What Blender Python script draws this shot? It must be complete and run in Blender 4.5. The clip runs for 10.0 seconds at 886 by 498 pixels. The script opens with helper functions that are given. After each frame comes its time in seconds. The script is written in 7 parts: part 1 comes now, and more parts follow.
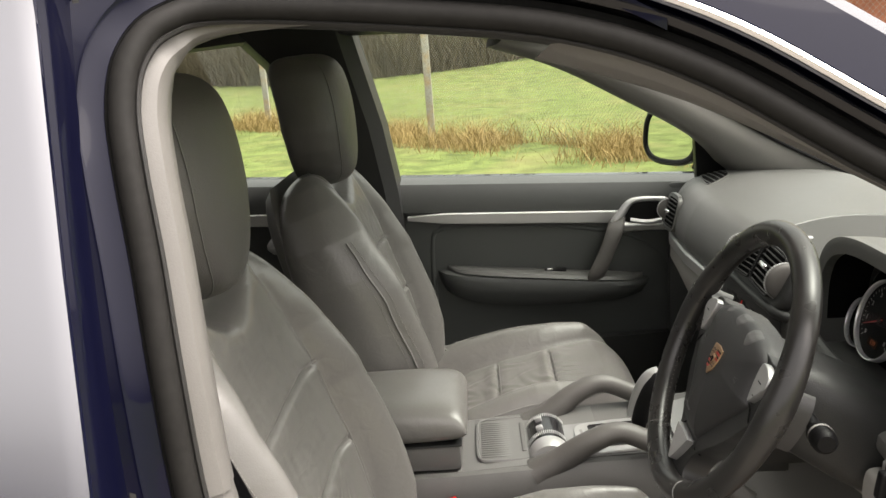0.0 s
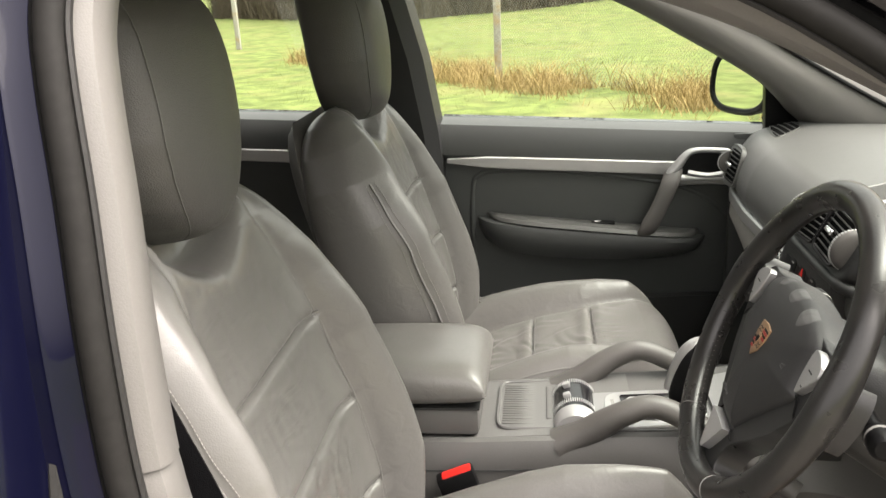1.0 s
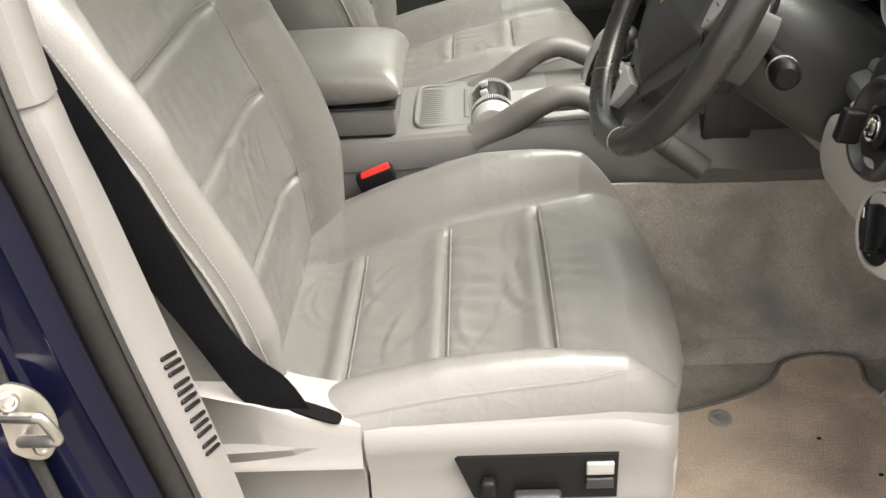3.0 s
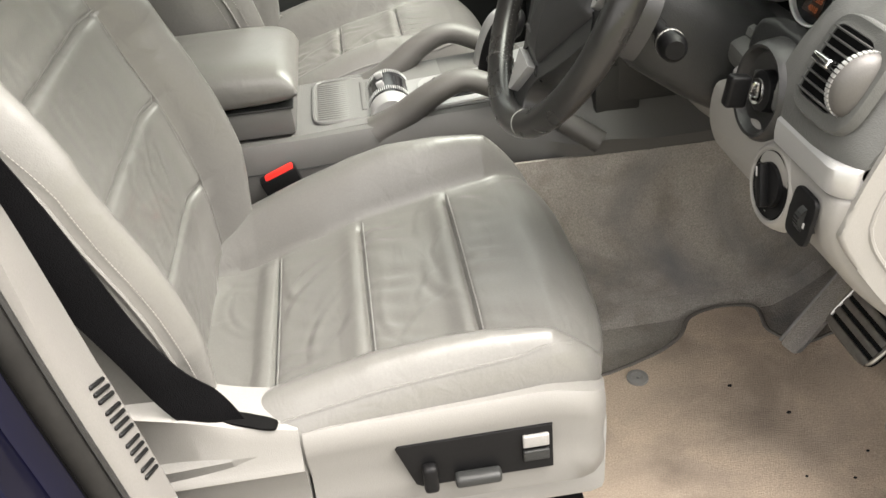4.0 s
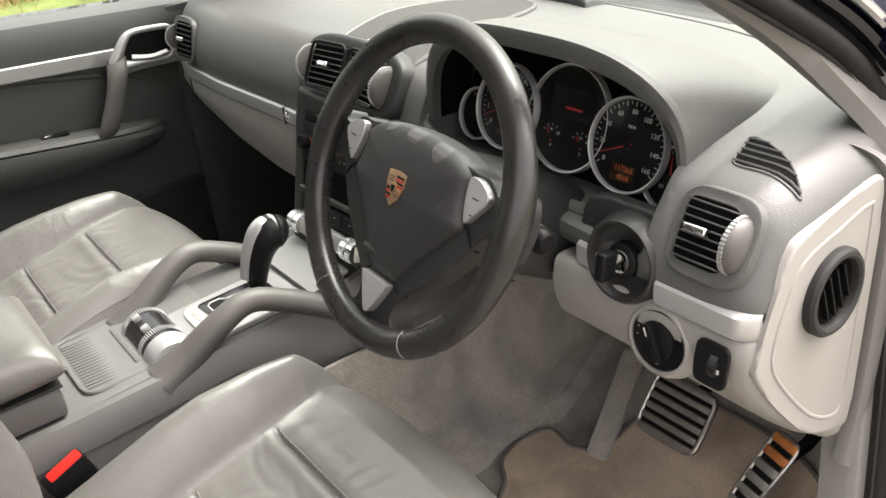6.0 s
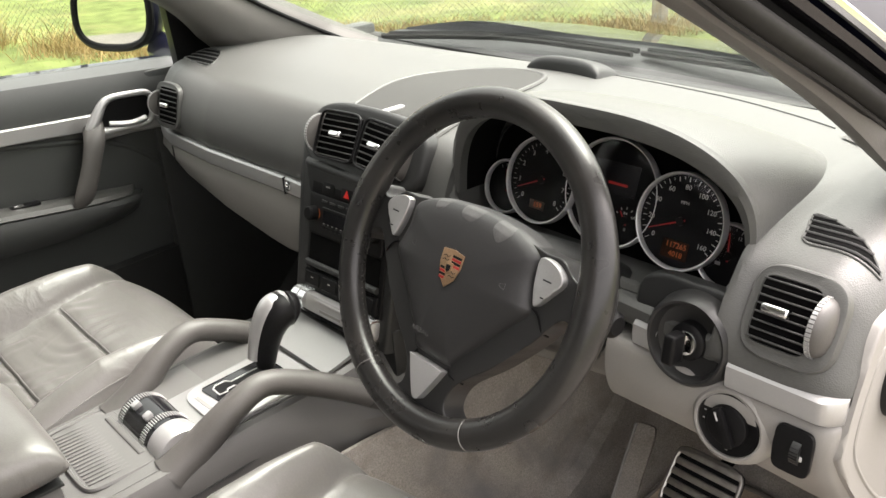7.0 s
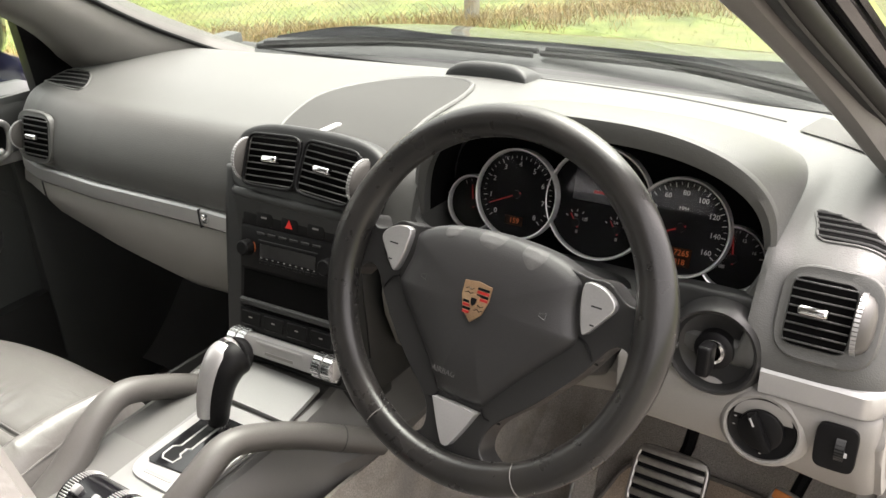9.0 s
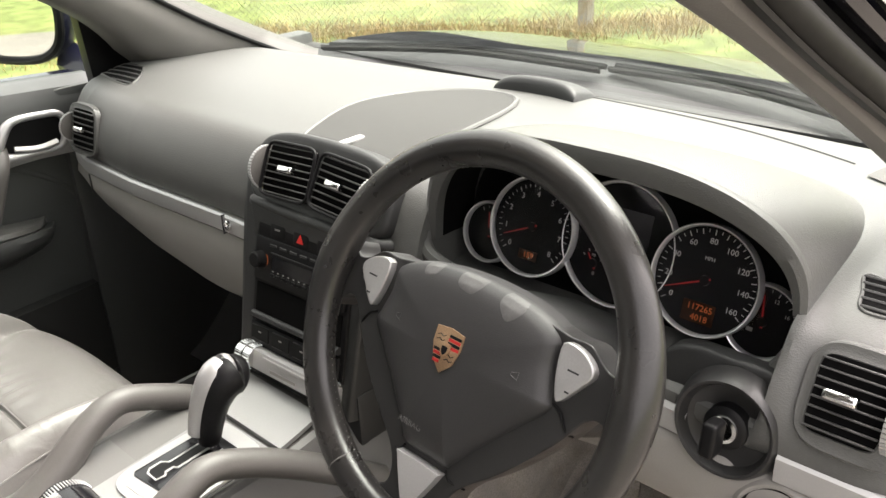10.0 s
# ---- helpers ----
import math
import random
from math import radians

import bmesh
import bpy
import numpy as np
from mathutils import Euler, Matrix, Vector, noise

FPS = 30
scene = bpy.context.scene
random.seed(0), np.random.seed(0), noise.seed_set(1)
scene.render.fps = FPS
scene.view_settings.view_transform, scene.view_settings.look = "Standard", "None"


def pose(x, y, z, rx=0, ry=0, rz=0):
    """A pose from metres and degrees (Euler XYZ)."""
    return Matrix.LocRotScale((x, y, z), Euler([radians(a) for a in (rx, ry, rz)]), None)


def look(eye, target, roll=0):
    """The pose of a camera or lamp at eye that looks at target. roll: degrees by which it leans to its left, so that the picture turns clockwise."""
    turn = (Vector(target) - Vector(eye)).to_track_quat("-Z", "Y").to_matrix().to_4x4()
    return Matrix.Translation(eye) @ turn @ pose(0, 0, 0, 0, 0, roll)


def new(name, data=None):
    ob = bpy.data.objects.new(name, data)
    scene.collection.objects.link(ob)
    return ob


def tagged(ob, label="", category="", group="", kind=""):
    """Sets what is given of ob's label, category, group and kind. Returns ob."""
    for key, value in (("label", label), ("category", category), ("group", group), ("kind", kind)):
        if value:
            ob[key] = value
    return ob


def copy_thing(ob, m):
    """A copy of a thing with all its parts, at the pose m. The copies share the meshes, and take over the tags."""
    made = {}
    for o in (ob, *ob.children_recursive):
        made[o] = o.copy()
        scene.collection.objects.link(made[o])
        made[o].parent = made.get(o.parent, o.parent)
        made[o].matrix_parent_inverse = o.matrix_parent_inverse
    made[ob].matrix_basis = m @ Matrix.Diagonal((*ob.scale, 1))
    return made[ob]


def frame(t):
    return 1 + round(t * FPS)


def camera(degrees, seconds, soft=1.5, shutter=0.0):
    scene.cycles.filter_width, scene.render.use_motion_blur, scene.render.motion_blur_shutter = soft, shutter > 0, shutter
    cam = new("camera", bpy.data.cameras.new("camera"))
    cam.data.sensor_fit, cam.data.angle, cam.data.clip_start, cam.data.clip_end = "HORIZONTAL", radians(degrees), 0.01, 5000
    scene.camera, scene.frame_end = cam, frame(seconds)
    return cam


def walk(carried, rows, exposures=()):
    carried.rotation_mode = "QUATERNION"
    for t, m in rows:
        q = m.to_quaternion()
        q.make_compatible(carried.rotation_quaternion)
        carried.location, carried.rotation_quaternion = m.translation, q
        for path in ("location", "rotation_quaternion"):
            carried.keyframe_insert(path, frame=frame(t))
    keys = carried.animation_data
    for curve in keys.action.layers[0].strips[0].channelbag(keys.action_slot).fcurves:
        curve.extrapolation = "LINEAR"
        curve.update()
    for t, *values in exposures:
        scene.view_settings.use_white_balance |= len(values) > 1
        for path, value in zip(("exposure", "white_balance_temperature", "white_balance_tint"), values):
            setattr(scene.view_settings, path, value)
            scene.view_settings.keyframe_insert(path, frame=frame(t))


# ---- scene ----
cam = camera(54.5, 10.0)
EXPOSURES = [(0.0, 0.95, 7050, 14), (0.5, 1.15, 7050, 14), (1.5, 1.45, 7050, 15), (2.5, 1.58, 7030, 14), (3.2, 1.57, 7000, 13), (4.6, 1.52, 6950, 11), (5.5, 1.32, 6950, 15), (6.2, 1.55, 6900, 16), (7.5, 1.5, 6950, 16), (10.0, 1.72, 6950, 17)]
PATH = [
    (0, (-0.272, -1.364, 1.549), (-0.36, 0.574, 1.064), -4.5),
    (0.5, (-0.261, -1.256, 1.558), (-0.444, 0.672, 1.058), -4.2),
    (1, (-0.22, -1.238, 1.52), (-0.46, 0.654, 0.916), -3.0),
    (1.5, (-0.195, -1.234, 1.473), (-0.412, 0.591, 0.685), -2.6),
    (2, (-0.194, -1.234, 1.452), (-0.399, 0.534, 0.54), -2.7),
    (2.5, (-0.2, -1.247, 1.43), (-0.377, 0.475, 0.428), -3.3),
    (3, (-0.197, -1.259, 1.411), (-0.299, 0.414, 0.32), -4.1),
    (3.2, (-0.194, -1.265, 1.406), (-0.258, 0.389, 0.282), -4.4),
    (4.3, (-0.252, -1.263, 1.445), (0.019, 0.362, 0.311), -6.4),
    (4.5, (-0.306, -1.256, 1.465), (0.106, 0.385, 0.398), -7.3),
    (5, (-0.388, -1.232, 1.491), (0.359, 0.315, 0.466), -7.3),
    (5.5, (-0.416, -1.168, 1.495), (0.491, 0.3, 0.483), -6.0),
    (6, (-0.435, -1.081, 1.509), (0.577, 0.359, 0.56), -5.8),
    (6.2, (-0.445, -1.061, 1.513), (0.616, 0.368, 0.601), -5.5),
    (7.3, (-0.533, -0.912, 1.522), (0.693, 0.433, 0.692), -4.1),
    (7.5, (-0.56, -0.877, 1.532), (0.704, 0.425, 0.692), -4.5),
    (8, (-0.592, -0.824, 1.533), (0.78, 0.352, 0.677), -4.7),
    (8.5, (-0.593, -0.801, 1.533), (0.837, 0.3, 0.671), -3.7),
    (9, (-0.569, -0.77, 1.53), (0.89, 0.288, 0.662), -3.5),
    (9.5, (-0.533, -0.765, 1.521), (0.917, 0.308, 0.655), -3.3),
    (10, (-0.431, -0.804, 1.517), (0.875, 0.449, 0.667), -2.7),
]
walk(cam, [(t, look(eye, target, roll)) for t, eye, target, roll in PATH], EXPOSURES)

# world: bright overcast day
world = bpy.data.worlds.new("overcast")
scene.world = world
world.use_nodes = True
wn = world.node_tree
sky = wn.nodes.new("ShaderNodeTexSky")
sky.sky_type = "NISHITA"
sky.sun_disc = False
sky.sun_elevation, sky.sun_rotation = radians(63), radians(101)
sky.dust_density, sky.air_density, sky.ozone_density = 6.0, 1.0, 0.6
desat = wn.nodes.new("ShaderNodeHueSaturation")
desat.inputs["Saturation"].default_value = 0.10
wn.links.new(sky.outputs["Color"], desat.inputs["Color"])
# the cloud layer is somewhat brighter overhead than at the horizon
way = wn.nodes.new("ShaderNodeTexCoord")
split = wn.nodes.new("ShaderNodeSeparateXYZ")
rise = wn.nodes.new("ShaderNodeMapRange")
rise.inputs["From Min"].default_value, rise.inputs["From Max"].default_value = 0.0, 1.0
rise.inputs["To Min"].default_value, rise.inputs["To Max"].default_value = 1.9, 2.5
cloud = wn.nodes.new("ShaderNodeVectorMath")
cloud.operation = "SCALE"
wn.links.new(way.outputs["Generated"], split.inputs[0])
wn.links.new(split.outputs["Z"], rise.inputs["Value"])
wn.links.new(desat.outputs["Color"], cloud.inputs[0])
wn.links.new(rise.outputs["Result"], cloud.inputs["Scale"])
wn.links.new(cloud.outputs["Vector"], wn.nodes["Background"].inputs["Color"])
wn.nodes["Background"].inputs["Strength"].default_value = 0.15
sun = new("sun", bpy.data.lights.new("sun", "SUN"))
sun.data.energy, sun.data.angle, sun.data.color = 1.45, radians(70), (1.0, 0.97, 0.93)
sun.matrix_world = look((4.0, -0.8, 8), (0, 0, 0.6))


# ---- materials ----
def mat(name, base, rough=0.5, metal=0.0, coat=0.0, spec=0.5, grain=0.0, grain_scale=300.0, bump=0.0, bump_scale=200.0,
        stain=0.0, stain_scale=6.0, stain_tint=None, emit=0.0, distort=0.0, rough_var=0.0, voronoi=False, crease=0.0, stain2=None, sheen=0.0, coat_ior=1.5):
    """A principled material with colour and relief variation at two scales."""
    m = bpy.data.materials.new(name)
    m.use_nodes = True
    nt = m.node_tree
    b = nt.nodes["Principled BSDF"]
    b.inputs["Base Color"].default_value = (*base, 1)
    b.inputs["Roughness"].default_value = rough
    b.inputs["Metallic"].default_value = metal
    b.inputs["Coat Weight"].default_value = coat
    b.inputs["Coat Roughness"].default_value, b.inputs["Coat IOR"].default_value = 0.03, coat_ior
    b.inputs["Specular IOR Level"].default_value = spec
    b.inputs["Sheen Weight"].default_value, b.inputs["Sheen Roughness"].default_value = sheen, 0.30
    co = nt.nodes.new("ShaderNodeTexCoord").outputs["Object"]
    colour = None
    if grain or stain:
        def noise_tex(scale, detail):
            n = nt.nodes.new("ShaderNodeTexNoise")
            n.inputs["Scale"].default_value, n.inputs["Detail"].default_value = scale, detail
            n.inputs["Distortion"].default_value = distort
            nt.links.new(co, n.inputs["Vector"])
            return n.outputs["Fac"]
        def mix(a, bcol, fac, lo, hi):
            ramp = nt.nodes.new("ShaderNodeMapRange")
            ramp.inputs["From Min"].default_value, ramp.inputs["From Max"].default_value = lo, hi
            nt.links.new(fac, ramp.inputs["Value"])
            x = nt.nodes.new("ShaderNodeMix")
            x.data_type = "RGBA"
            nt.links.new(ramp.outputs["Result"], x.inputs["Factor"])
            if isinstance(a, tuple):
                x.inputs["A"].default_value = (*a, 1)
            else:
                nt.links.new(a, x.inputs["A"])
            x.inputs["B"].default_value = (*bcol, 1)
            return x.outputs["Result"]
        colour = base
        if grain:
            colour = mix(tuple(c * (1 - grain) for c in base), tuple(min(1, c * (1 + grain)) for c in base), noise_tex(grain_scale, 4), 0.3, 0.7)
        if stain:
            tint = stain_tint or tuple(c * (1 - stain) for c in base)
            colour = mix(colour, tint, noise_tex(stain_scale, 5), 0.48, 0.85)
        if stain2:
            colour = mix(colour, stain2[0], noise_tex(stain2[1], 6), stain2[2], stain2[3])
        nt.links.new(colour, b.inputs["Base Color"])
    if rough_var:
        n = nt.nodes.new("ShaderNodeTexNoise")
        n.inputs["Scale"].default_value, n.inputs["Detail"].default_value = stain_scale * 3, 4
        nt.links.new(co, n.inputs["Vector"])
        r = nt.nodes.new("ShaderNodeMapRange")
        r.inputs["To Min"].default_value, r.inputs["To Max"].default_value = rough - rough_var, rough + rough_var
        nt.links.new(n.outputs["Fac"], r.inputs["Value"])
        nt.links.new(r.outputs["Result"], b.inputs["Roughness"])
    if bump:
        if voronoi:
            n = nt.nodes.new("ShaderNodeTexVoronoi")
            n.inputs["Scale"].default_value = bump_scale
            out = n.outputs["Distance"]
        else:
            n = nt.nodes.new("ShaderNodeTexNoise")
            n.inputs["Scale"].default_value, n.inputs["Detail"].default_value = bump_scale, 4
            out = n.outputs["Fac"]
        nt.links.new(co, n.inputs["Vector"])
        bp = nt.nodes.new("ShaderNodeBump")
        bp.inputs["Strength"].default_value, bp.inputs["Distance"].default_value = bump, 0.002
        nt.links.new(out, bp.inputs["Height"])
        nt.links.new(bp.outputs["Normal"], b.inputs["Normal"])
        if crease:
            # soft wrinkles of worn hide, in patches
            big, mask = nt.nodes.new("ShaderNodeTexNoise"), nt.nodes.new("ShaderNodeTexNoise")
            stretch = nt.nodes.new("ShaderNodeMapping")
            stretch.inputs["Scale"].default_value = (1.0, 0.35, 1.0)
            stretch.inputs["Rotation"].default_value = (0, 0, radians(28))
            nt.links.new(co, stretch.inputs["Vector"])
            nt.links.new(stretch.outputs[0], big.inputs["Vector"])
            nt.links.new(co, mask.inputs["Vector"])
            big.inputs["Scale"].default_value, big.inputs["Detail"].default_value, big.inputs["Distortion"].default_value = 40, 2.0, 0.8
            mask.inputs["Scale"].default_value = 6
            mr, mul = nt.nodes.new("ShaderNodeMapRange"), nt.nodes.new("ShaderNodeMath")
            mr.inputs["From Min"].default_value, mr.inputs["From Max"].default_value = 0.30, 0.80
            mul.operation = "MULTIPLY"
            nt.links.new(mask.outputs["Fac"], mr.inputs["Value"])
            nt.links.new(big.outputs["Fac"], mul.inputs[0])
            nt.links.new(mr.outputs["Result"], mul.inputs[1])
            fold = nt.nodes.new("ShaderNodeBump")
            fold.inputs["Strength"].default_value, fold.inputs["Distance"].default_value = crease, 0.006
            nt.links.new(mul.outputs[0], fold.inputs["Height"])
            nt.links.new(fold.outputs["Normal"], bp.inputs["Normal"])
    if emit:
        b.inputs["Emission Color"].default_value = (*base, 1)
        b.inputs["Emission Strength"].default_value = emit
    return m


LEATHER = mat("grey_leather", (0.126, 0.123, 0.115), 0.28, spec=0.48, grain=0.05, grain_scale=400, bump=0.06, bump_scale=650, crease=0.45, stain=0.05, stain_scale=3, voronoi=True)
LEATHER_DARK = mat("dark_leather", (0.10, 0.099, 0.093), 0.45, grain=0.08, grain_scale=400, bump=0.25, bump_scale=500, stain=0.1, stain_scale=6, voronoi=True)
RIM_LEATHER = mat("wheel_leather", (0.0135, 0.0132, 0.0127), 0.28, spec=0.45, grain=0.12, grain_scale=400, bump=0.07, bump_scale=520, stain=0.3, stain_scale=14, stain_tint=(0.030, 0.028, 0.0255), rough_var=0.03)
SPOKE = mat("spoke_vinyl", (0.018, 0.018, 0.0178), 0.38, spec=0.42, grain=0.08, grain_scale=500, bump=0.08, bump_scale=1100, stain=0.12, stain_scale=9)
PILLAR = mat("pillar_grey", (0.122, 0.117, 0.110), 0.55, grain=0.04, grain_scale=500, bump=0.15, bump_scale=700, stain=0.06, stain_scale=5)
DASH_LIGHT = mat("pale_dash_plastic", (0.225, 0.217, 0.203), 0.5, grain=0.03, grain_scale=500, bump=0.12, bump_scale=700, stain=0.08, stain_scale=5)
BUTTON = mat("satin_button", (0.44, 0.44, 0.435), 0.34, metal=0.7, grain=0.04, grain_scale=600, stain=0.15, stain_scale=40)
BADGE_RED = mat("enamel_red", (0.34, 0.018, 0.016), 0.3, grain=0.1)
RING = mat("bright_ring", (0.78, 0.78, 0.78), 0.30, metal=0.75, grain=0.03)
VOID = mat("deep_black", (0.004, 0.004, 0.004), 0.9, spec=0.05, grain=0.2, grain_scale=200)
HANDLE = mat("handle_grey", (0.069, 0.0655, 0.061), 0.48, grain=0.06, grain_scale=500, bump=0.12, bump_scale=700, stain=0.08, stain_scale=8)
CONSOLE_TOP = mat("console_top_grey", (0.108, 0.106, 0.102), 0.45, grain=0.04, grain_scale=500, bump=0.1, bump_scale=700, stain=0.08, stain_scale=6)
CONSOLE = mat("console_grey", (0.090, 0.088, 0.084), 0.5, grain=0.05, grain_scale=500, bump=0.12, bump_scale=700, stain=0.08, stain_scale=6)
HEAD_LEATHER = mat("headrest_leather", (0.072, 0.070, 0.066), 0.45, grain=0.06, grain_scale=400, bump=0.25, bump_scale=700, stain=0.1, stain_scale=7, voronoi=True)
SLAT = mat("vent_slat", (0.045, 0.045, 0.044), 0.5, spec=0.3, grain=0.1)
THREAD = mat("thread", (0.20, 0.19, 0.175), 0.8)
PIPING = mat("seam_piping", (0.14, 0.136, 0.128), 0.5, grain=0.1)
PAD = mat("grey_dash_pad", (0.074, 0.075, 0.071), 0.42, spec=0.38, sheen=0.07, grain=0.045, grain_scale=250, bump=0.15, bump_scale=700, stain=0.08, stain_scale=5, voronoi=True)
PLASTIC_LIGHT = mat("light_grey_plastic", (0.165, 0.160, 0.150), 0.5, grain=0.03, grain_scale=500, bump=0.15, bump_scale=700, stain=0.08, stain_scale=5)
PLASTIC_MID = mat("mid_grey_plastic", (0.22, 0.215, 0.205), 0.5, grain=0.04, grain_scale=500, bump=0.15, bump_scale=700, stain=0.08, stain_scale=6)
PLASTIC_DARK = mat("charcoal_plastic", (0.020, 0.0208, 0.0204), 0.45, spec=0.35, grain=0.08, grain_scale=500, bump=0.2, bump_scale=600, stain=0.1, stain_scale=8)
DOOR = mat("door_card_vinyl", (0.048, 0.0515, 0.0495), 0.48, grain=0.06, grain_scale=500, bump=0.12, bump_scale=700, stain=0.08, stain_scale=4)
BLACK = mat("black_plastic", (0.0055, 0.0055, 0.0058), 0.42, spec=0.14, grain=0.2, grain_scale=300)
BLACK_GLOSS = mat("gloss_black", (0.006, 0.006, 0.007), 0.12, grain=0.2, grain_scale=40)
FABRIC = mat("speaker_cloth", (0.055, 0.055, 0.053), 0.9, spec=0.2, grain=0.12, grain_scale=900, bump=0.4, bump_scale=1200)
GRILLE = mat("grille_cloth", (0.10, 0.10, 0.097), 0.85, spec=0.2, grain=0.12, grain_scale=900, bump=0.4, bump_scale=1200)
SILVER = mat("satin_silver", (0.42, 0.42, 0.415), 0.40, metal=0.6, grain=0.03, grain_scale=600, stain=0.06, stain_scale=9)
WHEEL_PAD = mat("wheel_pad_vinyl", (0.0215, 0.0215, 0.0217), 0.48, spec=0.45, grain=0.08, grain_scale=500, bump=0.10, bump_scale=1300, stain=0.12, stain_scale=9, voronoi=True)
RUBBED = mat("rubbed_vinyl", (0.066, 0.066, 0.065), 0.55, grain=0.12, grain_scale=400, bump=0.1, bump_scale=1300, stain=0.3, stain_scale=60)
# steel with an orange reflection put into its colour, for the accelerator's upper bars
ORANGE_SHINE = mat("orange_shine_steel", (0.55, 0.20, 0.06), 0.40, metal=0.7, grain=0.2, grain_scale=120, stain=0.4, stain_scale=40)
BINDING = mat("mat_binding", (0.13, 0.118, 0.105), 0.8, grain=0.2, grain_scale=500, bump=0.5, bump_scale=700)
INLAY = mat("satin_inlay", (0.26, 0.26, 0.255), 0.45, metal=0.4, grain=0.03, grain_scale=600, stain=0.08, stain_scale=9)
CHROME = mat("chrome", (0.80, 0.80, 0.80), 0.12, metal=1.0, grain=0.02)
STEEL = mat("worn_steel", (0.36, 0.345, 0.32), 0.35, metal=0.9, grain=0.12, grain_scale=90, stain=0.35, stain_scale=25, rough_var=0.1)
RUBBER = mat("rubber", (0.016, 0.0155, 0.015), 0.6, spec=0.25, grain=0.15, grain_scale=200)
RUBBER_DUSTY = mat("dusty_rubber", (0.0115, 0.0110, 0.0103), 0.65, spec=0.15, grain=0.15, grain_scale=120, stain=0.3, stain_scale=12)
# brighter copy of the body paint, coat index raised to exaggerate the sky's reflection
SKY_PAINT = mat("sky_boosted_blue_paint", (0.004, 0.005, 0.022), 0.35, metal=0.2, coat=1.0, coat_ior=3.2, grain=0.12, grain_scale=900, stain=0.1, stain_scale=10)
PAINT = mat("dark_blue_paint", (0.0018, 0.0021, 0.0105), 0.45, metal=0.10, spec=0.08, coat=1.0, coat_ior=1.28, grain=0.12, grain_scale=900, stain=0.1, stain_scale=10)
CARPET = mat("dark_carpet", (0.33, 0.305, 0.275), 0.95, spec=0.1, grain=0.25, grain_scale=420, bump=1.0, bump_scale=600, stain=0.75, stain_scale=9, stain_tint=(0.15, 0.132, 0.116), distort=0.7, stain2=((0.175, 0.172, 0.175), 4.0, 0.50, 0.66))
MAT_CARPET = mat("beige_mat_carpet", (0.50, 0.405, 0.315), 0.95, spec=0.1, grain=0.2, grain_scale=420, bump=1.0, bump_scale=600, stain=0.85, stain_scale=6, stain_tint=(0.27, 0.225, 0.19), distort=0.35, stain2=((0.17, 0.14, 0.118), 5.0, 0.50, 0.74))
BELT = mat("belt_webbing", (0.004, 0.004, 0.0045), 0.85, spec=0.05, grain=0.25, grain_scale=700, bump=0.5, bump_scale=900)
RED = mat("red_plastic", (0.60, 0.02, 0.015), 0.35, grain=0.05)
ORANGE_LCD = mat("orange_display", (0.30, 0.066, 0.012), 0.5, emit=0.04)
LCD_BACK = mat("display_glass", (0.02, 0.008, 0.004), 0.2, grain=0.1)
NEEDLE = mat("red_needle", (0.30, 0.012, 0.012), 0.4, emit=0.03)
DIAL = mat("black_dial", (0.006, 0.006, 0.0065), 0.6, spec=0.08, grain=0.2, grain_scale=500)
INK = mat("white_ink", (0.42, 0.42, 0.41), 0.6)
GOLD = mat("gold_enamel", (0.50, 0.33, 0.20), 0.3, metal=0.8, grain=0.15, grain_scale=900)
HEADLINER = mat("headliner_cloth", (0.45, 0.44, 0.41), 0.9, grain=0.05, grain_scale=600, bump=0.3, bump_scale=900)


def glass(name, tint, rough=0.0, base=0.03):
    m = bpy.data.materials.new(name)
    m.use_nodes = True
    nt = m.node_tree
    nt.nodes.remove(nt.nodes["Principled BSDF"])
    tr, gl, mx = (nt.nodes.new(k) for k in ("ShaderNodeBsdfTransparent", "ShaderNodeBsdfGlossy", "ShaderNodeMixShader"))
    lw = nt.nodes.new("ShaderNodeLayerWeight")
    lw.inputs["Blend"].default_value = 0.5
    pw, fr = nt.nodes.new("ShaderNodeMath"), nt.nodes.new("ShaderNodeMath")
    pw.operation, fr.operation = "POWER", "MULTIPLY_ADD"
    pw.inputs[1].default_value, fr.inputs[1].default_value, fr.inputs[2].default_value = 5.0, 0.55, base
    nt.links.new(lw.outputs["Facing"], pw.inputs[0])
    nt.links.new(pw.outputs[0], fr.inputs[0])
    tr.inputs["Color"].default_value = (*tint, 1)
    gl.inputs["Roughness"].default_value = rough
    nt.links.new(fr.outputs[0], mx.inputs[0])
    nt.links.new(tr.outputs[0], mx.inputs[1])
    nt.links.new(gl.outputs[0], mx.inputs[2])
    nt.links.new(mx.outputs[0], nt.nodes["Material Output"].inputs["Surface"])
    return m


GLASS = glass("car_glass", (0.86, 0.9, 0.87))
GLASS_CLEAR = glass("gauge_glass", (0.97, 0.97, 0.97), base=0.008)
MIRROR = mat("mirror_glass", (0.85, 0.86, 0.86), 0.02, metal=1.0)


# ---- mesh helpers ----
def thing(name, label, category, base, group=""):
    """An empty at a thing's base, to hold its parts."""
    return tagged(pose_at(new(name), base), label, category, group)


def pose_at(ob, base):
    ob.matrix_basis = Matrix.Translation(base)
    return ob


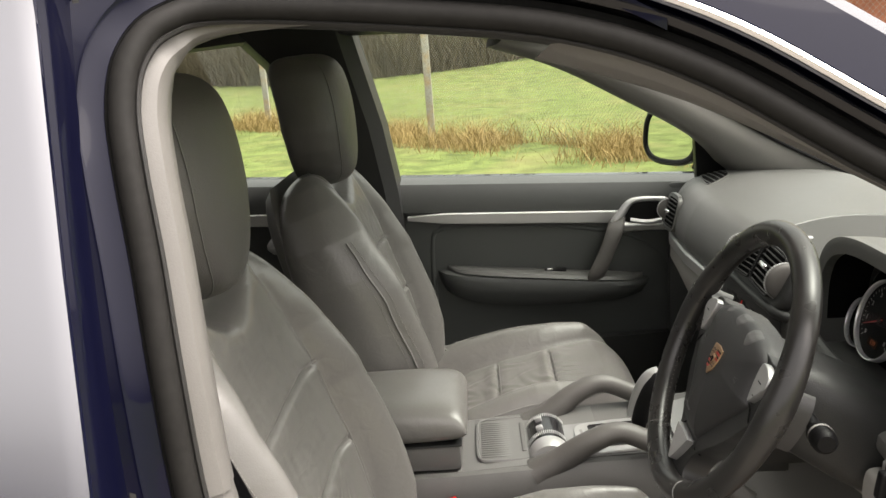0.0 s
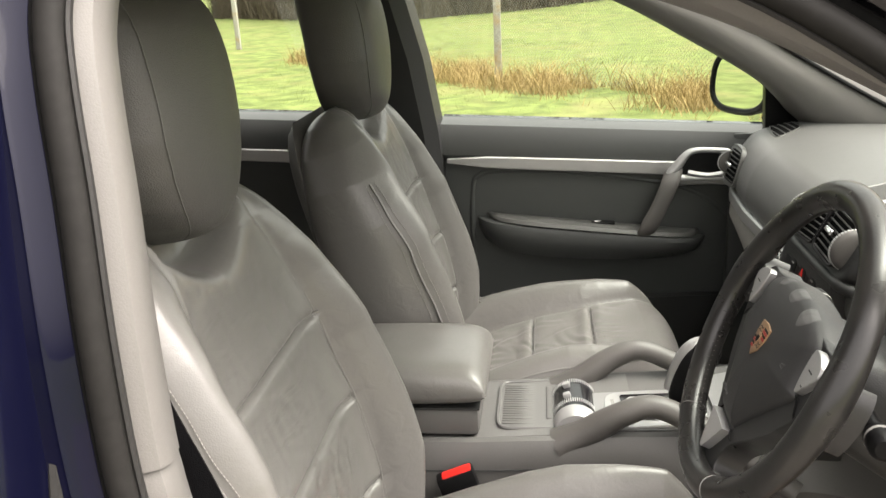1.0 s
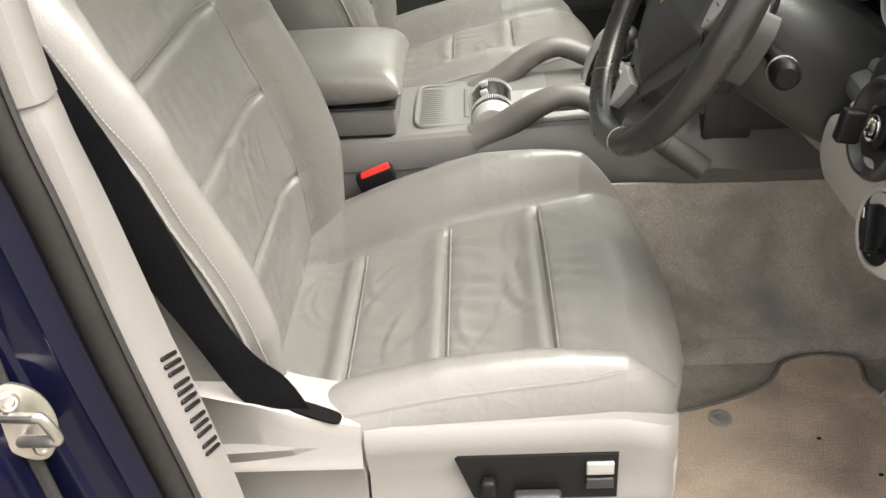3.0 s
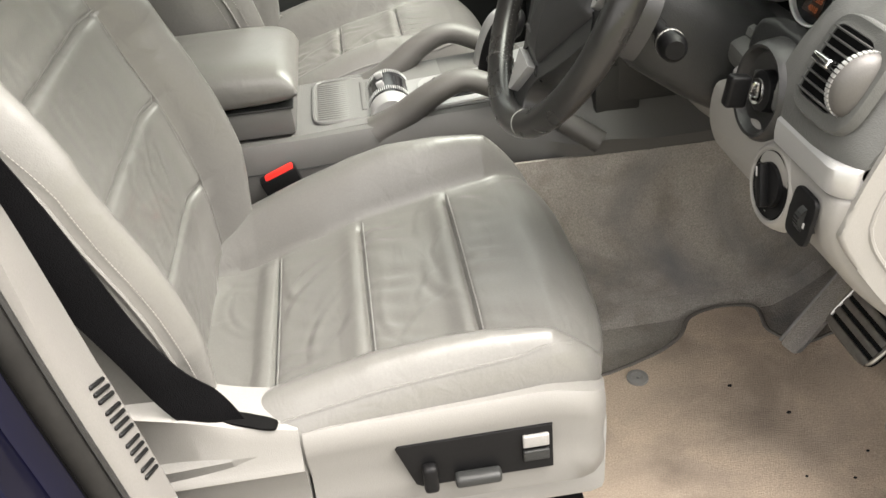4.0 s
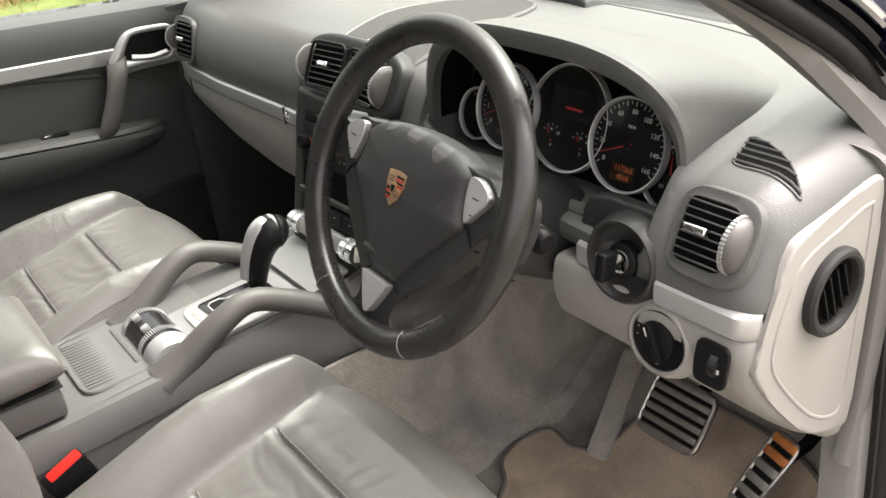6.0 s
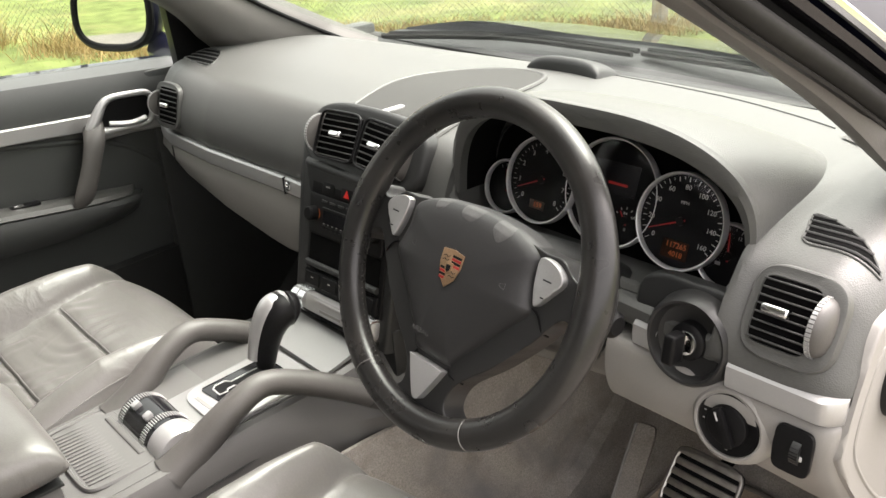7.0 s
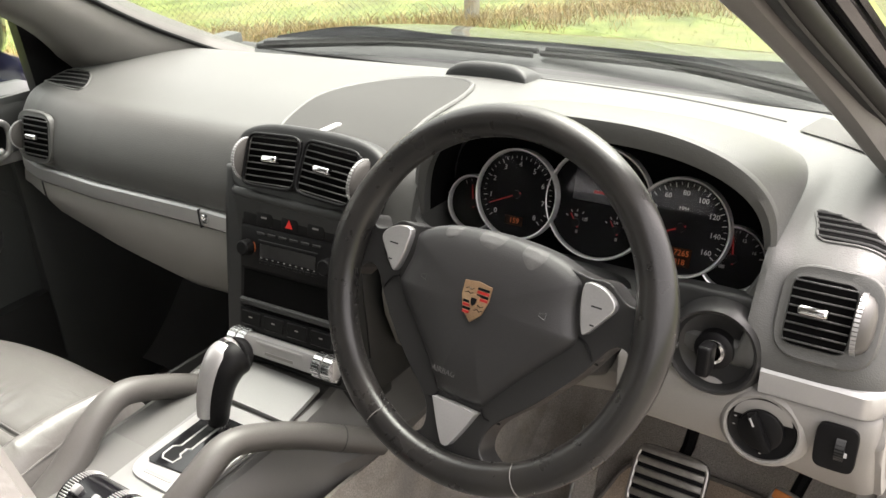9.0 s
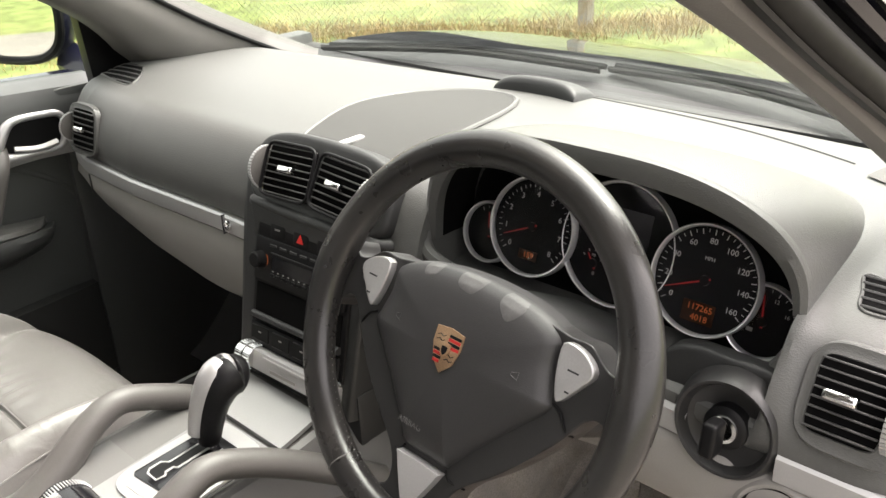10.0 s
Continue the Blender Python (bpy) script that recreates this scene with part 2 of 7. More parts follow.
def part(name, bm, material, parent=None, label="", smooth=True, sharp=38):
    """Links a bmesh, in world coordinates, as one mesh object under its thing or part."""
    bmesh.ops.recalc_face_normals(bm, faces=bm.faces)
    if smooth:
        for f in bm.faces:
            f.smooth = True
        lim = radians(sharp)
        for e in bm.edges:
            if len(e.link_faces) == 2 and e.calc_face_angle(0) > lim:
                e.smooth = False
    me = bpy.data.meshes.new(name)
    bm.to_mesh(me)
    bm.free()
    me.materials.append(material)
    ob = new(name, me)
    if parent is not None:
        ob.parent = parent
        if parent.type == "EMPTY":
            ob.matrix_parent_inverse = parent.matrix_basis.inverted()
    return tagged(ob, label)


def structure(name, bm, material, label, smooth=True):
    return tagged(part(name, bm, material, None, "", smooth), label, name.split("_")[0], kind="structure")


def smooth_path(pts, n=8, closed=False):
    """A Catmull-Rom line through points."""
    p = [Vector(q) for q in pts]
    out = []
    m = len(p)
    for i in range(m if closed else m - 1):
        if closed:
            a, b, c, d = p[i - 1], p[i], p[(i + 1) % m], p[(i + 2) % m]
        else:
            a, b, c, d = p[max(i - 1, 0)], p[i], p[i + 1], p[min(i + 2, m - 1)]
        for k in range(n):
            t = k / n
            out.append(0.5 * (2 * b + (c - a) * t + (2 * a - 5 * b + 4 * c - d) * t * t + (3 * b - a - 3 * c + d) * t ** 3))
    if not closed:
        out.append(p[-1])
    return out


def rings(bm, sections, closed=True, caps=True, loop=False):
    """Skins a row of sections with the same count of points."""
    vs = [[bm.verts.new(q) for q in s] for s in sections]
    n = len(vs[0])
    pairs = list(zip(vs, vs[1:])) + ([(vs[-1], vs[0])] if loop else [])
    for a, b in pairs:
        for i in range(n if closed else n - 1):
            j = (i + 1) % n
            bm.faces.new((a[i], a[j], b[j], b[i]))
    if caps and closed and not loop:
        bm.faces.new(vs[0][::-1])
        bm.faces.new(vs[-1])
    return bm


def tube(bm, pts, radius, sides=12, flat=1.0, side=None, loop=False, caps=True):
    """A tube along points; radius a number or one per point, flat: depth against width, side: the width's direction."""
    m = len(pts)
    pts = [Vector(q) for q in pts]
    secs = []
    w = Vector(side) if side else None
    prev = None
    for i, q in enumerate(pts):
        t = (pts[(i + 1) % m if loop else min(i + 1, m - 1)] - pts[i - 1 if loop or i else 0]).normalized()
        if w is not None:
            u = (w - t * w.dot(t)).normalized()
        elif prev is None:
            u = t.orthogonal().normalized()
        else:
            u = (prev - t * prev.dot(t)).normalized()
        prev = u
        v = t.cross(u)
        r = radius[i] if isinstance(radius, (list, tuple)) else radius
        secs.append([q + u * (r * math.cos(a)) + v * (r * flat * math.sin(a)) for a in (2 * math.pi * k / sides for k in range(sides))])
    return rings(bm, secs, True, caps, loop)


def box(bm, c, s, bevel=0.0, m=None, seg=2):
    """A box with rounded edges: centre, full sizes, in the frame m."""
    tmp = bmesh.new()
    bmesh.ops.create_cube(tmp, size=1)
    for v in tmp.verts:
        v.co = Vector((v.co.x * s[0], v.co.y * s[1], v.co.z * s[2]))
    if bevel:
        bmesh.ops.bevel(tmp, geom=tmp.edges[:], offset=bevel, segments=seg, profile=0.6, affect="EDGES", clamp_overlap=True)
    tr = (m or Matrix()) @ Matrix.Translation(c)
    return join(bm, tmp, tr)


def join(bm, tmp, tr):
    vs = {v: bm.verts.new(tr @ v.co) for v in tmp.verts}
    for f in tmp.faces:
        bm.faces.new([vs[v] for v in f.verts])
    tmp.free()
    return bm


def slab(bm, outline, depth, m, bevel=0.0, seg=2):
    """A plate: 2D outline in the plane of m, from 0 to depth along its z, with its front edge rounded."""
    tmp = bmesh.new()
    a = [tmp.verts.new((x, y, 0)) for x, y in outline]
    f = tmp.faces.new(a)
    ext = bmesh.ops.extrude_face_region(tmp, geom=[f])
    top = [v for v in ext["geom"] if isinstance(v, bmesh.types.BMVert)]
    for v in top:
        v.co.z += depth
    if bevel:
        tops = set(top)
        edges = [e for e in tmp.edges if e.verts[0] in tops and e.verts[1] in tops]
        bmesh.ops.bevel(tmp, geom=edges, offset=bevel, segments=seg, profile=0.6, affect="EDGES", clamp_overlap=True)
    return join(bm, tmp, m)


def lathe(bm, profile, m, n=32):
    """Turns (radius, height) points round the z of m."""
    secs = [[m @ Vector((r * math.cos(a), r * math.sin(a), h)) for a in (2 * math.pi * k / n for k in range(n))] for r, h in profile]
    return rings(bm, secs, True, profile[0][0] > 1e-4 and profile[0] != profile[-1])


def squircle(w, h, p=4.0, n=32):
    out = []
    for k in range(n):
        a = 2 * math.pi * k / n
        c, s = math.cos(a), math.sin(a)
        out.append((w * math.copysign(abs(c) ** (2 / p), c), h * math.copysign(abs(s) ** (2 / p), s)))
    return out


def grid(bm, fn, nu, nv, thick=0.0, direction=(0, 0, -1)):
    """A sheet fn(u, v), u and v in 0..1; with a thickness it is closed all round."""
    d = Vector(direction) * thick
    top = [[bm.verts.new(fn(i / nu, j / nv)) for j in range(nv + 1)] for i in range(nu + 1)]
    layers = [top]
    if thick:
        layers.append([[bm.verts.new(v.co + d) for v in row] for row in top])
    for k, g in enumerate(layers):
        for i in range(nu):
            for j in range(nv):
                q = (g[i][j], g[i + 1][j], g[i + 1][j + 1], g[i][j + 1])
                bm.faces.new(q if k == 0 else q[::-1])
    if thick:
        a, b = layers
        rim = [(i, 0) for i in range(nu)] + [(nu, j) for j in range(nv)] + [(i, nv) for i in range(nu, 0, -1)] + [(0, j) for j in range(nv, 0, -1)]
        for (i, j), (k, l) in zip(rim, rim[1:] + rim[:1]):
            bm.faces.new((a[i][j], b[i][j], b[k][l], a[k][l]))
    return bm


def pillow(bm, place, top, bottom, na=60, nb=48, pa=5.0, pb=5.0):
    """A stuffed form: place(a, b, h) sets a point, a and b in -1..1, h the height from the mid plane; top and bottom give the heights."""
    def spread(k, n):
        t = 2 * k / n - 1
        return math.copysign(1 - (1 - abs(t)) ** 1.7, t) * 0.5 + t * 0.5 if abs(t) < 1 else t
    def edge(a, b):
        return max(0.0, (1 - abs(a) ** pa)) ** (1 / 2.2) * max(0.0, (1 - abs(b) ** pb)) ** (1 / 2.2)
    A = [spread(i, na) for i in range(na + 1)]
    B = [spread(j, nb) for j in range(nb + 1)]
    up = [[bm.verts.new(place(a, b, top(a, b) * edge(a, b))) for b in B] for a in A]
    dn = [[up[i][j] if i in (0, na) or j in (0, nb) else bm.verts.new(place(a, b, -bottom(a, b) * edge(a, b))) for j, b in enumerate(B)] for i, a in enumerate(A)]
    for i in range(na):
        for j in range(nb):
            bm.faces.new((up[i][j], up[i + 1][j], up[i + 1][j + 1], up[i][j + 1]))
            bm.faces.new((dn[i][j], dn[i][j + 1], dn[i + 1][j + 1], dn[i + 1][j]))
    return bm


def axes(origin, z, up=(0, 0, 1)):
    """A frame at origin with its z along the given way and its y near up."""
    z = Vector(z).normalized()
    x = Vector(up).cross(z).normalized()
    y = z.cross(x)
    m = Matrix((x, y, z)).transposed().to_4x4()
    m.translation = origin
    return m


def lettering(text, size, m, material, parent, name="lettering", label=""):
    """Words as flat raised letters in the plane of m, centred."""
    cu = bpy.data.curves.new("letters", "FONT")
    cu.body, cu.size, cu.extrude, cu.align_x, cu.align_y = text, size, 0.0002, "CENTER", "CENTER"
    cu.resolution_u = 2
    ob = bpy.data.objects.new("letters", cu)
    scene.collection.objects.link(ob)
    me = bpy.data.meshes.new_from_object(ob.evaluated_get(bpy.context.evaluated_depsgraph_get()))
    bpy.data.objects.remove(ob)
    bpy.data.curves.remove(cu)
    bm = bmesh.new()
    bm.from_mesh(me)
    bpy.data.meshes.remove(me)
    bm.transform(m)
    return part(name, bm, material, parent, label, smooth=False)


def gauss(x, c, w):
    return math.exp(-((x - c) / w) ** 2)


def lerp(x, xs, ys):
    return float(np.interp(x, xs, ys))


# ---- large structure: the car's body ----
CENTRE = Vector((-0.08, -0.68, 1.05))
SEAL = [(-0.4, -0.775, 0.53), (-0.443, -0.76, 0.66), (-0.464, -0.752, 0.821), (-0.488, -0.746, 0.988), (-0.505, -0.737, 1.106), (-0.519, -0.729, 1.188),
        (-0.528, -0.715, 1.289), (-0.537, -0.693, 1.386), (-0.547, -0.673, 1.461), (-0.552, -0.655, 1.51), (-0.546, -0.637, 1.547), (-0.526, -0.614, 1.571), (-0.481, -0.588, 1.579), (-0.334, -0.575, 1.564), (-0.186, -0.583, 1.54),
        (-0.066, -0.595, 1.493), (0.08, -0.62, 1.401), (0.26, -0.645, 1.30), (0.350, -0.672, 1.232), (0.400, -0.695, 1.15),
        (0.410, -0.705, 1.05), (0.392, -0.732, 0.92), (0.368, -0.762, 0.65), (0.33, -0.775, 0.53), (0.2, -0.78, 0.50), (-0.25, -0.78, 0.50)]


def opening(lo=0, hi=None, n=6):
    """The door opening's line with its outward and away-from-centre directions at each point; hi counts the points above."""
    pts = smooth_path(SEAL, n, closed=True)
    pts = pts[lo * n:(hi * n + 1) if hi is not None else len(pts)]
    m = len(pts)
    out = []
    for i, p in enumerate(pts):
        whole = hi is None
        t = (pts[(i + 1) % m if whole else min(i + 1, m - 1)] - pts[i - 1 if whole or i else 0]).normalized()
        nrm = Vector((0, -1, 0.0 if p.z < 0.9 else -0.0)) + Vector((0, 0, 0.27 if p.z > 0.95 else 0.1))
        nrm = (nrm - t * nrm.dot(t)).normalized()
        b = nrm.cross(t)
        if b.dot(p - CENTRE) < 0:
            b = -b
        out.append((p, b, nrm))
    return out


def sweep(bm, line, profile, loop=False, taper=None):
    """Draws a closed profile of (away, outward) points along the opening."""
    secs = []
    for i, (p, b, nrm) in enumerate(line):
        k = taper(i / (len(line) - 1)) if taper else 1.0
        secs.append([p + b * (x * k) + nrm * (y * k) for x, y in profile])
    return rings(bm, secs, True, True, loop)


body = thing("car", "dark blue car body with open driver's doorway and grey trim", "car", (0, 0, 0))
part("door_seal", sweep(bmesh.new(), opening(), [(0.006 + 0.0115 * math.cos(a) * (1.1 if math.cos(a) > 0 else 1.0), 0.012 * math.sin(a)) for a in (k * math.pi / 7 for k in range(14))], True), RUBBER_DUSTY, body, "dusty black rubber door seal")
part("seal_lip", sweep(bmesh.new(), opening(), [(-0.002, -0.010), (-0.007, -0.005), (-0.009, 0.002), (-0.007, 0.004), (-0.003, 0.001), (0.003, -0.004)], True), RUBBER, body)
part("seal_channel", sweep(bmesh.new(), opening(), [(0.014, -0.02), (0.015, 0.004), (0.021, 0.006), (0.024, 0.006), (0.024, -0.02)], True), VOID, body)
# painted jamb round the opening
part("door_jamb", sweep(bmesh.new(), opening(0, 12), [(0.018, -0.03), (0.018, 0.003), (0.020, 0.006), (0.036, 0.011), (0.0385, 0.0145), (0.041, 0.0140), (0.064, 0.021), (0.067, 0.0265), (0.071, 0.028), (0.092, 0.031), (0.108, 0.027), (0.108, -0.03)]), PAINT, body, "glossy dark blue painted door jamb")
part("roof_rail", sweep(bmesh.new(), opening(12, 19), [(0.026, -0.03), (0.027, 0.014), (0.032, 0.020), (0.036, 0.016), (0.040, -0.03)]), BLACK_GLOSS, body)
part("front_jamb", sweep(bmesh.new(), opening(18, 24), [(0.027, -0.03), (0.028, 0.022), (0.036, 0.05), (0.06, 0.06), (0.14, 0.065), (0.14, -0.03)]), PAINT, body)
part("roof_trim", sweep(bmesh.new(), opening(12, 19), [(0.045 + 0.0055 * math.cos(a), 0.022 + 0.0065 * math.sin(a)) for a in (k * math.pi / 4 for k in range(8))]), CHROME, body, "bright metal roof drip trim")
part("sill_panel", sweep(bmesh.new(), opening(23, 26), [(0.024, -0.08), (0.024, 0.03), (0.034, 0.06), (0.10, 0.09), (0.16, 0.07), (0.16, -0.08)]), PAINT, body)

# roof skin, over the rail and across to the far side
rail_line = opening(12, 15)
def roof_fn(u, v):
    i = u * (len(rail_line) - 1)
    p, b, nrm = rail_line[int(round(i))]
    a = p + b * 0.055 + nrm * 0.018
    y = a.y * (1 - 2 * v)
    rise = 0.07 * (1 - (2 * v - 1) ** 2)
    return Vector((a.x - 0.06 * u + 0.06 * (1 - (2 * v - 1) ** 2) * u, y, a.z + rise + 0.004))
part("roof_skin", grid(bmesh.new(), roof_fn, len(rail_line) - 1, 24, 0.012), PAINT, body)
bm = bmesh.new()
grid(bm, lambda u, v: Vector((-0.50 - 1.45 * u, -0.58 + 1.16 * v, 1.70 - 0.04 * u - 0.06 * abs(2 * v - 1) ** 3)), 10, 12, 0.012)
part("rear_roof", bm, PAINT, body)
bm = bmesh.new()
grid(bm, lambda u, v: Vector((-1.9 + 1.72 * u, (-0.54 + 1.08 * v), 1.595 + 0.04 * (1 - (2 * v - 1) ** 2) - (0.06 * max(0, u - 0.7) / 0.3) ** 1.0)), 12, 10, 0.01, (0, 0, 1))
part("headliner", bm, HEADLINER, body, "pale grey cloth headliner")
part("rear_bulkhead", box(bmesh.new(), (-1.92, 0, 0.95), (0.06, 1.5, 1.2), 0.02), PLASTIC_DARK, body)

# driver's side pillar trims
TRIM_B = [(0.004, -0.004), (-0.006, -0.006), (-0.018, -0.011), (-0.022, -0.020), (-0.016, -0.050), (-0.004, -0.062), (0.02, -0.066), (0.03, -0.02)]
TRIM_LOW = [(0.004, -0.005), (0.000, -0.006), (-0.009, -0.012), (-0.015, -0.028), (-0.018, -0.056), (-0.006, -0.064), (0.02, -0.066), (0.03, -0.02)]
part("pillar_trim_upper", sweep(bmesh.new(), opening(5, 13), TRIM_B, taper=lambda s: 1.0 if s < 0.72 else max(0.12, 1 - ((s - 0.72) / 0.28) ** 1.5)), PILLAR, body, "pale grey upper pillar trim")
secs = []
low_run = opening(0, 5)
for i, (p, b, nrm) in enumerate(low_run):
    # the lower trim takes on the upper one's section towards the joint, a hair lower
    k = min(1.0, max(0.0, (i / (len(low_run) - 1) - 0.55) / 0.40))
    k = k * k * (3 - 2 * k)
    dip = 0.0025 if i == len(low_run) - 1 else 0.0006
    secs.append([p + b * (a[0] + (c[0] - a[0]) * k + dip) + nrm * (a[1] + (c[1] - a[1]) * k - dip) for a, c in zip(TRIM_LOW, TRIM_B)])
part("pillar_trim_lower", rings(bmesh.new(), secs), PILLAR, body, "pale grey lower pillar trim")
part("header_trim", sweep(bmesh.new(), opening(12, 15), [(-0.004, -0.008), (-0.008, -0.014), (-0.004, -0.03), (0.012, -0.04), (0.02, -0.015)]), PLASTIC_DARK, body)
part("sill_trim", sweep(bmesh.new(), opening(23, 26), [(-0.006, -0.008), (-0.016, -0.014), (-0.02, -0.06), (-0.005, -0.11), (0.03, -0.11), (0.03, -0.02)]), PLASTIC_LIGHT, body)
part("footwell_trim", sweep(bmesh.new(), opening(19, 23), [(-0.003, -0.006), (-0.008, -0.010), (-0.017, -0.012), (-0.022, -0.022), (-0.022, -0.055), (0.02, -0.06), (0.03, -0.02)]), PLASTIC_LIGHT, body, "pale grey footwell side trim")

# grille in the lower pillar trim: slots between upright slats
low_line = opening(2, 4, 40)
for k in range(12):
    p, b, nrm = low_line[6 + round(k * 2.3)]
    t = (low_line[9 + round(k * 2.3)][0] - p).normalized()
    c = p + b * -0.0150 + nrm * -0.040
    across = (b * 0.11 + nrm * 0.99 + t * 0.42).normalized()
    t = (t - across * t.dot(across)).normalized()
    m = Matrix((t, across, t.cross(across))).transposed().to_4x4()
    m.translation = c
    part("vent_slot", box(bmesh.new(), (0, 0, 0), (0.0040, 0.026, 0.006), 0.001, m, 1), BLACK, body)

# A-pillar trims and windscreen on both sides
EDGE = [(0.66, -0.665, 1.115), (0.447, -0.623, 1.225), (0.288, -0.593, 1.318), (0.155, -0.571, 1.397), (-0.05, -0.535, 1.487), (-0.2, -0.515, 1.53)]
INNER = [(0.352, -0.712, 1.158), (0.338, -0.678, 1.196), (0.250, -0.634, 1.288), (0.075, -0.605, 1.395), (-0.07, -0.585, 1.478), (-0.2, -0.57, 1.53)]
edge_l, inner_l = smooth_path(EDGE, 6), smooth_path(INNER, 6)
for sy, nm in ((1, "driver"), (-1, "passenger")):
    flip = lambda v: Vector((v.x, v.y * sy, v.z))
    secs = []
    flare = lambda k: 0.012 + 0.075 * max(0.0, 1 - k / 9) ** 2
    for k, (e, i) in enumerate(zip(edge_l, inner_l)):
        mid = (e + i) / 2 + Vector((-0.012, 0.020, -0.010))
        q1, q2 = e.lerp(mid, 0.5) + Vector((-0.004, 0.009, -0.003)), i.lerp(mid, 0.5) + Vector((-0.004, 0.006, -0.004))
        off = Vector((0.02, -0.02, 0.03))
        if sy > 0:
            e = e + Vector((0.004, -0.026, 0.0))
            mid = (e + i) / 2 + Vector((-0.012, 0.016, -0.010))
            q1, q2 = e.lerp(mid, 0.5) + Vector((-0.004, 0.007, -0.003)), i.lerp(mid, 0.5) + Vector((-0.004, 0.005, -0.004))
        if sy < 0:
            e = e + Vector((0.008, flare(k), 0.004))
            q1 = e.lerp(mid, 0.45) + Vector((-0.006, 0.012, -0.008))
            i = i + Vector((-0.030, -0.004, -0.008)) * min(1.0, k / 8)
            mid = (e + i) / 2 + Vector((-0.014, 0.026, -0.014))
            q2 = i.lerp(mid, 0.5) + Vector((-0.004, 0.008, -0.005))
        secs.append([flip(v) for v in smooth_path((e, q1, mid, q2, i), 3)] + [flip(i + off * 0.4), flip(e + off)])
    part("a_pillar_trim", rings(bmesh.new(), secs), PILLAR, body, "grey windscreen pillar trim")
    part("screen_edge", tube(bmesh.new(), [flip(e + (Vector((0.010, flare(k) + 0.002, 0.007)) if sy < 0 else Vector((0.007, -0.024, 0.004)))) for k, e in enumerate(edge_l)], 0.0045, 8), BLACK, body, "black edge of the windscreen")
    out = [p + b * (0.125 if sy > 0 else 0.070) - nrm * 0.02 for p, b, nrm in opening(13, 19)]
    outer = [p + b * 0.052 + nrm * 0.022 for p, b, nrm in opening(13, 19)]
    part("a_pillar_skin", rings(bmesh.new(), [[flip(a), flip(a.lerp(b, 0.5) + Vector((0.008, -0.012, 0.012))), flip(b), flip(b - Vector((0, -0.03, 0.03))), flip(a - Vector((0.0, -0.01, 0.02)))] for a, b in zip(out, outer)]), PAINT, body)
def screen(u, v):
    i = u * (len(edge_l) - 1)
    e = edge_l[int(i)].lerp(edge_l[min(int(i) + 1, len(edge_l) - 1)], i - int(i))
    c = 1 - (2 * v - 1) ** 2
    return Vector((e.x + 0.16 * c + 0.012, (e.y - 0.026) * (1 - 2 * v), e.z + 0.018 + 0.05 * c * u))
glass_ob = part("windscreen", grid(bmesh.new(), screen, 16, 24, 0.005, (-0.4, 0, -0.9)), GLASS, body, "clear curved windscreen glass")
glass_ob.visible_shadow = False

# cowl below the screen, wipers and bonnet
def dash_back(y):
    """The dashboard's far edge."""
    return lerp(y, [-0.72, -0.53, -0.36, -0.2, -0.05, 0.1, 0.38, 0.65, 0.72], [0.662, 0.690, 0.702, 0.707, 0.704, 0.696, 0.675, 0.645, 0.636])
def cowl(u, v):
    c = 1 - (2 * v - 1) ** 2
    y = -0.70 + 1.40 * v
    x = dash_back(y) + 0.006
    return Vector((x + (0.83 + 0.15 * c - x) * u, y, 1.112 + 0.026 * u - 0.006 * u * u + 0.012 * c * u))
part("cowl", grid(bmesh.new(), cowl, 8, 30, 0.02), PLASTIC_DARK, body, "black windscreen cowl")
def bonnet(u, v):
    w = 2 * v - 1
    c = 1 - w * w
    bulge = 0.022 * math.exp(-((abs(w) - 0.62) / 0.22) ** 2)
    return Vector((0.80 + 0.15 * c + 1.0 * u, (-0.80 + 1.60 * v) * (1 - 0.05 * u), 1.122 + 0.026 * c + bulge * (1 - 0.4 * u) - 0.13 * u - 0.15 * u * u - 0.10 * max(0, abs(w) - 0.85) / 0.15))
part("bonnet", grid(bmesh.new(), bonnet, 24, 40, 0.02), SKY_PAINT, body, "dark blue bonnet with a heightened sky reflection")
# plain wings and nose that close the front
for sy in (1, -1):
    part("front_wing", grid(bmesh.new(), lambda u, v: bonnet(u, 0.5 + 0.5 * sy) + Vector((0, sy * (0.015 + 0.05 * math.sin(math.pi * min(1.0, 1.2 * v))), -0.02 - (0.50 - 0.05 * u) * v)), 12, 10, 0.02, (0, -sy, 0)), PAINT, body, "dark blue front wing")
part("nose_panel", grid(bmesh.new(), lambda u, v: bonnet(1.0, v) + Vector((0.06 * math.sin(math.pi * u), 0, -0.02 - 0.42 * u)), 8, 20, 0.02, (-1, 0, 0)), PAINT, body)
for y0, y1, x0, x1 in ((0.62, 0.02, 0.74, 0.865), (0.02, -0.60, 0.90, 0.73)):
    line = smooth_path([(x0, y0, 1.145), ((x0 + x1) / 2 + 0.03, (y0 + y1) / 2, 1.155), (x1, y1, 1.150)], 8)
    wiper = part("wiper", tube(bmesh.new(), line, 0.006, 6), BLACK, body, "black wiper arm and blade")
    part("wiper_blade", tube(bmesh.new(), [p + Vector((-0.022, 0, -0.002)) for p in line], 0.005, 6, 1.6), RUBBER, wiper)

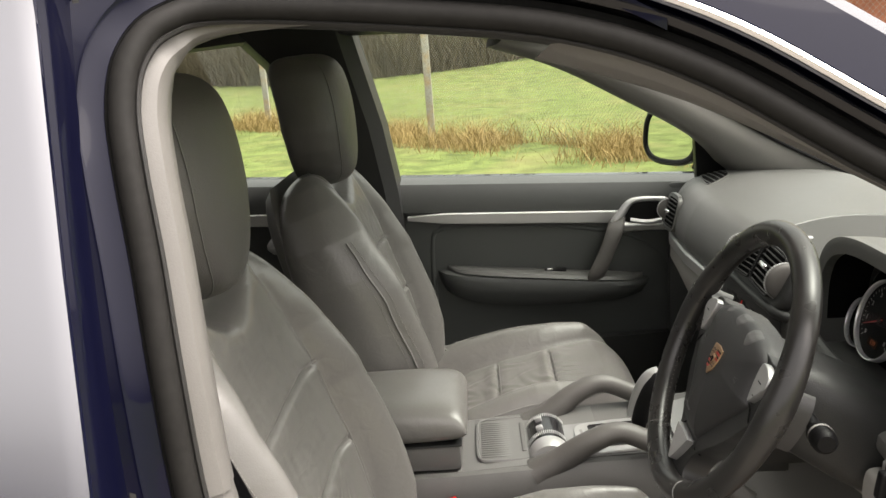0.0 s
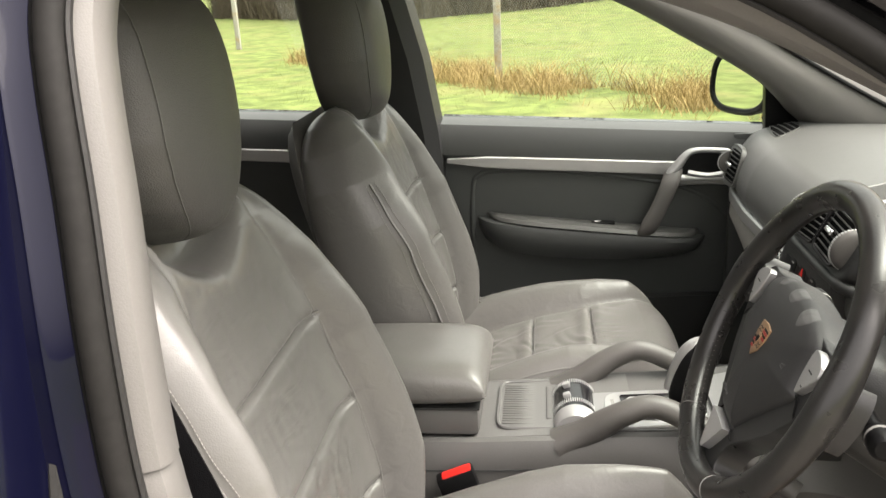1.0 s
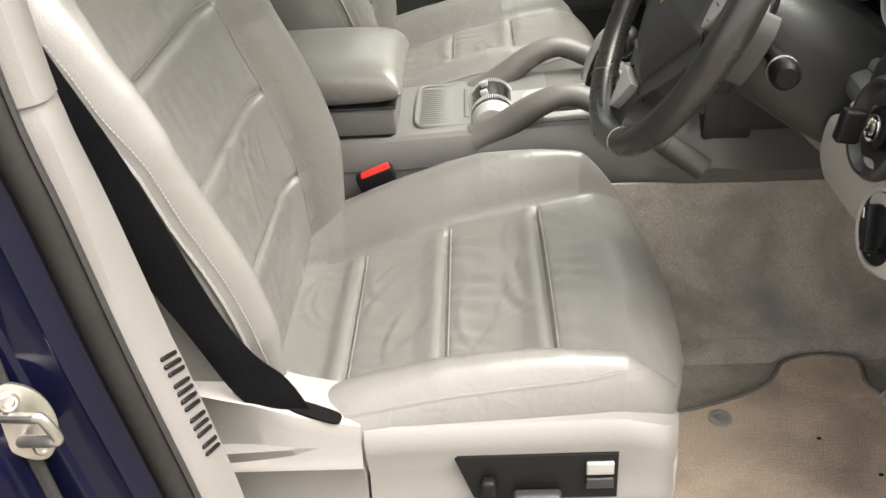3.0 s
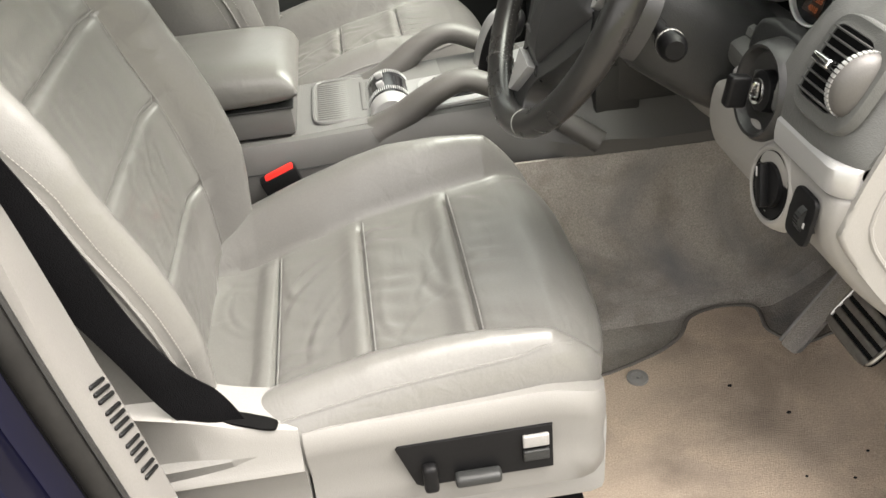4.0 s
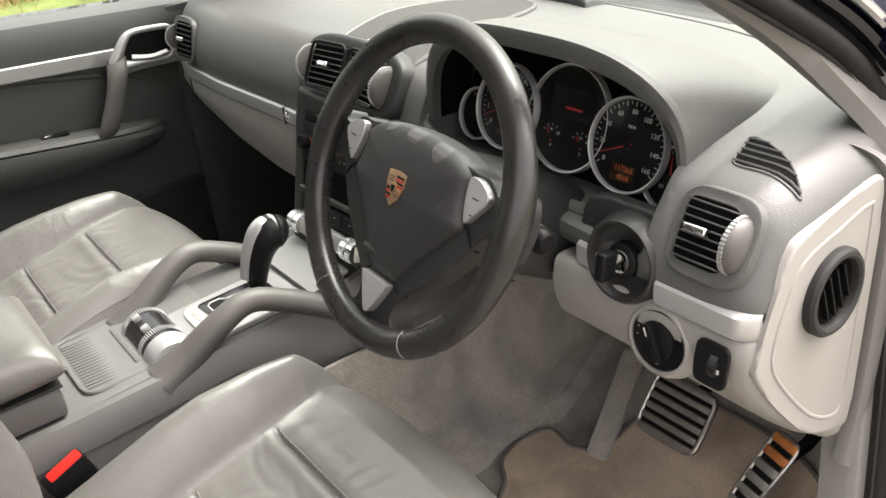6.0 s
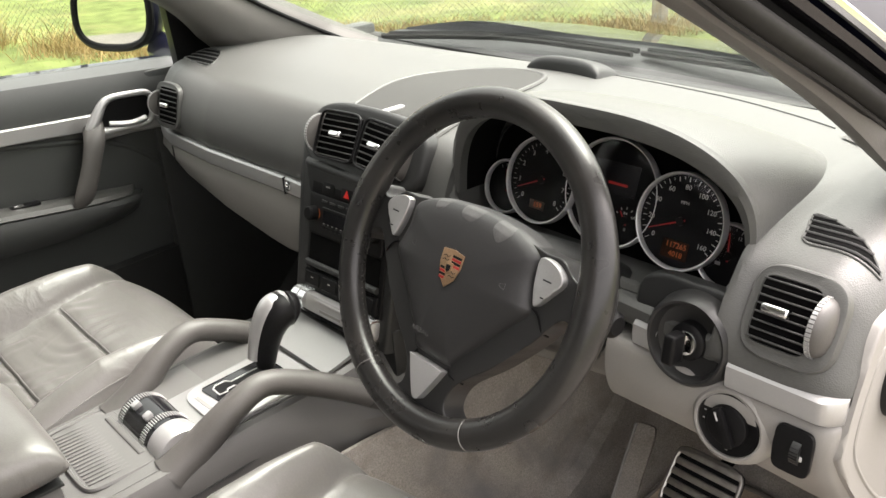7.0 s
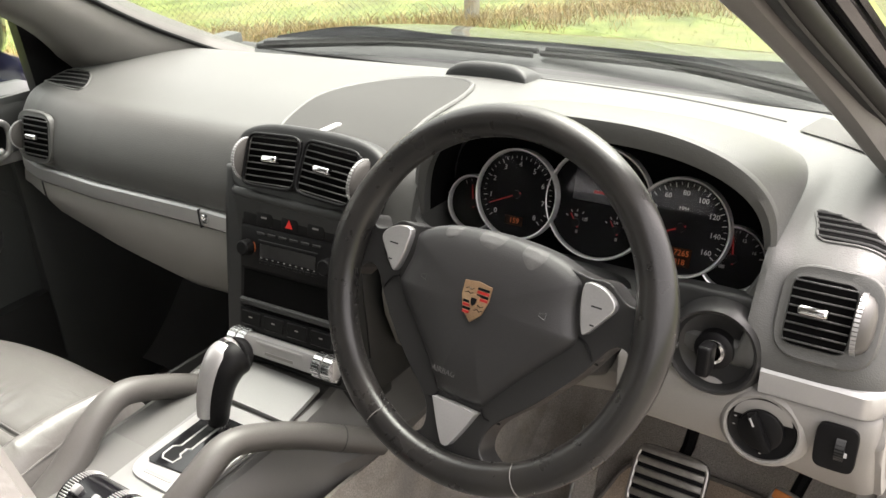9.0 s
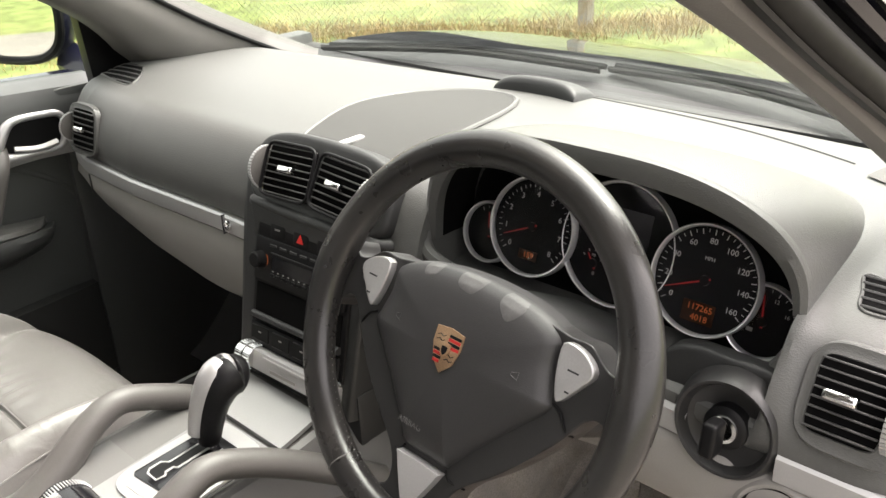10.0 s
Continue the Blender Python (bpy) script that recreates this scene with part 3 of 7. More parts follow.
# floor pan and tunnel, bulkhead
def floor_fn(u, v):
    x, y = -1.9 + 2.75 * u, -0.76 + 1.52 * v
    z = 0.46 + 0.30 * max(0.0, (x - 0.42) / 0.33) ** 1.3
    z += (0.24 + 0.05 * min(1.0, max(0.0, x / 0.1))) * math.exp(-((abs(y - 0.02)) / 0.155) ** 8)
    return Vector((x, y, min(z, 0.95)))
part("floor_carpet", grid(bmesh.new(), floor_fn, 90, 60, 0.03), CARPET, body, "worn grey-brown floor carpet")
part("kick_panel", box(bmesh.new(), (0.50, 0.775, 0.78), (0.60, 0.05, 0.74), 0.01), DOOR, body)
part("kick_panel", box(bmesh.new(), (0.60, -0.775, 0.78), (0.40, 0.04, 0.74), 0.01), CARPET, body)
# dark sheet laid over the passenger's carpet; its colour carries the footwell's shade
part("footwell_shade", grid(bmesh.new(), lambda u, v: Vector((0.36 + 0.30 * v, 0.155 + 0.595 * u, 0.515 + 0.33 * v ** 1.3)), 10, 10, 0.02, (0.7, 0, -0.7)), PLASTIC_DARK, body, "dark sheet standing for the shade in the passenger footwell")
part("bulkhead", box(bmesh.new(), (0.78, 0, 0.85), (0.04, 1.5, 0.56), 0.01), PLASTIC_DARK, body)

# striker on the jamb
st = axes((-0.552, -0.792, 0.966), (0.62, -0.76, 0.16), (-0.25, 0.1, 1))
striker = part("striker_plate", slab(bmesh.new(), [(0.021 * math.sin(a) * (1 - 0.28 * abs(math.cos(a)) ** 3), 0.037 * math.cos(a)) for a in (k * math.pi / 16 for k in range(32))], 0.005, st, 0.0018), STEEL, body, "bright metal door striker")
loop_pts = smooth_path([(-0.010, 0.012, 0.003), (0.006, 0.013, 0.028), (0.011, 0.012, 0.033), (0.013, -0.008, 0.033), (0.008, -0.011, 0.028), (-0.010, -0.012, 0.003)], 6)
part("striker_loop", tube(bmesh.new(), [st @ p for p in loop_pts], 0.0042, 10, 1.25), STEEL, striker)
for dx, dy in ((-0.002, 0.023), (0.002, -0.024)):
    part("bolt", lathe(bmesh.new(), [(0.0080, 0.004), (0.0080, 0.007), (0.0065, 0.009), (0.0045, 0.009), (0.0040, 0.0065), (0.0001, 0.0065)], st @ Matrix.Translation((dx, dy, 0)), 24), STEEL, striker)
# ---- driver's side rear door, shut ----
rear = thing("rear_door", "shut dark blue rear car door with a heightened sky reflection", "car door", (-1.0, -0.82, 0.45))
def skin(u, v):
    z = 0.42 + 1.26 * v
    y = lerp(z, [0.4, 0.55, 0.85, 1.05, 1.23, 1.4, 1.6], [-0.82, -0.85, -0.865, -0.845, -0.793, -0.748, -0.69])
    fx = lerp(z, [0.4, 0.7, 0.95, 1.23, 1.4, 1.6], [-0.49, -0.532, -0.562, -0.574, -0.585, -0.597])
    return Vector((fx - 0.95 * u ** 1.5, y - 0.045 * math.sin(min(1, u) * 1.4) + 0.012 * math.exp(-u * 90), z))
part("outer_skin", grid(bmesh.new(), lambda u, v: skin(0.02 + 0.98 * u, v), 40, 40, 0.02, (0.0, 1, 0)), SKY_PAINT, rear, "dark blue door skin with a heightened sky reflection")
part("door_edge", grid(bmesh.new(), lambda u, v: skin(0.0, v).lerp(skin(0.02, v), u) + Vector((0.002 - 0.004 * u, 0.002, 0)), 3, 40, 0.045, (0.0, 1, 0)), PAINT, rear, "dark blue painted door edge")
bm = bmesh.new()
tube(bm, [skin(0.0, k / 24) + Vector((0.004, 0.05, 0)) for k in range(25)], 0.006, 8)
part("edge_seal", bm, RUBBER, rear)

# ---- passenger's side: doors, glass, pillar ----
def belt(x):
    return 1.172 - 0.058 * (x + 0.05)

def door_panel(name, label, x0, x1, thingbase):
    d = thing(name, label, "car door", thingbase)
    def face(u, v):
        x = x0 + (x1 - x0) * u
        zt = belt(x) - 0.004
        z = 0.50 + (zt - 0.50) * v
        y = 0.765 + 0.02 * math.sin(v * 5) * (1 - v) + 0.018 * max(0, v - 0.9) / 0.1
        return Vector((x, y, z))
    part("door_card", grid(bmesh.new(), face, 16, 24, 0.08, (0, 1, 0)), DOOR, d, "charcoal door card")
    bm = bmesh.new()
    pts = [(x0, 0.775, belt(x0)), ((x0 + x1) / 2, 0.775, belt((x0 + x1) / 2)), (x1, 0.775, belt(x1))]
    secs = [[Vector(p) + Vector((0, a, b)) for a, b in ((-0.012, -0.095), (-0.030, -0.075), (-0.032, -0.035), (-0.018, -0.006), (0.01, 0.0), (0.07, 0.0), (0.07, -0.09))] for p in smooth_path(pts, 8)]
    part("upper_pad", rings(bm, secs), DOOR, d, "dark grain upper door pad")
    bm = bmesh.new()
    secs = []
    n = 24
    for k in range(n + 1):
        x = x0 + 0.02 + (x1 - x0 - 0.04) * k / n
        h = (0.0135 + 0.0035 * k / n) * min(1.0, 0.35 + 5 * k / n)
        z = belt(x) - 0.090
        secs.append([Vector((x, yy, z + zz)) for yy, zz in ((0.750, -h), (0.7385, -h * 0.95), (0.7365, -h * 0.80), (0.7355, h * 0.86), (0.7375, h), (0.750, h * 0.98), (0.77, h * 0.9), (0.77, -h))])
    part("silver_strip", rings(bm, secs), SILVER, d, "satin silver trim strip")
    glass_ob = part("window_pane", grid(bmesh.new(), lambda u, v: Vector((x0 - 0.05 + (x1 - x0 + 0.05) * u - 0.03 * v, 0.83 - 0.20 * v ** 1.3, belt(x0 + (x1 - x0) * u) - 0.01 + 0.42 * v)), 8, 8, 0.004, (0, 1, 0)), GLASS, d, "clear side window")
    glass_ob.visible_shadow = False
    part("outer_skin", grid(bmesh.new(), lambda u, v: Vector((x0 + (x1 - x0) * u, 0.90 + 0.03 * math.sin(v * 3), 0.42 + (belt(x0 + (x1 - x0) * u) - 0.425) * v)), 8, 12, 0.03, (0, -1, 0)), PAINT, d)
    return d

front_door = door_panel("passenger_door", "shut passenger door with charcoal card and silver strip", -0.47, 0.30, (-0.1, 0.8, 0.45))
rear_left = door_panel("rear_passenger_door", "shut rear door with charcoal card behind the seat", -1.35, -0.50, (-0.9, 0.8, 0.45))

def door_bits(d, dx, pod=True):
    """Release-handle bezel, pull handle, armrest pod."""
    def at(x, y, z):
        return Vector((x + dx, y, z))
    m = axes(at(0.142, 0.736, 1.079), (0, -1, 0.05))
    ring = smooth_path([(-0.082, -0.022, 0), (-0.066, 0.000, 0), (-0.044, 0.028, 0), (-0.022, 0.037, 0), (0.020, 0.036, 0), (0.048, 0.032, 0), (0.057, 0.016, 0), (0.050, -0.014, 0), (0.036, -0.028, 0), (0.000, -0.028, 0), (-0.050, -0.026, 0)], 5, True)
    bz = part("handle_bezel", tube(bmesh.new(), [m @ Vector((p.x, p.y, 0.003)) for p in ring], [0.0062 + 0.0050 * gauss(p.x, -0.07, 0.03) for p in ring], 10, loop=True), SILVER, d, "bright D-shaped handle surround")
    part("handle_recess", slab(bmesh.new(), [(p.x * 0.95, p.y * 0.95) for p in ring], 0.002, m, 0.0), BLACK, bz)
    part("release_lever", tube(bmesh.new(), smooth_path([m @ Vector(q) for q in ((-0.040, -0.012, 0.004), (0.0, -0.019, 0.008), (0.036, -0.016, 0.006))], 6), 0.006, 8, 0.7), SILVER, bz)
    # silver tail of the bezel, joining the strip
    bm = bmesh.new()
    secs = []
    for x, h in ((0.060, 0.012), (0.085, 0.016), (0.11, 0.013), (0.15, 0.011), (0.20, 0.012), (0.235, 0.013)):
        z = belt(x) - 0.118 + 0.004 * (x - 0.06) / 0.17
        secs.append([at(x, yy, z + zz) for yy, zz in ((0.750, -h), (0.736, -h * 0.6), (0.734, 0.0), (0.737, h * 0.8), (0.76, h), (0.76, -h))])
    part("bezel_base", rings(bm, secs), SILVER, d)
    if not pod:
        return
    part("pull_handle", tube(bmesh.new(), smooth_path([at(0.074, 0.746, 1.078), at(0.060, 0.716, 1.045), at(0.034, 0.708, 0.985), at(0.010, 0.712, 0.935), at(0.000, 0.745, 0.900)], 8), [0.0195 + 0.001 * math.sin(k / 3) for k in range(33)], 14, 0.42, (1, 0, 0.3)), HANDLE, d, "grey slanting pull handle")
    # rounded edge where the card steps back behind the pod
    part("card_edge", tube(bmesh.new(), smooth_path([at(-0.396, 0.768, 0.72), at(-0.398, 0.768, 0.86), at(-0.394, 0.767, 1.03), at(-0.376, 0.766, 1.066), at(-0.332, 0.765, 1.076), at(-0.225, 0.765, 1.074), at(-0.118, 0.765, 1.064), at(-0.025, 0.766, 1.050), at(0.093, 0.766, 1.026), at(0.166, 0.767, 0.985), at(0.208, 0.768, 0.936), at(0.223, 0.768, 0.880), at(0.225, 0.768, 0.74)], 6), 0.0075, 10), DOOR, d)
    # armrest pod: a long bowl-shaped body with a padded top
    bm = bmesh.new()
    secs = []
    n = 28
    for k in range(n + 1):
        s = k / n
        x = -0.385 + 0.535 * s
        env = (1 - abs(2 * s - 1) ** 5) ** 0.5
        out = 0.012 + 0.058 * env
        z = 0.962 - 0.055 * s
        low = (0.075 + 0.02 * math.sin(s * 3)) * (0.25 + 0.75 * env) * (1.1 - 0.45 * s)
        secs.append([at(x, 0.775 - out * a, z - low * b) for a, b in ((0, -0.02), (0.6, -0.03), (0.95, 0.02), (1.0, 0.18), (0.9, 0.5), (0.55, 0.9), (0, 1.0))])
    part("armrest_pod", rings(bm, secs), DOOR, d, "charcoal door armrest pod")
    bm = bmesh.new()
    secs = []
    for k in range(n + 1):
        s = k / n
        x = -0.36 + 0.495 * s
        env = (1 - abs(2 * s - 1) ** 4) ** 0.5
        z = 0.966 - 0.052 * s
        secs.append([at(x, 0.762 - 0.052 * env * a, z + 0.009 * b) for a, b in ((0, -0.6), (0, 0.9), (0.6, 1.0), (0.95, 0.6), (1.05, -0.3), (0.9, -0.8))])
    pad = part("armrest_pad", rings(bm, secs), PAD, d, "grey padded armrest top")
    part("window_switch", box(bmesh.new(), at(-0.088, 0.745, 0.947), (0.055, 0.020, 0.006), 0.002), BLACK, pad)
    part("switch_rocker", box(bmesh.new(), at(-0.100, 0.745, 0.951), (0.018, 0.012, 0.005), 0.002), CHROME, pad)
    part("map_pocket", grid(bmesh.new(), lambda u, v: at(-0.36 + 0.56 * u, 0.735 + 0.02 * (2 * u - 1) ** 2, 0.56 + 0.20 * v), 8, 6, 0.03, (0, 1, 0)), PLASTIC_DARK, d)

door_bits(front_door, 0.0)
door_bits(rear_left, -0.86, False)

# passenger's side B-pillar and roof rail above the windows
bm = bmesh.new()
secs = []
for z, x0, x1, y in ((0.5, -0.58, -0.42, 0.77), (1.0, -0.60, -0.455, 0.745), (1.18, -0.66, -0.465, 0.72), (1.35, -0.70, -0.485, 0.675), (1.50, -0.735, -0.515, 0.625), (1.58, -0.80, -0.53, 0.595)):
    secs.append([Vector(q) for q in ((x0, y, z), (x0 + 0.03, y - 0.03, z), (x1 - 0.03, y - 0.03, z), (x1, y, z), (x1 + 0.005, y + 0.08, z), (x0, y + 0.08, z))])
# darker than the driver's pillar trim: the far side's shade is in the colour
part("b_pillar_trim", rings(bm, secs), PLASTIC_DARK, body, "pillar trim on the passenger side, coloured dark for its shade")
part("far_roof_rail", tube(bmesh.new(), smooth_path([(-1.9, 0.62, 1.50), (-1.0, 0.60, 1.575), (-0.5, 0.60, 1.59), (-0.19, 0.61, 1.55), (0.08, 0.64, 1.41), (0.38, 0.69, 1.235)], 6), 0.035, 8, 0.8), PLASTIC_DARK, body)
part("far_rear_pillar", box(bmesh.new(), (-1.6, 0.75, 1.0), (0.5, 0.08, 1.1), 0.02), PLASTIC_DARK, body)
part("near_rear_pillar", box(bmesh.new(), (-1.75, -0.75, 1.0), (0.4, 0.08, 1.1), 0.02), PLASTIC_DARK, body)
# dark corner piece in the front of the passenger window
bm = bmesh.new()
slab(bm, [(0.262, 1.150), (0.47, 1.125), (0.46, 1.215), (0.34, 1.315), (0.252, 1.335)], 0.03, Matrix(((1, 0, 0, 0), (0, 0, 1, 0.715), (0, 1, 0, 0), (0, 0, 0, 1))), 0.006)
part("mirror_triangle", bm, BLACK, body, "black plastic corner piece inside the window")

# ---- wing mirror, passenger's side ----
wm = thing("wing_mirror", "dark blue passenger wing mirror with round-cornered glass", "mirror", (0.32, 0.95, 1.12))
mm = axes((0.288, 1.055, 1.228), (-0.86, -0.50, 0.02))
def mirror_shape(w, h):
    return [(x + 0.12 * y, y) for x, y in squircle(w, h, 2.8, 36)]
bm = bmesh.new()
secs = []
for w, h, z in ((0.104, 0.080, 0.012), (0.110, 0.086, 0.0), (0.111, 0.087, -0.02), (0.100, 0.078, -0.06), (0.066, 0.055, -0.09), (0.02, 0.02, -0.10)):
    secs.append([mm @ Vector((x, y, z)) for x, y in mirror_shape(w, h)])
part("mirror_housing", rings(bm, secs), PAINT, wm, "glossy blue mirror housing")
part("mirror_rim", tube(bmesh.new(), [mm @ Vector((x, y, 0.012)) for x, y in mirror_shape(0.102, 0.078)], 0.010, 8, loop=True), BLACK, wm)
bm = bmesh.new()
slab(bm, mirror_shape(0.096, 0.072), 0.003, mm @ Matrix.Translation((0, 0, 0.012)), 0.0)
part("mirror_glass", bm, MIRROR, wm, "reflecting mirror glass", smooth=False)
part("mirror_arm", tube(bmesh.new(), smooth_path([(0.35, 1.0, 1.15), (0.36, 0.90, 1.135), (0.36, 0.82, 1.15)], 5), 0.035, 10, 0.7), PAINT, wm)
# carpet carried up the tunnel side of the driver's footwell
def tunnel_side(u, v):
    x, z = -0.16 + 0.76 * u, 0.50 + 0.285 * v
    return Vector((x, -0.160 + 0.018 * v ** 1.5 + 0.004 * noise.noise((x * 9, z * 9, 0.4)), z - 0.012 * u * v))
# charcoal console side; its dark colour also stands for the passenger footwell's shade
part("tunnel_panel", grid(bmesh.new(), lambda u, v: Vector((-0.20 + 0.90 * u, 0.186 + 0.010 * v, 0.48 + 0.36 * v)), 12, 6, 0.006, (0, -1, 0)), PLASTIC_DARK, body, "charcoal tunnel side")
part("tunnel_carpet", grid(bmesh.new(), tunnel_side, 30, 14, 0.006, (0, 1, 0)), CARPET, body)
# pale strip between the dashboard's end and the door seal
EDGE_IN = [(0.322, 1.172), (0.338, 1.150), (0.351, 1.094), (0.358, 1.010), (0.359, 0.909), (0.356, 0.839), (0.345, 0.775)]
EDGE_OUT = [(0.344, 1.166), (0.362, 1.140), (0.377, 1.088), (0.388, 1.003), (0.391, 0.896), (0.391, 0.804), (0.386, 0.745)]
in_l, out_l = smooth_path([(x, 0, z) for x, z in EDGE_IN], 6), smooth_path([(x, 0, z) for x, z in EDGE_OUT], 6)
strip = []
for k, (a, b) in enumerate(zip(in_l, out_l)):
    lean = 0.030 * max(0.0, 1 - k / 9) ** 2
    strip.append([a.lerp(b, f) + Vector((0, y + lean, 0)) for f, y in ((0.0, -0.715), (0.0, -0.723), (0.06, -0.728), (0.3, -0.7305), (0.75, -0.7315), (0.94, -0.729), (1.0, -0.723), (1.0, -0.710))])
part("end_strip", rings(bmesh.new(), strip), PILLAR, body, "pale grey edge strip beside the dashboard")


# ---- seats ----
def seat(y0, out, name, label, fwd=0.0):
    """A leather front seat; y0 its middle, out the outboard side's sign."""
    s = thing(name, label, "car seat", (-0.25, y0, 0.45), "front seats")
    base = lambda x: lerp(x, [-0.50, -0.40, -0.33, -0.25, -0.126, -0.04, 0.0, 0.03], [0.708, 0.726, 0.752, 0.776, 0.799, 0.808, 0.806, 0.795])
    zmid = 0.772
    seams = (-0.370, -0.25, -0.126) if out < 0 else (-0.390, -0.270, -0.146)
    xa, xb = -0.50, 0.022
    hw = 0.245

    def cplace(a, b, h):
        x = (xa + xb) / 2 + (xb - xa) / 2 * a + 0.5 * fwd
        w = hw * (1 - 0.05 * a) * (1 - 0.10 * max(0, a) ** 8)
        x -= 0.030 * max(0, a) ** 2 * abs(b) ** 3
        return Vector((x, y0 + w * b, zmid + 0.35 * fwd + h))

    def border(x):
        """Half width of the flat insert between the bolsters."""
        return lerp(x, [-0.47, -0.30, -0.16, -0.06, 0.01], [0.140, 0.148, 0.160, 0.182, 0.212])

    rf = random.Random(11 if out < 0 else 29)
    folds = []
    for px0, px1, count in ((-0.475, -0.385, 8), (-0.355, -0.265, 8), (-0.235, -0.140, 8)):
        for k in range(count):
            folds.append((rf.uniform(px0, px1), rf.uniform(-0.10, 0.14), rf.uniform(0.55, 1.35) if rf.random() < 0.75 else rf.uniform(1.8, 2.5),
                          rf.uniform(0.026, 0.060), rf.uniform(0.0045, 0.0085), rf.uniform(0.0006, 0.0017)))
    def ctop(a, b):
        x = (xa + xb) / 2 + (xb - xa) / 2 * a
        d = abs(b) * hw
        h = base(x) - zmid
        bw = border(x)
        q = (d - bw) / (hw - bw)
        q = 0.5 * (q + math.sqrt(q * q + 0.012)) - 0.010
        k, fall = min(1.0, max(0.0, q) / 0.62), max(0.0, (q - 0.62) / 0.38)
        k = 1 - (1 - k) ** 2.1 - 0.30 * fall * fall
        h += k * (lerp(x, [-0.5, -0.36, -0.2, -0.05, 0.02], [0.055, 0.075, 0.092, 0.074, 0.024]) if b * out < 0 else lerp(x, [-0.5, -0.36, -0.2, -0.05, 0.02], [0.078, 0.074, 0.066, 0.050, 0.014]))
        inside = 1 / (1 + math.exp((d - bw + 0.012) / 0.006))
        for sx in seams:
            h -= 0.0070 * gauss(x, sx, 0.0036) * inside
            h += 0.0052 * gauss(x, sx - 0.016, 0.012) * inside + 0.0015 * gauss(x, sx + 0.018, 0.012) * inside
        h -= 0.0058 * gauss(d, bw + 0.002, 0.0055)
        h += 0.0035 * noise.noise((x * 16 + 3 * y0, b * 3, 1.7)) * inside
        # worn folds fanning out from the inboard ends of the panels
        v = -out * b * hw
        for fx, fv, ang, ln, wd, amp in folds:
            if abs(x - fx) < 0.09 and abs(v - fv) < 0.14:
                c_, s_ = math.cos(ang), math.sin(ang)
                al, pe = (x - fx) * c_ + (v - fv) * s_, -(x - fx) * s_ + (v - fv) * c_
                pe += 0.25 * al * al / ln
                h += amp * math.exp(-(al / ln) ** 2) * (math.exp(-(pe / wd) ** 2) - 0.8 * math.exp(-((pe - 1.7 * wd) / (0.7 * wd)) ** 2)) * min(1.0, inside * 1.2)
        # pulled creases by the seams, and folds where the bolster meets the backrest
        wave = math.sin(b * 46 + x * 60 + 5 * noise.noise((x * 7, b * 3, 0.2)))
        for sx, wt in zip(seams, (0.8, 0.9, 0.7)):
            h += 0.0036 * wt * wave * gauss(x, sx + 0.030, 0.026) * inside * max(0.0, noise.noise((x * 5, b * 2.2 + sx * 9, 7.3 + y0)) + 0.30)
        h += 0.0026 * math.sin(x * 95 + b * 12) * gauss(x, -0.40, 0.06) * gauss(abs(b), 0.72, 0.2) * max(0.0, noise.noise((x * 9, b * 3, 2.2)) + 0.35)
        return h

    cushion = part("cushion", pillow(bmesh.new(), cplace, ctop, lambda a, b: 0.085, 230, 130, 9, 10), LEATHER, s, "grey leather seat cushion with stitched panels")
    # piped seams and thread
    def on(x, dy):
        a = (x - (xa + xb) / 2) / ((xb - xa) / 2)
        return cplace(a, dy / hw, ctop(a, dy / hw) * max(0.0, 1 - abs(a) ** 9) ** (1 / 2.2) * max(0.0, 1 - abs(dy / hw) ** 10) ** (1 / 2.2))
    for sx in seams:
        part("seam", tube(bmesh.new(), [on(sx + 0.004, border(sx) * (-0.96 + 1.92 * k / 30)) + Vector((0, 0, 0.0002)) for k in range(31)], 0.0015, 6), PIPING, cushion)
    for sy in (1, -1):
        line = smooth_path([on(-0.40 + 0.375 * k / 12, sy * (0.231 - 0.008 * max(0.0, (k - 9) / 3) ** 2)) for k in range(13)], 4)
        part("edge_piping", tube(bmesh.new(), line, 0.0016, 5), PIPING, cushion)
        stitch = bmesh.new()
        for k in range(0, len(line) - 1):
            for u in (0.1, 0.6):
                p, q = line[k].lerp(line[k + 1], u), line[k].lerp(line[k + 1], u + 0.33)
                up_ = Vector((0, -sy * 0.0045, 0.0026))
                tube(stitch, [p + up_, q + up_], 0.0006, 4)
        part("edge_stitching", stitch, THREAD, cushion, "pale edge stitching")

    # backrest
    U, F = Vector((-0.300, 0, 0.954)), Vector((0.954, 0, 0.300))
    org = Vector((-0.494 + fwd, y0, 0.986)) - U * 0.02
    La, Lb = -0.335, 0.365
    def half(l):
        return lerp(l, [-0.34, -0.28, -0.1, 0.05, 0.16, 0.24, 0.30, 0.345, 0.37], [0.195, 0.212, 0.230, 0.232, 0.228, 0.216, 0.192, 0.158, 0.125])
    def bplace(a, b, h):
        l = (La + Lb) / 2 + (Lb - La) / 2 * a
        w = half(l)
        curve = 0.055 * (max(0.0, -l) / 0.27) ** 1.6 - 0.008 * (max(0.0, l) / 0.35) ** 2
        if b * out < 0:
            w *= 1.07
        return org + U * l + F * (h - 0.05 - curve) + Vector((0, w * b, 0))
    bfolds = [(rf.uniform(-0.28, 0.10), rf.uniform(-0.12, 0.12), rf.uniform(0.2, 1.2) * rf.choice((1, -1)), rf.uniform(0.02, 0.045), rf.uniform(0.004, 0.007), rf.uniform(0.0004, 0.0013)) for k in range(22)]
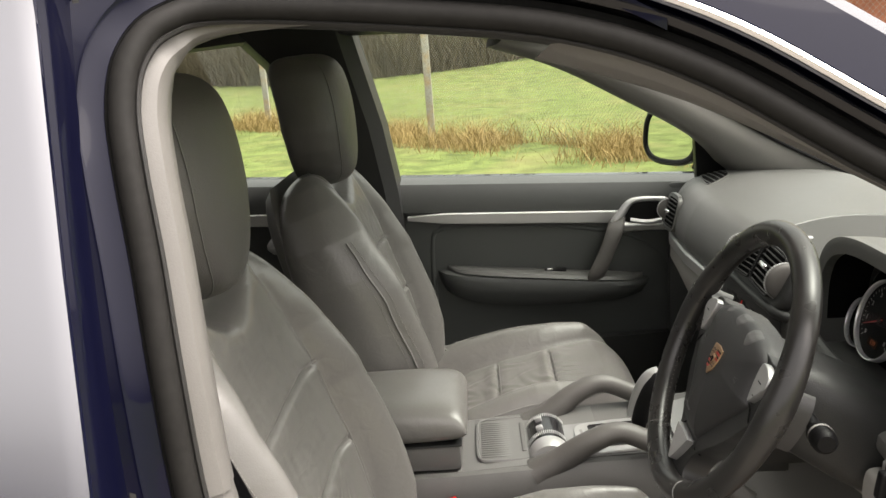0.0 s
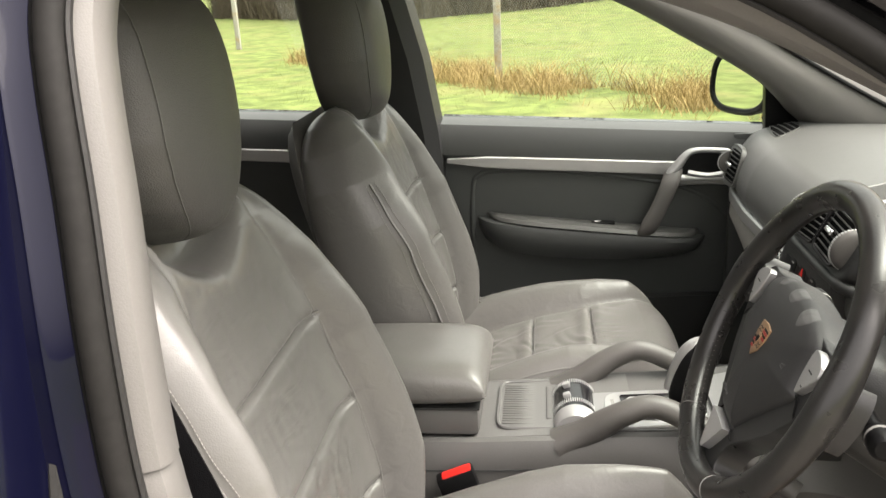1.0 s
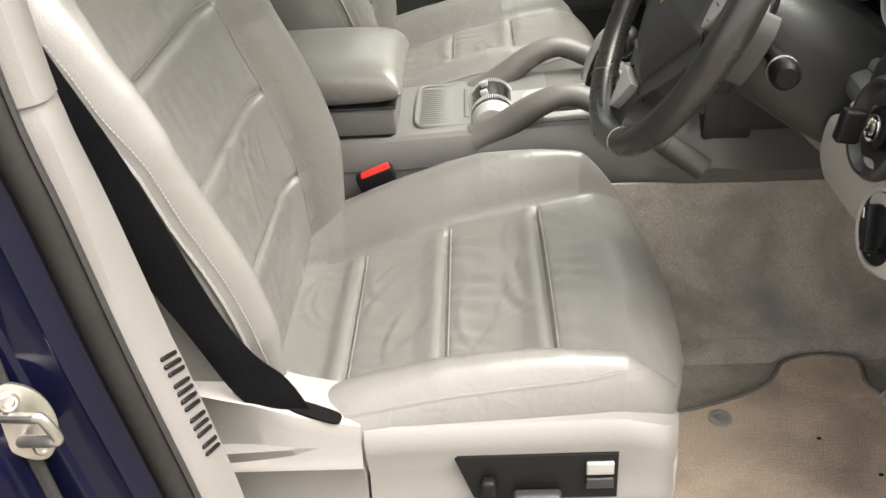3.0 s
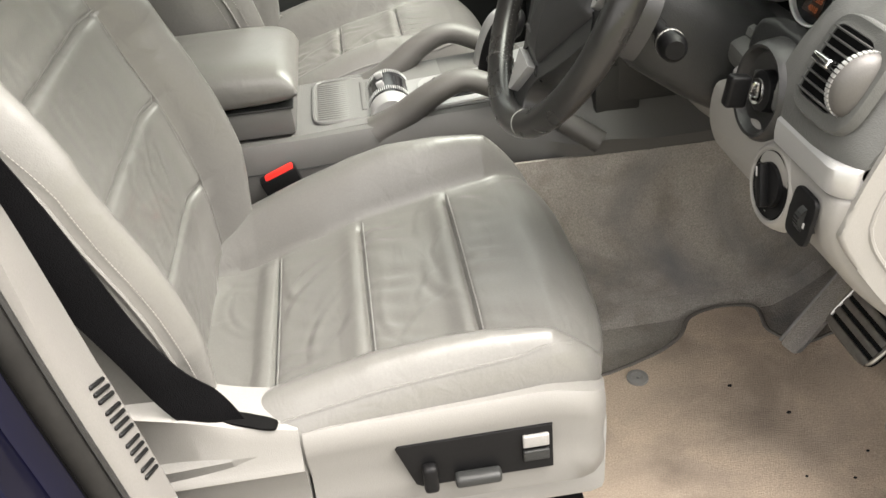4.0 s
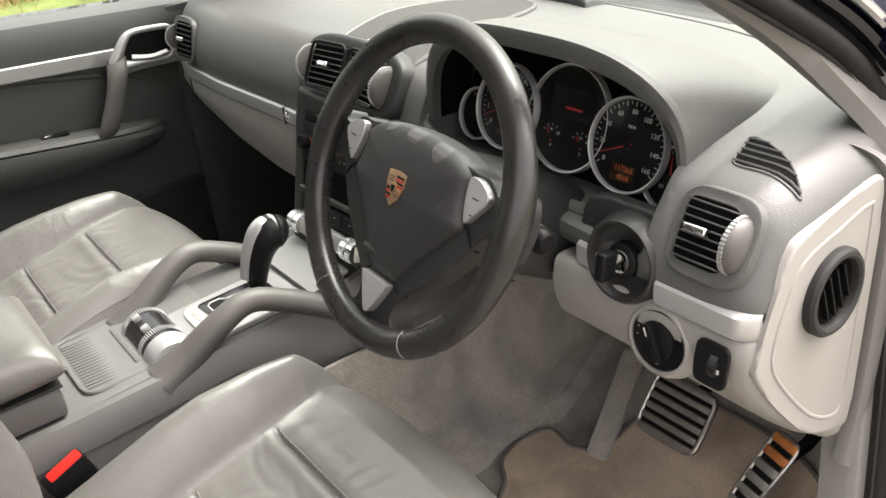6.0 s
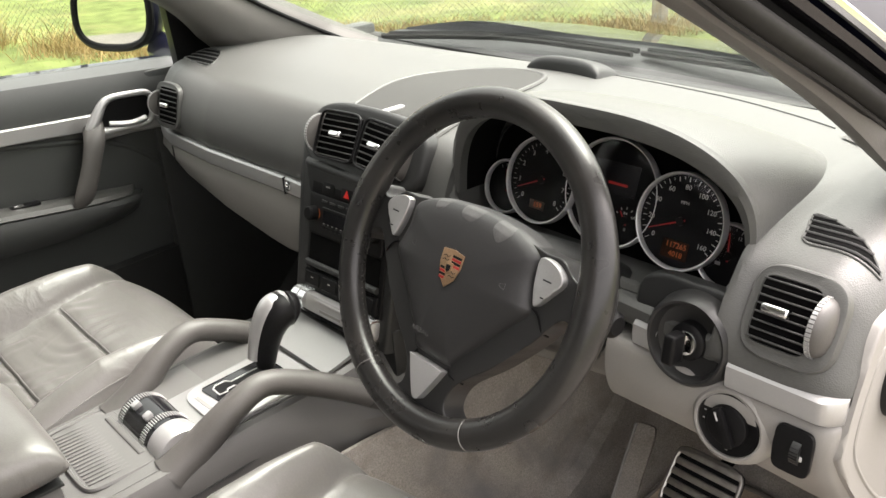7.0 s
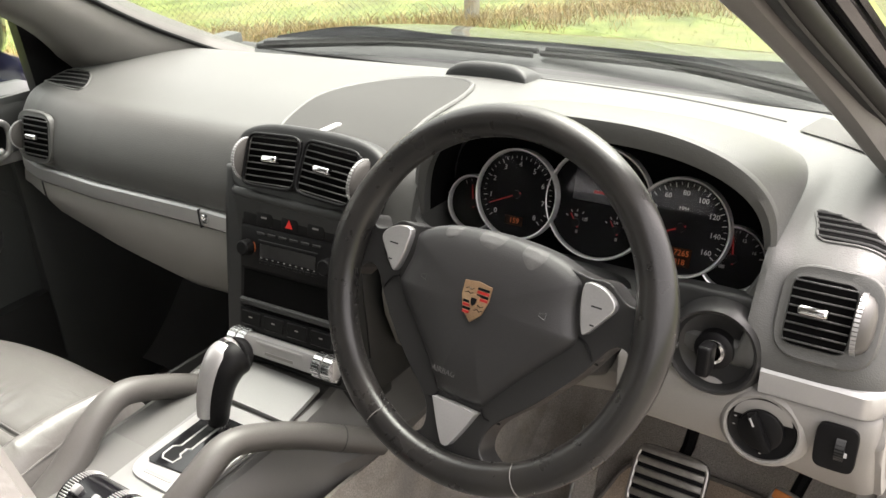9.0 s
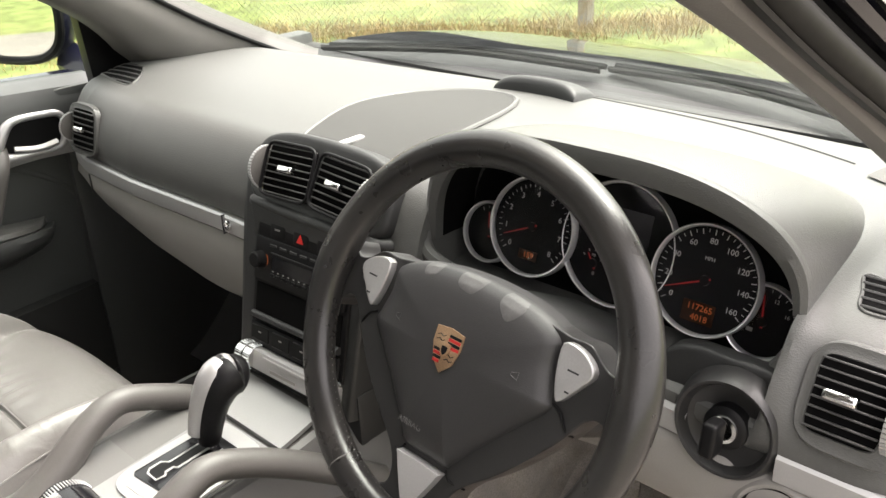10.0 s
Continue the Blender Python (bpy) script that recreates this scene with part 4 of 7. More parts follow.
    def btop(a, b):
        l = (La + Lb) / 2 + (Lb - La) / 2 * a
        w = half(l)
        d = abs(b) * w
        h = 0.050
        bw = lerp(l, [-0.34, -0.1, 0.1, 0.2, 0.3], [0.168, 0.168, 0.165, 0.15, 0.12])
        h += (0.098 if b * out < 0 else 0.082) * math.exp(-((d - bw - 0.036) / 0.036) ** 2) * lerp(l, [-0.34, -0.28, -0.1, 0.12, 0.22, 0.30, 0.36], [0.6, 0.9, 1.05, 0.85, 0.5, 0.2, 0.05])
        inside = 1 / (1 + math.exp((d - bw + 0.010) / 0.007))
        for sl in (-0.110, 0.020, 0.147):
            h -= 0.0080 * gauss(l, sl, 0.0036) / (1 + math.exp((d - bw + 0.004) / 0.003))
            h += 0.0022 * gauss(l, sl - 0.016, 0.013) * inside + 0.0012 * gauss(l, sl + 0.014, 0.010) * inside
        h -= 0.0105 * gauss(d, bw - 0.004, 0.0052) * lerp(l, [0.1, 0.24], [1, 0.35])
        for fl, fd, ang, ln, wd, amp in bfolds:
            if abs(l - fl) < 0.10 and abs(b * w - fd) < 0.12:
                c_, s_ = math.cos(ang), math.sin(ang)
                al, pe = (l - fl) * c_ + (b * w - fd) * s_, -(l - fl) * s_ + (b * w - fd) * c_
                h += amp * math.exp(-(al / ln) ** 2) * (math.exp(-(pe / wd) ** 2) - 0.8 * math.exp(-((pe - 1.7 * wd) / (0.7 * wd)) ** 2)) * inside
        # scoop that the headrest sits in
        neck = max(0.0, 1 - (d / 0.105) ** 2) if d < 0.105 else 0
        h -= 0.055 * neck ** 0.5 * (1 / (1 + math.exp(-(l - (0.285 + 0.05 * (d / 0.105) ** 2)) / 0.006)))
        h += 0.0020 * noise.noise((l * 14, b * 3 + y0, 3.3)) + 0.0005 * noise.noise((l * 45, b * 14, 9.1))
        h -= 0.0007 * max(0.0, 1 - abs(noise.noise((l * 9 + b * 3, b * 4 - l * 5, 6.2 + y0))) * 5) * inside
        return h
    def bback(a, b):
        return 0.075 + 0.02 * (1 - a * a)
    back = part("backrest", pillow(bmesh.new(), bplace, btop, bback, 260, 120, 10, 8), LEATHER, s, "grey leather backrest with stitched panels and side bolsters")
    def onb(l, d, eps=0.0):
        a = (l - (La + Lb) / 2) / ((Lb - La) / 2)
        b = d / half(l)
        e = max(0.0, 1 - abs(a) ** 10) ** (1 / 2.2) * max(0.0, 1 - abs(b) ** 8) ** (1 / 2.2)
        return bplace(a, b, btop(a, b) * e + eps)
    for sl in (-0.110, 0.020, 0.147):
        part("seam", tube(bmesh.new(), [onb(sl + 0.002, -0.156 + 0.312 * k / 30, 0.0002) for k in range(31)], 0.0015, 6), PIPING, back)
    for side in (1, -1):
        for off in (0.955, 0.922):
            line = [onb(-0.29 + 0.52 * k / 40, side * (half(-0.29 + 0.52 * k / 40) * off), 0.0012) + Vector((0, side * 0.0018, 0)) for k in range(41)]
            if off > 0.94:
                part("bolster_seam", tube(bmesh.new(), [onb(-0.29 + 0.52 * k / 40, side * half(-0.29 + 0.52 * k / 40) * 0.939, 0.0006) + Vector((0, side * 0.0014, 0)) for k in range(41)], 0.0023, 6), PIPING, back)
            stitch = bmesh.new()
            for k in range(40):
                for u in (0.05, 0.38, 0.71):
                    tube(stitch, [line[k].lerp(line[k + 1], u), line[k].lerp(line[k + 1], u + 0.2)], 0.0007, 4)
            part("bolster_stitching", stitch, THREAD, back, "pale twin stitching")
    for side in (1, -1):
        part("insert_seam", tube(bmesh.new(), [onb(l, side * (lerp(l, [-0.34, -0.1, 0.1, 0.2, 0.3], [0.168, 0.168, 0.165, 0.15, 0.12]) - 0.004), 0.0002) for l in (-0.29 + 0.47 * k / 40 for k in range(41))], 0.0013, 5), PIPING, back)
    # dark shell behind
    def sback(a, b, h):
        l = (La + Lb) / 2 + (Lb - La) / 2 * a
        return org + U * l + F * (h - 0.115 - 0.05 * (max(0.0, -l) / 0.27) ** 1.6) + Vector((0, half(l) * 0.93 * b, 0))
    part("back_shell", pillow(bmesh.new(), sback, lambda a, b: 0.03, lambda a, b: 0.035, 24, 20, 8, 5), LEATHER_DARK, s, "dark leather-trimmed seat back shell")

    # headrest: deep block with a pointed lower front edge
    HU, HF = Vector((-0.04, 0, 0.999)), Vector((0.999, 0, 0.04))
    ho = Vector((-0.606 + fwd, y0, 1.398))
    def hplace(a, b, h):
        l = 0.132 * a
        w = 0.122 * lerp(a, [-1, -0.93, -0.8, -0.62, -0.4, -0.1, 0.4, 0.75, 1], [0.20, 0.34, 0.55, 0.76, 0.91, 1.0, 1.0, 0.95, 0.84])
        lean = 0.020 * max(0.0, a) ** 2 + 0.012 * max(0.0, -a) ** 2
        return ho + HU * l + HF * (h - lean - 0.022 * b * b) + Vector((0, w * b, 0))
    head = part("headrest", pillow(bmesh.new(), hplace, lambda a, b: 0.056 + 0.004 * (1 - b * b), lambda a, b: 0.064 - 0.02 * max(0.0, -a), 72, 56, 8, 7), HEAD_LEATHER, s, "dark grey leather headrest with pointed lower edge")
    for side in (1, -1):
        part("headrest_seam", tube(bmesh.new(), [hplace(-0.95 + 1.80 * k / 30, side * 0.80, 0.0585 * max(0, 1 - abs(-0.95 + 1.80 * k / 30) ** 8) ** 0.4545 * (1 - 0.8 ** 7) ** 0.4545) for k in range(31)], 0.0009, 5), LEATHER_DARK, head)
    # plastic seat base with side skirts
    def skirt_secs(sy, y_out):
        secs = []
        for k in range(25):
            x0_ = -0.328 if sy == out else -0.47
            x = x0_ + (0.005 - x0_) * k / 24
            f = 1 - max(0.0, (x + 0.06) / 0.08) ** 2 * 0.25
            top = lerp(x, [-0.47, -0.36, -0.30, -0.07, -0.03, 0.0, 0.01], [0.775, 0.785, 0.792, 0.797, 0.786, 0.762, 0.750])
            prof = ((-0.030, top - 0.004), (-0.006, top), (0.0, top - 0.008), (0.002, top - 0.030), (-0.006, top - 0.062), (0.002, top - 0.09), (-0.002, 0.660), (-0.012, 0.650), (-0.030, 0.650))
            secs.append([Vector((x - (0.012 * (1 - abs(zz - 0.72) / 0.08) if k == 24 else 0), y0 + sy * (y_out + yy) - sy * (0.045 * max(0, (x + 0.05) / 0.055) ** 3), zz)) for yy, zz in prof])
        return secs
    for sy in (1, -1):
        sk = part("side_skirt", rings(bmesh.new(), [[q - Vector((0, 0, 0 if sy == out else 0.06)) for q in sec] for sec in skirt_secs(sy, 0.252 if sy == out else 0.225)]), PLASTIC_LIGHT, s, "pale grey plastic seat skirt")
        if sy == out:
            m = axes((-0.155, y0 + out * 0.252, 0.727), (0, out, 0.06))
            flip = -1 if out > 0 else 1
            pan = part("switch_panel", slab(bmesh.new(), [(flip * x, y) for x, y in ((0.083, 0.030), (-0.080, 0.030), (-0.083, 0.026), (-0.066, -0.026), (-0.060, -0.030), (0.083, -0.030))], 0.005, m, 0.002), BLACK, sk, "black seat switch panel")
            def kn(x, y, sx, sy2, h, mt, nm):
                part(nm, box(bmesh.new(), (flip * x, y, 0.005 + h / 2), (sx, sy2, h), min(sx, sy2, h) * 0.4, m, 3), mt, sk)
            kn(0.000, -0.020, 0.050, 0.014, 0.016, PLASTIC_DARK, "seat_switch")
            kn(-0.050, -0.012, 0.016, 0.036, 0.014, BLACK, "backrest_switch")
            kn(0.064, 0.014, 0.028, 0.016, 0.005, PLASTIC_MID, "memory_button")
            kn(0.064, -0.006, 0.028, 0.014, 0.005, PLASTIC_DARK, "memory_button")
    part("front_valance", pillow(bmesh.new(), lambda a, b, h: Vector((-0.005 + h - 0.03 * b * b, y0 + 0.232 * b, 0.690 + 0.05 * a)), lambda a, b: 0.014, lambda a, b: 0.02, 10, 20, 6, 8), PLASTIC_LIGHT, s)
    front = bmesh.new()
    box(front, (-0.20, y0, 0.665), (0.40, 0.46, 0.13), 0.02)
    part("seat_base", front, PLASTIC_MID, s)
    for sy in (1, -1):
        part("seat_rail", box(bmesh.new(), (-0.24, y0 + sy * 0.19, 0.505), (0.44, 0.04, 0.12), 0.008), BLACK, s)
    # recliner cover behind the skirt, with a ridge along its side
    secs = []
    for k in range(21):
        x = -0.520 + 0.1885 * k / 20
        top = lerp(x, [-0.52, -0.48, -0.433, -0.39, -0.33], [0.850, 0.842, 0.828, 0.811, 0.796])
        flat = lerp(x, [-0.52, -0.46, -0.40], [0.018, 0.010, 0.0])
        prof = ((-0.060, top + 0.006), (-0.026, top + 0.002), (-0.008, top - 0.003), (-0.002 - flat, top - 0.016), (0.000 - flat * 0.5, 0.764), (0.006, 0.755), (0.008, 0.750), (0.003, 0.744), (0.001, 0.700), (-0.004, 0.652), (-0.060, 0.650))
        secs.append([Vector((x, y0 + out * (0.252 + yy), zz)) for yy, zz in prof])
    part("recliner_cover", rings(bmesh.new(), secs), PLASTIC_LIGHT, s, "pale grey plastic recliner cover")
    return s

driver_seat = seat(-0.39, -1, "driver_seat", "grey creased leather driver's seat with pale plastic skirt")
passenger_seat = seat(0.39, 1, "passenger_seat", "grey leather passenger seat with dark headrest", 0.035)

# ---- seat belt at the driver's side ----
belt_thing = thing("seat_belt", "black webbing seat belt hanging beside the driver's seat", "seat belt", (-0.45, -0.60, 0.75))
bm = bmesh.new()
run = smooth_path([(-0.640, -0.590, 1.45), (-0.610, -0.615, 1.33), (-0.556, -0.630, 1.21), (-0.528, -0.634, 1.12), (-0.484, -0.632, 0.985), (-0.444, -0.630, 0.88), (-0.410, -0.627, 0.826), (-0.386, -0.624, 0.790)], 8)
secs = []
for i, p in enumerate(run):
    t = (run[min(i + 1, len(run) - 1)] - run[max(i - 1, 0)]).normalized()
    w = Vector((0.90, 0.10, 0.25))
    w = (w - t * w.dot(t)).normalized()
    n = t.cross(w)
    hwid = (0.023 + 0.004 * math.sin(i * 0.3)) * (1 - 0.45 * max(0.0, (i / (len(run) - 1) - 0.80) / 0.20) ** 0.8)
    secs.append([p + w * hwid + n * 0.001, p + n * (0.003 + 0.002 * math.sin(i * .7)), p - w * hwid + n * 0.001, p - w * hwid - n * 0.001, p - n * 0.001, p + w * hwid - n * 0.001])
part("webbing", rings(bm, secs), BELT, belt_thing)
part("anchor_slot", slab(bmesh.new(), squircle(0.030, 0.0085, 4), 0.003, axes((-0.379, -0.625, 0.8072), (0.25, -0.08, 1), (0.2, 1, 0)), 0.001), VOID, belt_thing)
# buckles beside the console
def buckle(y, x=-0.356):
    b = thing("belt_buckle", "black belt buckle with red release button", "seat belt buckle", (x, y, 0.74), "belt buckles")
    m = pose(x, y - 0.008, 0.783, 0, -18, 8)
    part("buckle_body", box(bmesh.new(), (0, 0, 0), (0.058, 0.024, 0.055), 0.005, m), BLACK, b)
    part("release_button", box(bmesh.new(), (0.004, -0.001, 0.024), (0.047, 0.019, 0.011), 0.004, m), RED, b, "bright red release button")
    part("stalk", box(bmesh.new(), (-0.005, 0, -0.06), (0.03, 0.012, 0.09), 0.004, m), BLACK, b)
buckle(-0.105)

# ---- centre console ----
con = thing("centre_console", "grey centre console with armrest box and grab handles", "console", (-0.2, 0.02, 0.45))
CY = 0.022
def console_top(x):
    return lerp(x, [-0.75, -0.34, -0.20, -0.10, 0.02, 0.08, 0.14, 0.3, 0.65], [0.838, 0.842, 0.850, 0.858, 0.862, 0.870, 0.884, 0.88, 0.80])
def console_half(x):
    return lerp(x, [-0.75, -0.35, -0.2, 0.0, 0.1, 0.2], [0.108, 0.108, 0.112, 0.116, 0.116, 0.110])
secs = []
for k in range(61):
    x = -0.75 + 1.40 * k / 60
    z, w = console_top(x), console_half(x)
    f = lerp(x, [-0.12, 0.0, 0.1, 0.2, 0.3], [0.0, 0.008, 0.046, 0.058, 0.055])
    low = lerp(x, [-0.12, 0.04, 0.2], [0.60, 0.70, 0.735])
    right = [(-w - 0.010 - 0.3 * f, low - 0.05), (-w - 0.014 - 0.4 * f, low), (-w - 0.006 - f, z - 0.040 - 0.7 * f), (-w, z - 0.012), (-w + 0.005, z - 0.002), (-w + 0.014, z + 0.001), (-w + 0.022, z - 0.002)]
    secs.append([Vector((x, CY + yy, zz)) for yy, zz in right + [(-yy, zz) for yy, zz in right[::-1]]])
part("console_body", rings(bmesh.new(), secs), CONSOLE, con, "grey moulded console body")
# side seams
part("console_seam", tube(bmesh.new(), [Vector((-0.72 + 0.80 * k / 30, CY - console_half(-0.72 + 0.80 * k / 30) - 0.006, console_top(-0.72 + 0.8 * k / 30) - 0.045)) for k in range(31)], 0.0015, 5), PLASTIC_DARK, con)
# armrest box
bm = bmesh.new()
box(bm, (-0.512, CY + 0.01, 0.866), (0.37, 0.200, 0.044), 0.008)
arm = part("armrest_box", bm, CONSOLE, con)
part("armrest_band", box(bmesh.new(), (-0.512, CY + 0.01, 0.8895), (0.374, 0.203, 0.004), 0.0015), PLASTIC_DARK, arm)
def lid_place(a, b, h):
    return Vector((-0.512 + 0.198 * a, CY + 0.01 + 0.109 * b, 0.910 + h + 0.004 * a))
part("armrest_lid", pillow(bmesh.new(), lid_place, lambda a, b: 0.040 + 0.007 * (1 - a * a) + 0.003 * (1 - b * b), lambda a, b: 0.020, 60, 48, 12, 7), LEATHER, arm, "grey leather padded armrest lid")
part("lid_latch", box(bmesh.new(), (-0.328, CY + 0.01, 0.884), (0.010, 0.05, 0.024), 0.003), PLASTIC_MID, arm)
# pale top panel, tray with ribbed sliding lid
part("console_top_panel", grid(bmesh.new(), lambda u, v: Vector((-0.335 + 0.245 * u, CY + (-0.094 + 0.188 * v) * (1 + 0.02 * u), console_top(-0.335 + 0.245 * u) - 0.0005 + 0.0015)), 12, 6, 0.006), CONSOLE_TOP, con, "grey console top")
m = pose(-0.254, CY + 0.008, console_top(-0.254) - 0.002)
part("tray_frame", tube(bmesh.new(), [m @ Vector((x, y, 0.003)) for x, y in squircle(0.047, 0.080, 7, 40)], 0.0032, 6, loop=True), CONSOLE_TOP, con)
tray = part("tray_lid", slab(bmesh.new(), squircle(0.044, 0.077, 7, 40), 0.002, m), CONSOLE_TOP, con, "ribbed grey sliding tray lid")
for k in range(17):
    part("rib", box(bmesh.new(), (-0.008, -0.064 + 0.008 * k, 0.003), (0.064, 0.0040, 0.0015), 0.0006, m, 1), CONSOLE_TOP, tray)
part("tray_grip", box(bmesh.new(), (0.034, 0, 0.004), (0.010, 0.110, 0.006), 0.003, m, 3), CONSOLE, tray)
# drum of two cup holders
dm = Matrix.Translation((-0.179, CY - 0.014, 0.840)) @ Matrix.Rotation(radians(90), 4, "X")
drum = part("cup_holder", lathe(bmesh.new(), [(0.0001, -0.062), (0.034, -0.062), (0.034, 0.060), (0.0001, 0.060)], dm, 40), BLACK_GLOSS, con, "black and silver roller-shaped cup holder")
for a0, z0, z1 in ((0, -0.058, -0.046), (0, 0.008, 0.020)):
    knurl = bmesh.new()
    for k in range(64):
        a = 2 * math.pi * k / 64
        mk = dm @ Matrix.Rotation(a, 4, "Z")
        box(knurl, (0.0352, 0, (z0 + z1) / 2), (0.0018, 0.0018, z1 - z0), 0.0005, mk, 1)
    part("knurled_ring", knurl, SILVER, drum)
part("silver_end", lathe(bmesh.new(), [(0.0352, 0.030), (0.0358, 0.032), (0.0358, 0.062), (0.034, 0.0645), (0.0001, 0.0645)], dm, 40), SILVER, drum)
for z in (-0.036, 0.0):
    part("cup_latch", box(bmesh.new(), (0.037, 0, z), (0.010, 0.012, 0.010), 0.003, dm @ Matrix.Rotation(radians(110), 4, "Z")), SILVER, drum)
# gear gate plate
gm = pose(-0.055, -0.014, 0.8630, 0, -3, 0)
plate = part("gear_plate", slab(bmesh.new(), [(x - 0.002, y) for x, y in squircle(0.076, 0.057, 5, 40)], 0.004, gm, 0.002), SILVER, con, "satin silver gear surround")
gg = gm @ Matrix.Diagonal((0.76, 0.84, 1, 1)) @ Matrix.Translation((-0.010, 0.0, 0))
part("gate_panel", slab(bmesh.new(), [(0.078, -0.048), (0.078, 0.048), (-0.055, 0.050), (-0.060, 0.044), (-0.050, -0.044), (-0.046, -0.048)], 0.0022, gg @ Matrix.Translation((0, 0, 0.004)), 0.001), BLACK_GLOSS, plate, "gloss black gear gate")
slot = [(-0.045, 0.030), (-0.045, 0.008), (-0.030, 0.006), (-0.026, 0.012), (-0.012, 0.012), (-0.008, 0.006), (0.062, 0.006), (0.070, 0.012), (0.070, 0.022), (0.062, 0.026), (-0.010, 0.026), (-0.018, 0.036), (-0.038, 0.036)]
part("gate_line", tube(bmesh.new(), [gg @ Vector((x, y, 0.0066)) for x, y in slot], 0.0013, 5, loop=True), INK, plate)
part("gate_slot", slab(bmesh.new(), slot, 0.0008, gg @ Matrix.Translation((0, 0, 0.0058))), BLACK, plate)
for k, ch in enumerate("PRND"):
    lettering(ch, 0.009, gg @ Matrix.Translation((0.058 - 0.017 * k, -0.012, 0.0065)) @ Matrix.Rotation(radians(-90), 4, "Z"), INK, plate)
part("script_bar", slab(bmesh.new(), [(-0.068, 0.030), (-0.063, 0.030), (-0.061, -0.016), (-0.066, -0.016)], 0.0006, gm @ Matrix.Translation((0, 0, 0.004))), PLASTIC_MID, plate)
# rear silver margin of the console top
part("console_inlay", slab(bmesh.new(), [(-0.150, -0.092), (-0.150, 0.026), (0.012, 0.034), (0.024, 0.026), (0.026, -0.084), (0.014, -0.096)], 0.003, pose(0, CY, 0.8610, 0, -2, 0), 0.001), INLAY, con, "pale silver console inlay")
part("ramp_panel", grid(bmesh.new(), lambda u, v: Vector((0.030 + 0.064 * u, CY - 0.015 + (-0.082 + 0.164 * v), 0.869 + 0.012 * u + 0.003 * u * u)), 6, 6, 0.006), INLAY, con)
# gear selector
GS = Vector((0.0, -0.008, -0.007))
gs = thing("gear_selector", "silver and black automatic gear selector lever", "gear lever", (0.0, 0.0, 0.866))
gpath = smooth_path([(-0.024, -0.004, 0.862), (-0.018, -0.004, 0.90)], 4)
gpath = [p + GS for p in gpath]
part("shaft", tube(bmesh.new(), gpath, 0.0065, 10), CHROME, gs)
kpath = smooth_path([(-0.024, -0.009, 0.878), (-0.019, -0.009, 0.900), (-0.009, -0.010, 0.926), (0.004, -0.012, 0.946), (0.019, -0.013, 0.954), (0.034, -0.013, 0.950)], 6)
kr = [lerp(k / 30, [0, 0.1, 0.4, 0.7, 0.88, 0.97, 1], [0.012, 0.0150, 0.0185, 0.0245, 0.0245, 0.017, 0.004]) for k in range(31)]
part("knob_grip", tube(bmesh.new(), kpath, kr, 20, 0.95, (1, 0, 0)), BLACK, gs, "black leather knob grip")
bm = bmesh.new()
cap = [p + Vector((-0.0075, 0.009, 0.004)) for p in kpath[3:]]
part("knob_cap", tube(bm, cap, [r * 0.88 for r in kr[3:]], 18, 1.0, (1, 0, 0)), BUTTON, gs, "bright silver knob shell")
# grab handles
def grab(ys):
    g = [(x, y, z) for (x, z), y in zip(((-0.205, 0.828), (-0.168, 0.850), (-0.115, 0.888), (-0.068, 0.903), (-0.018, 0.886), (0.03, 0.862), (0.074, 0.836), (0.12, 0.808)), ys)]
    line = smooth_path(g, 8)
    n = len(line)
    r = [lerp(k / (n - 1), [0, 0.05, 0.14, 0.27, 0.45, 1], [0.0275, 0.0255, 0.0225, 0.0185, 0.0165, 0.0165]) for k in range(n)]
    h = part("grab_handle", tube(bmesh.new(), line, r, 16, 1.05, (0, 1, 0)), HANDLE, con, "grey grab handle")
    part("handle_joint", tube(bmesh.new(), [line[-10], line[-10].lerp(line[-9], 0.2)], 0.0171, 16, 1.03, (0, 1, 0)), PLASTIC_DARK, h)
grab((-0.066, -0.070, -0.079, -0.081, -0.090, -0.108, -0.130, -0.153))
grab((0.108, 0.111, 0.117, 0.120, 0.116, 0.106, 0.094, 0.082))
from mathutils.bvhtree import BVHTree


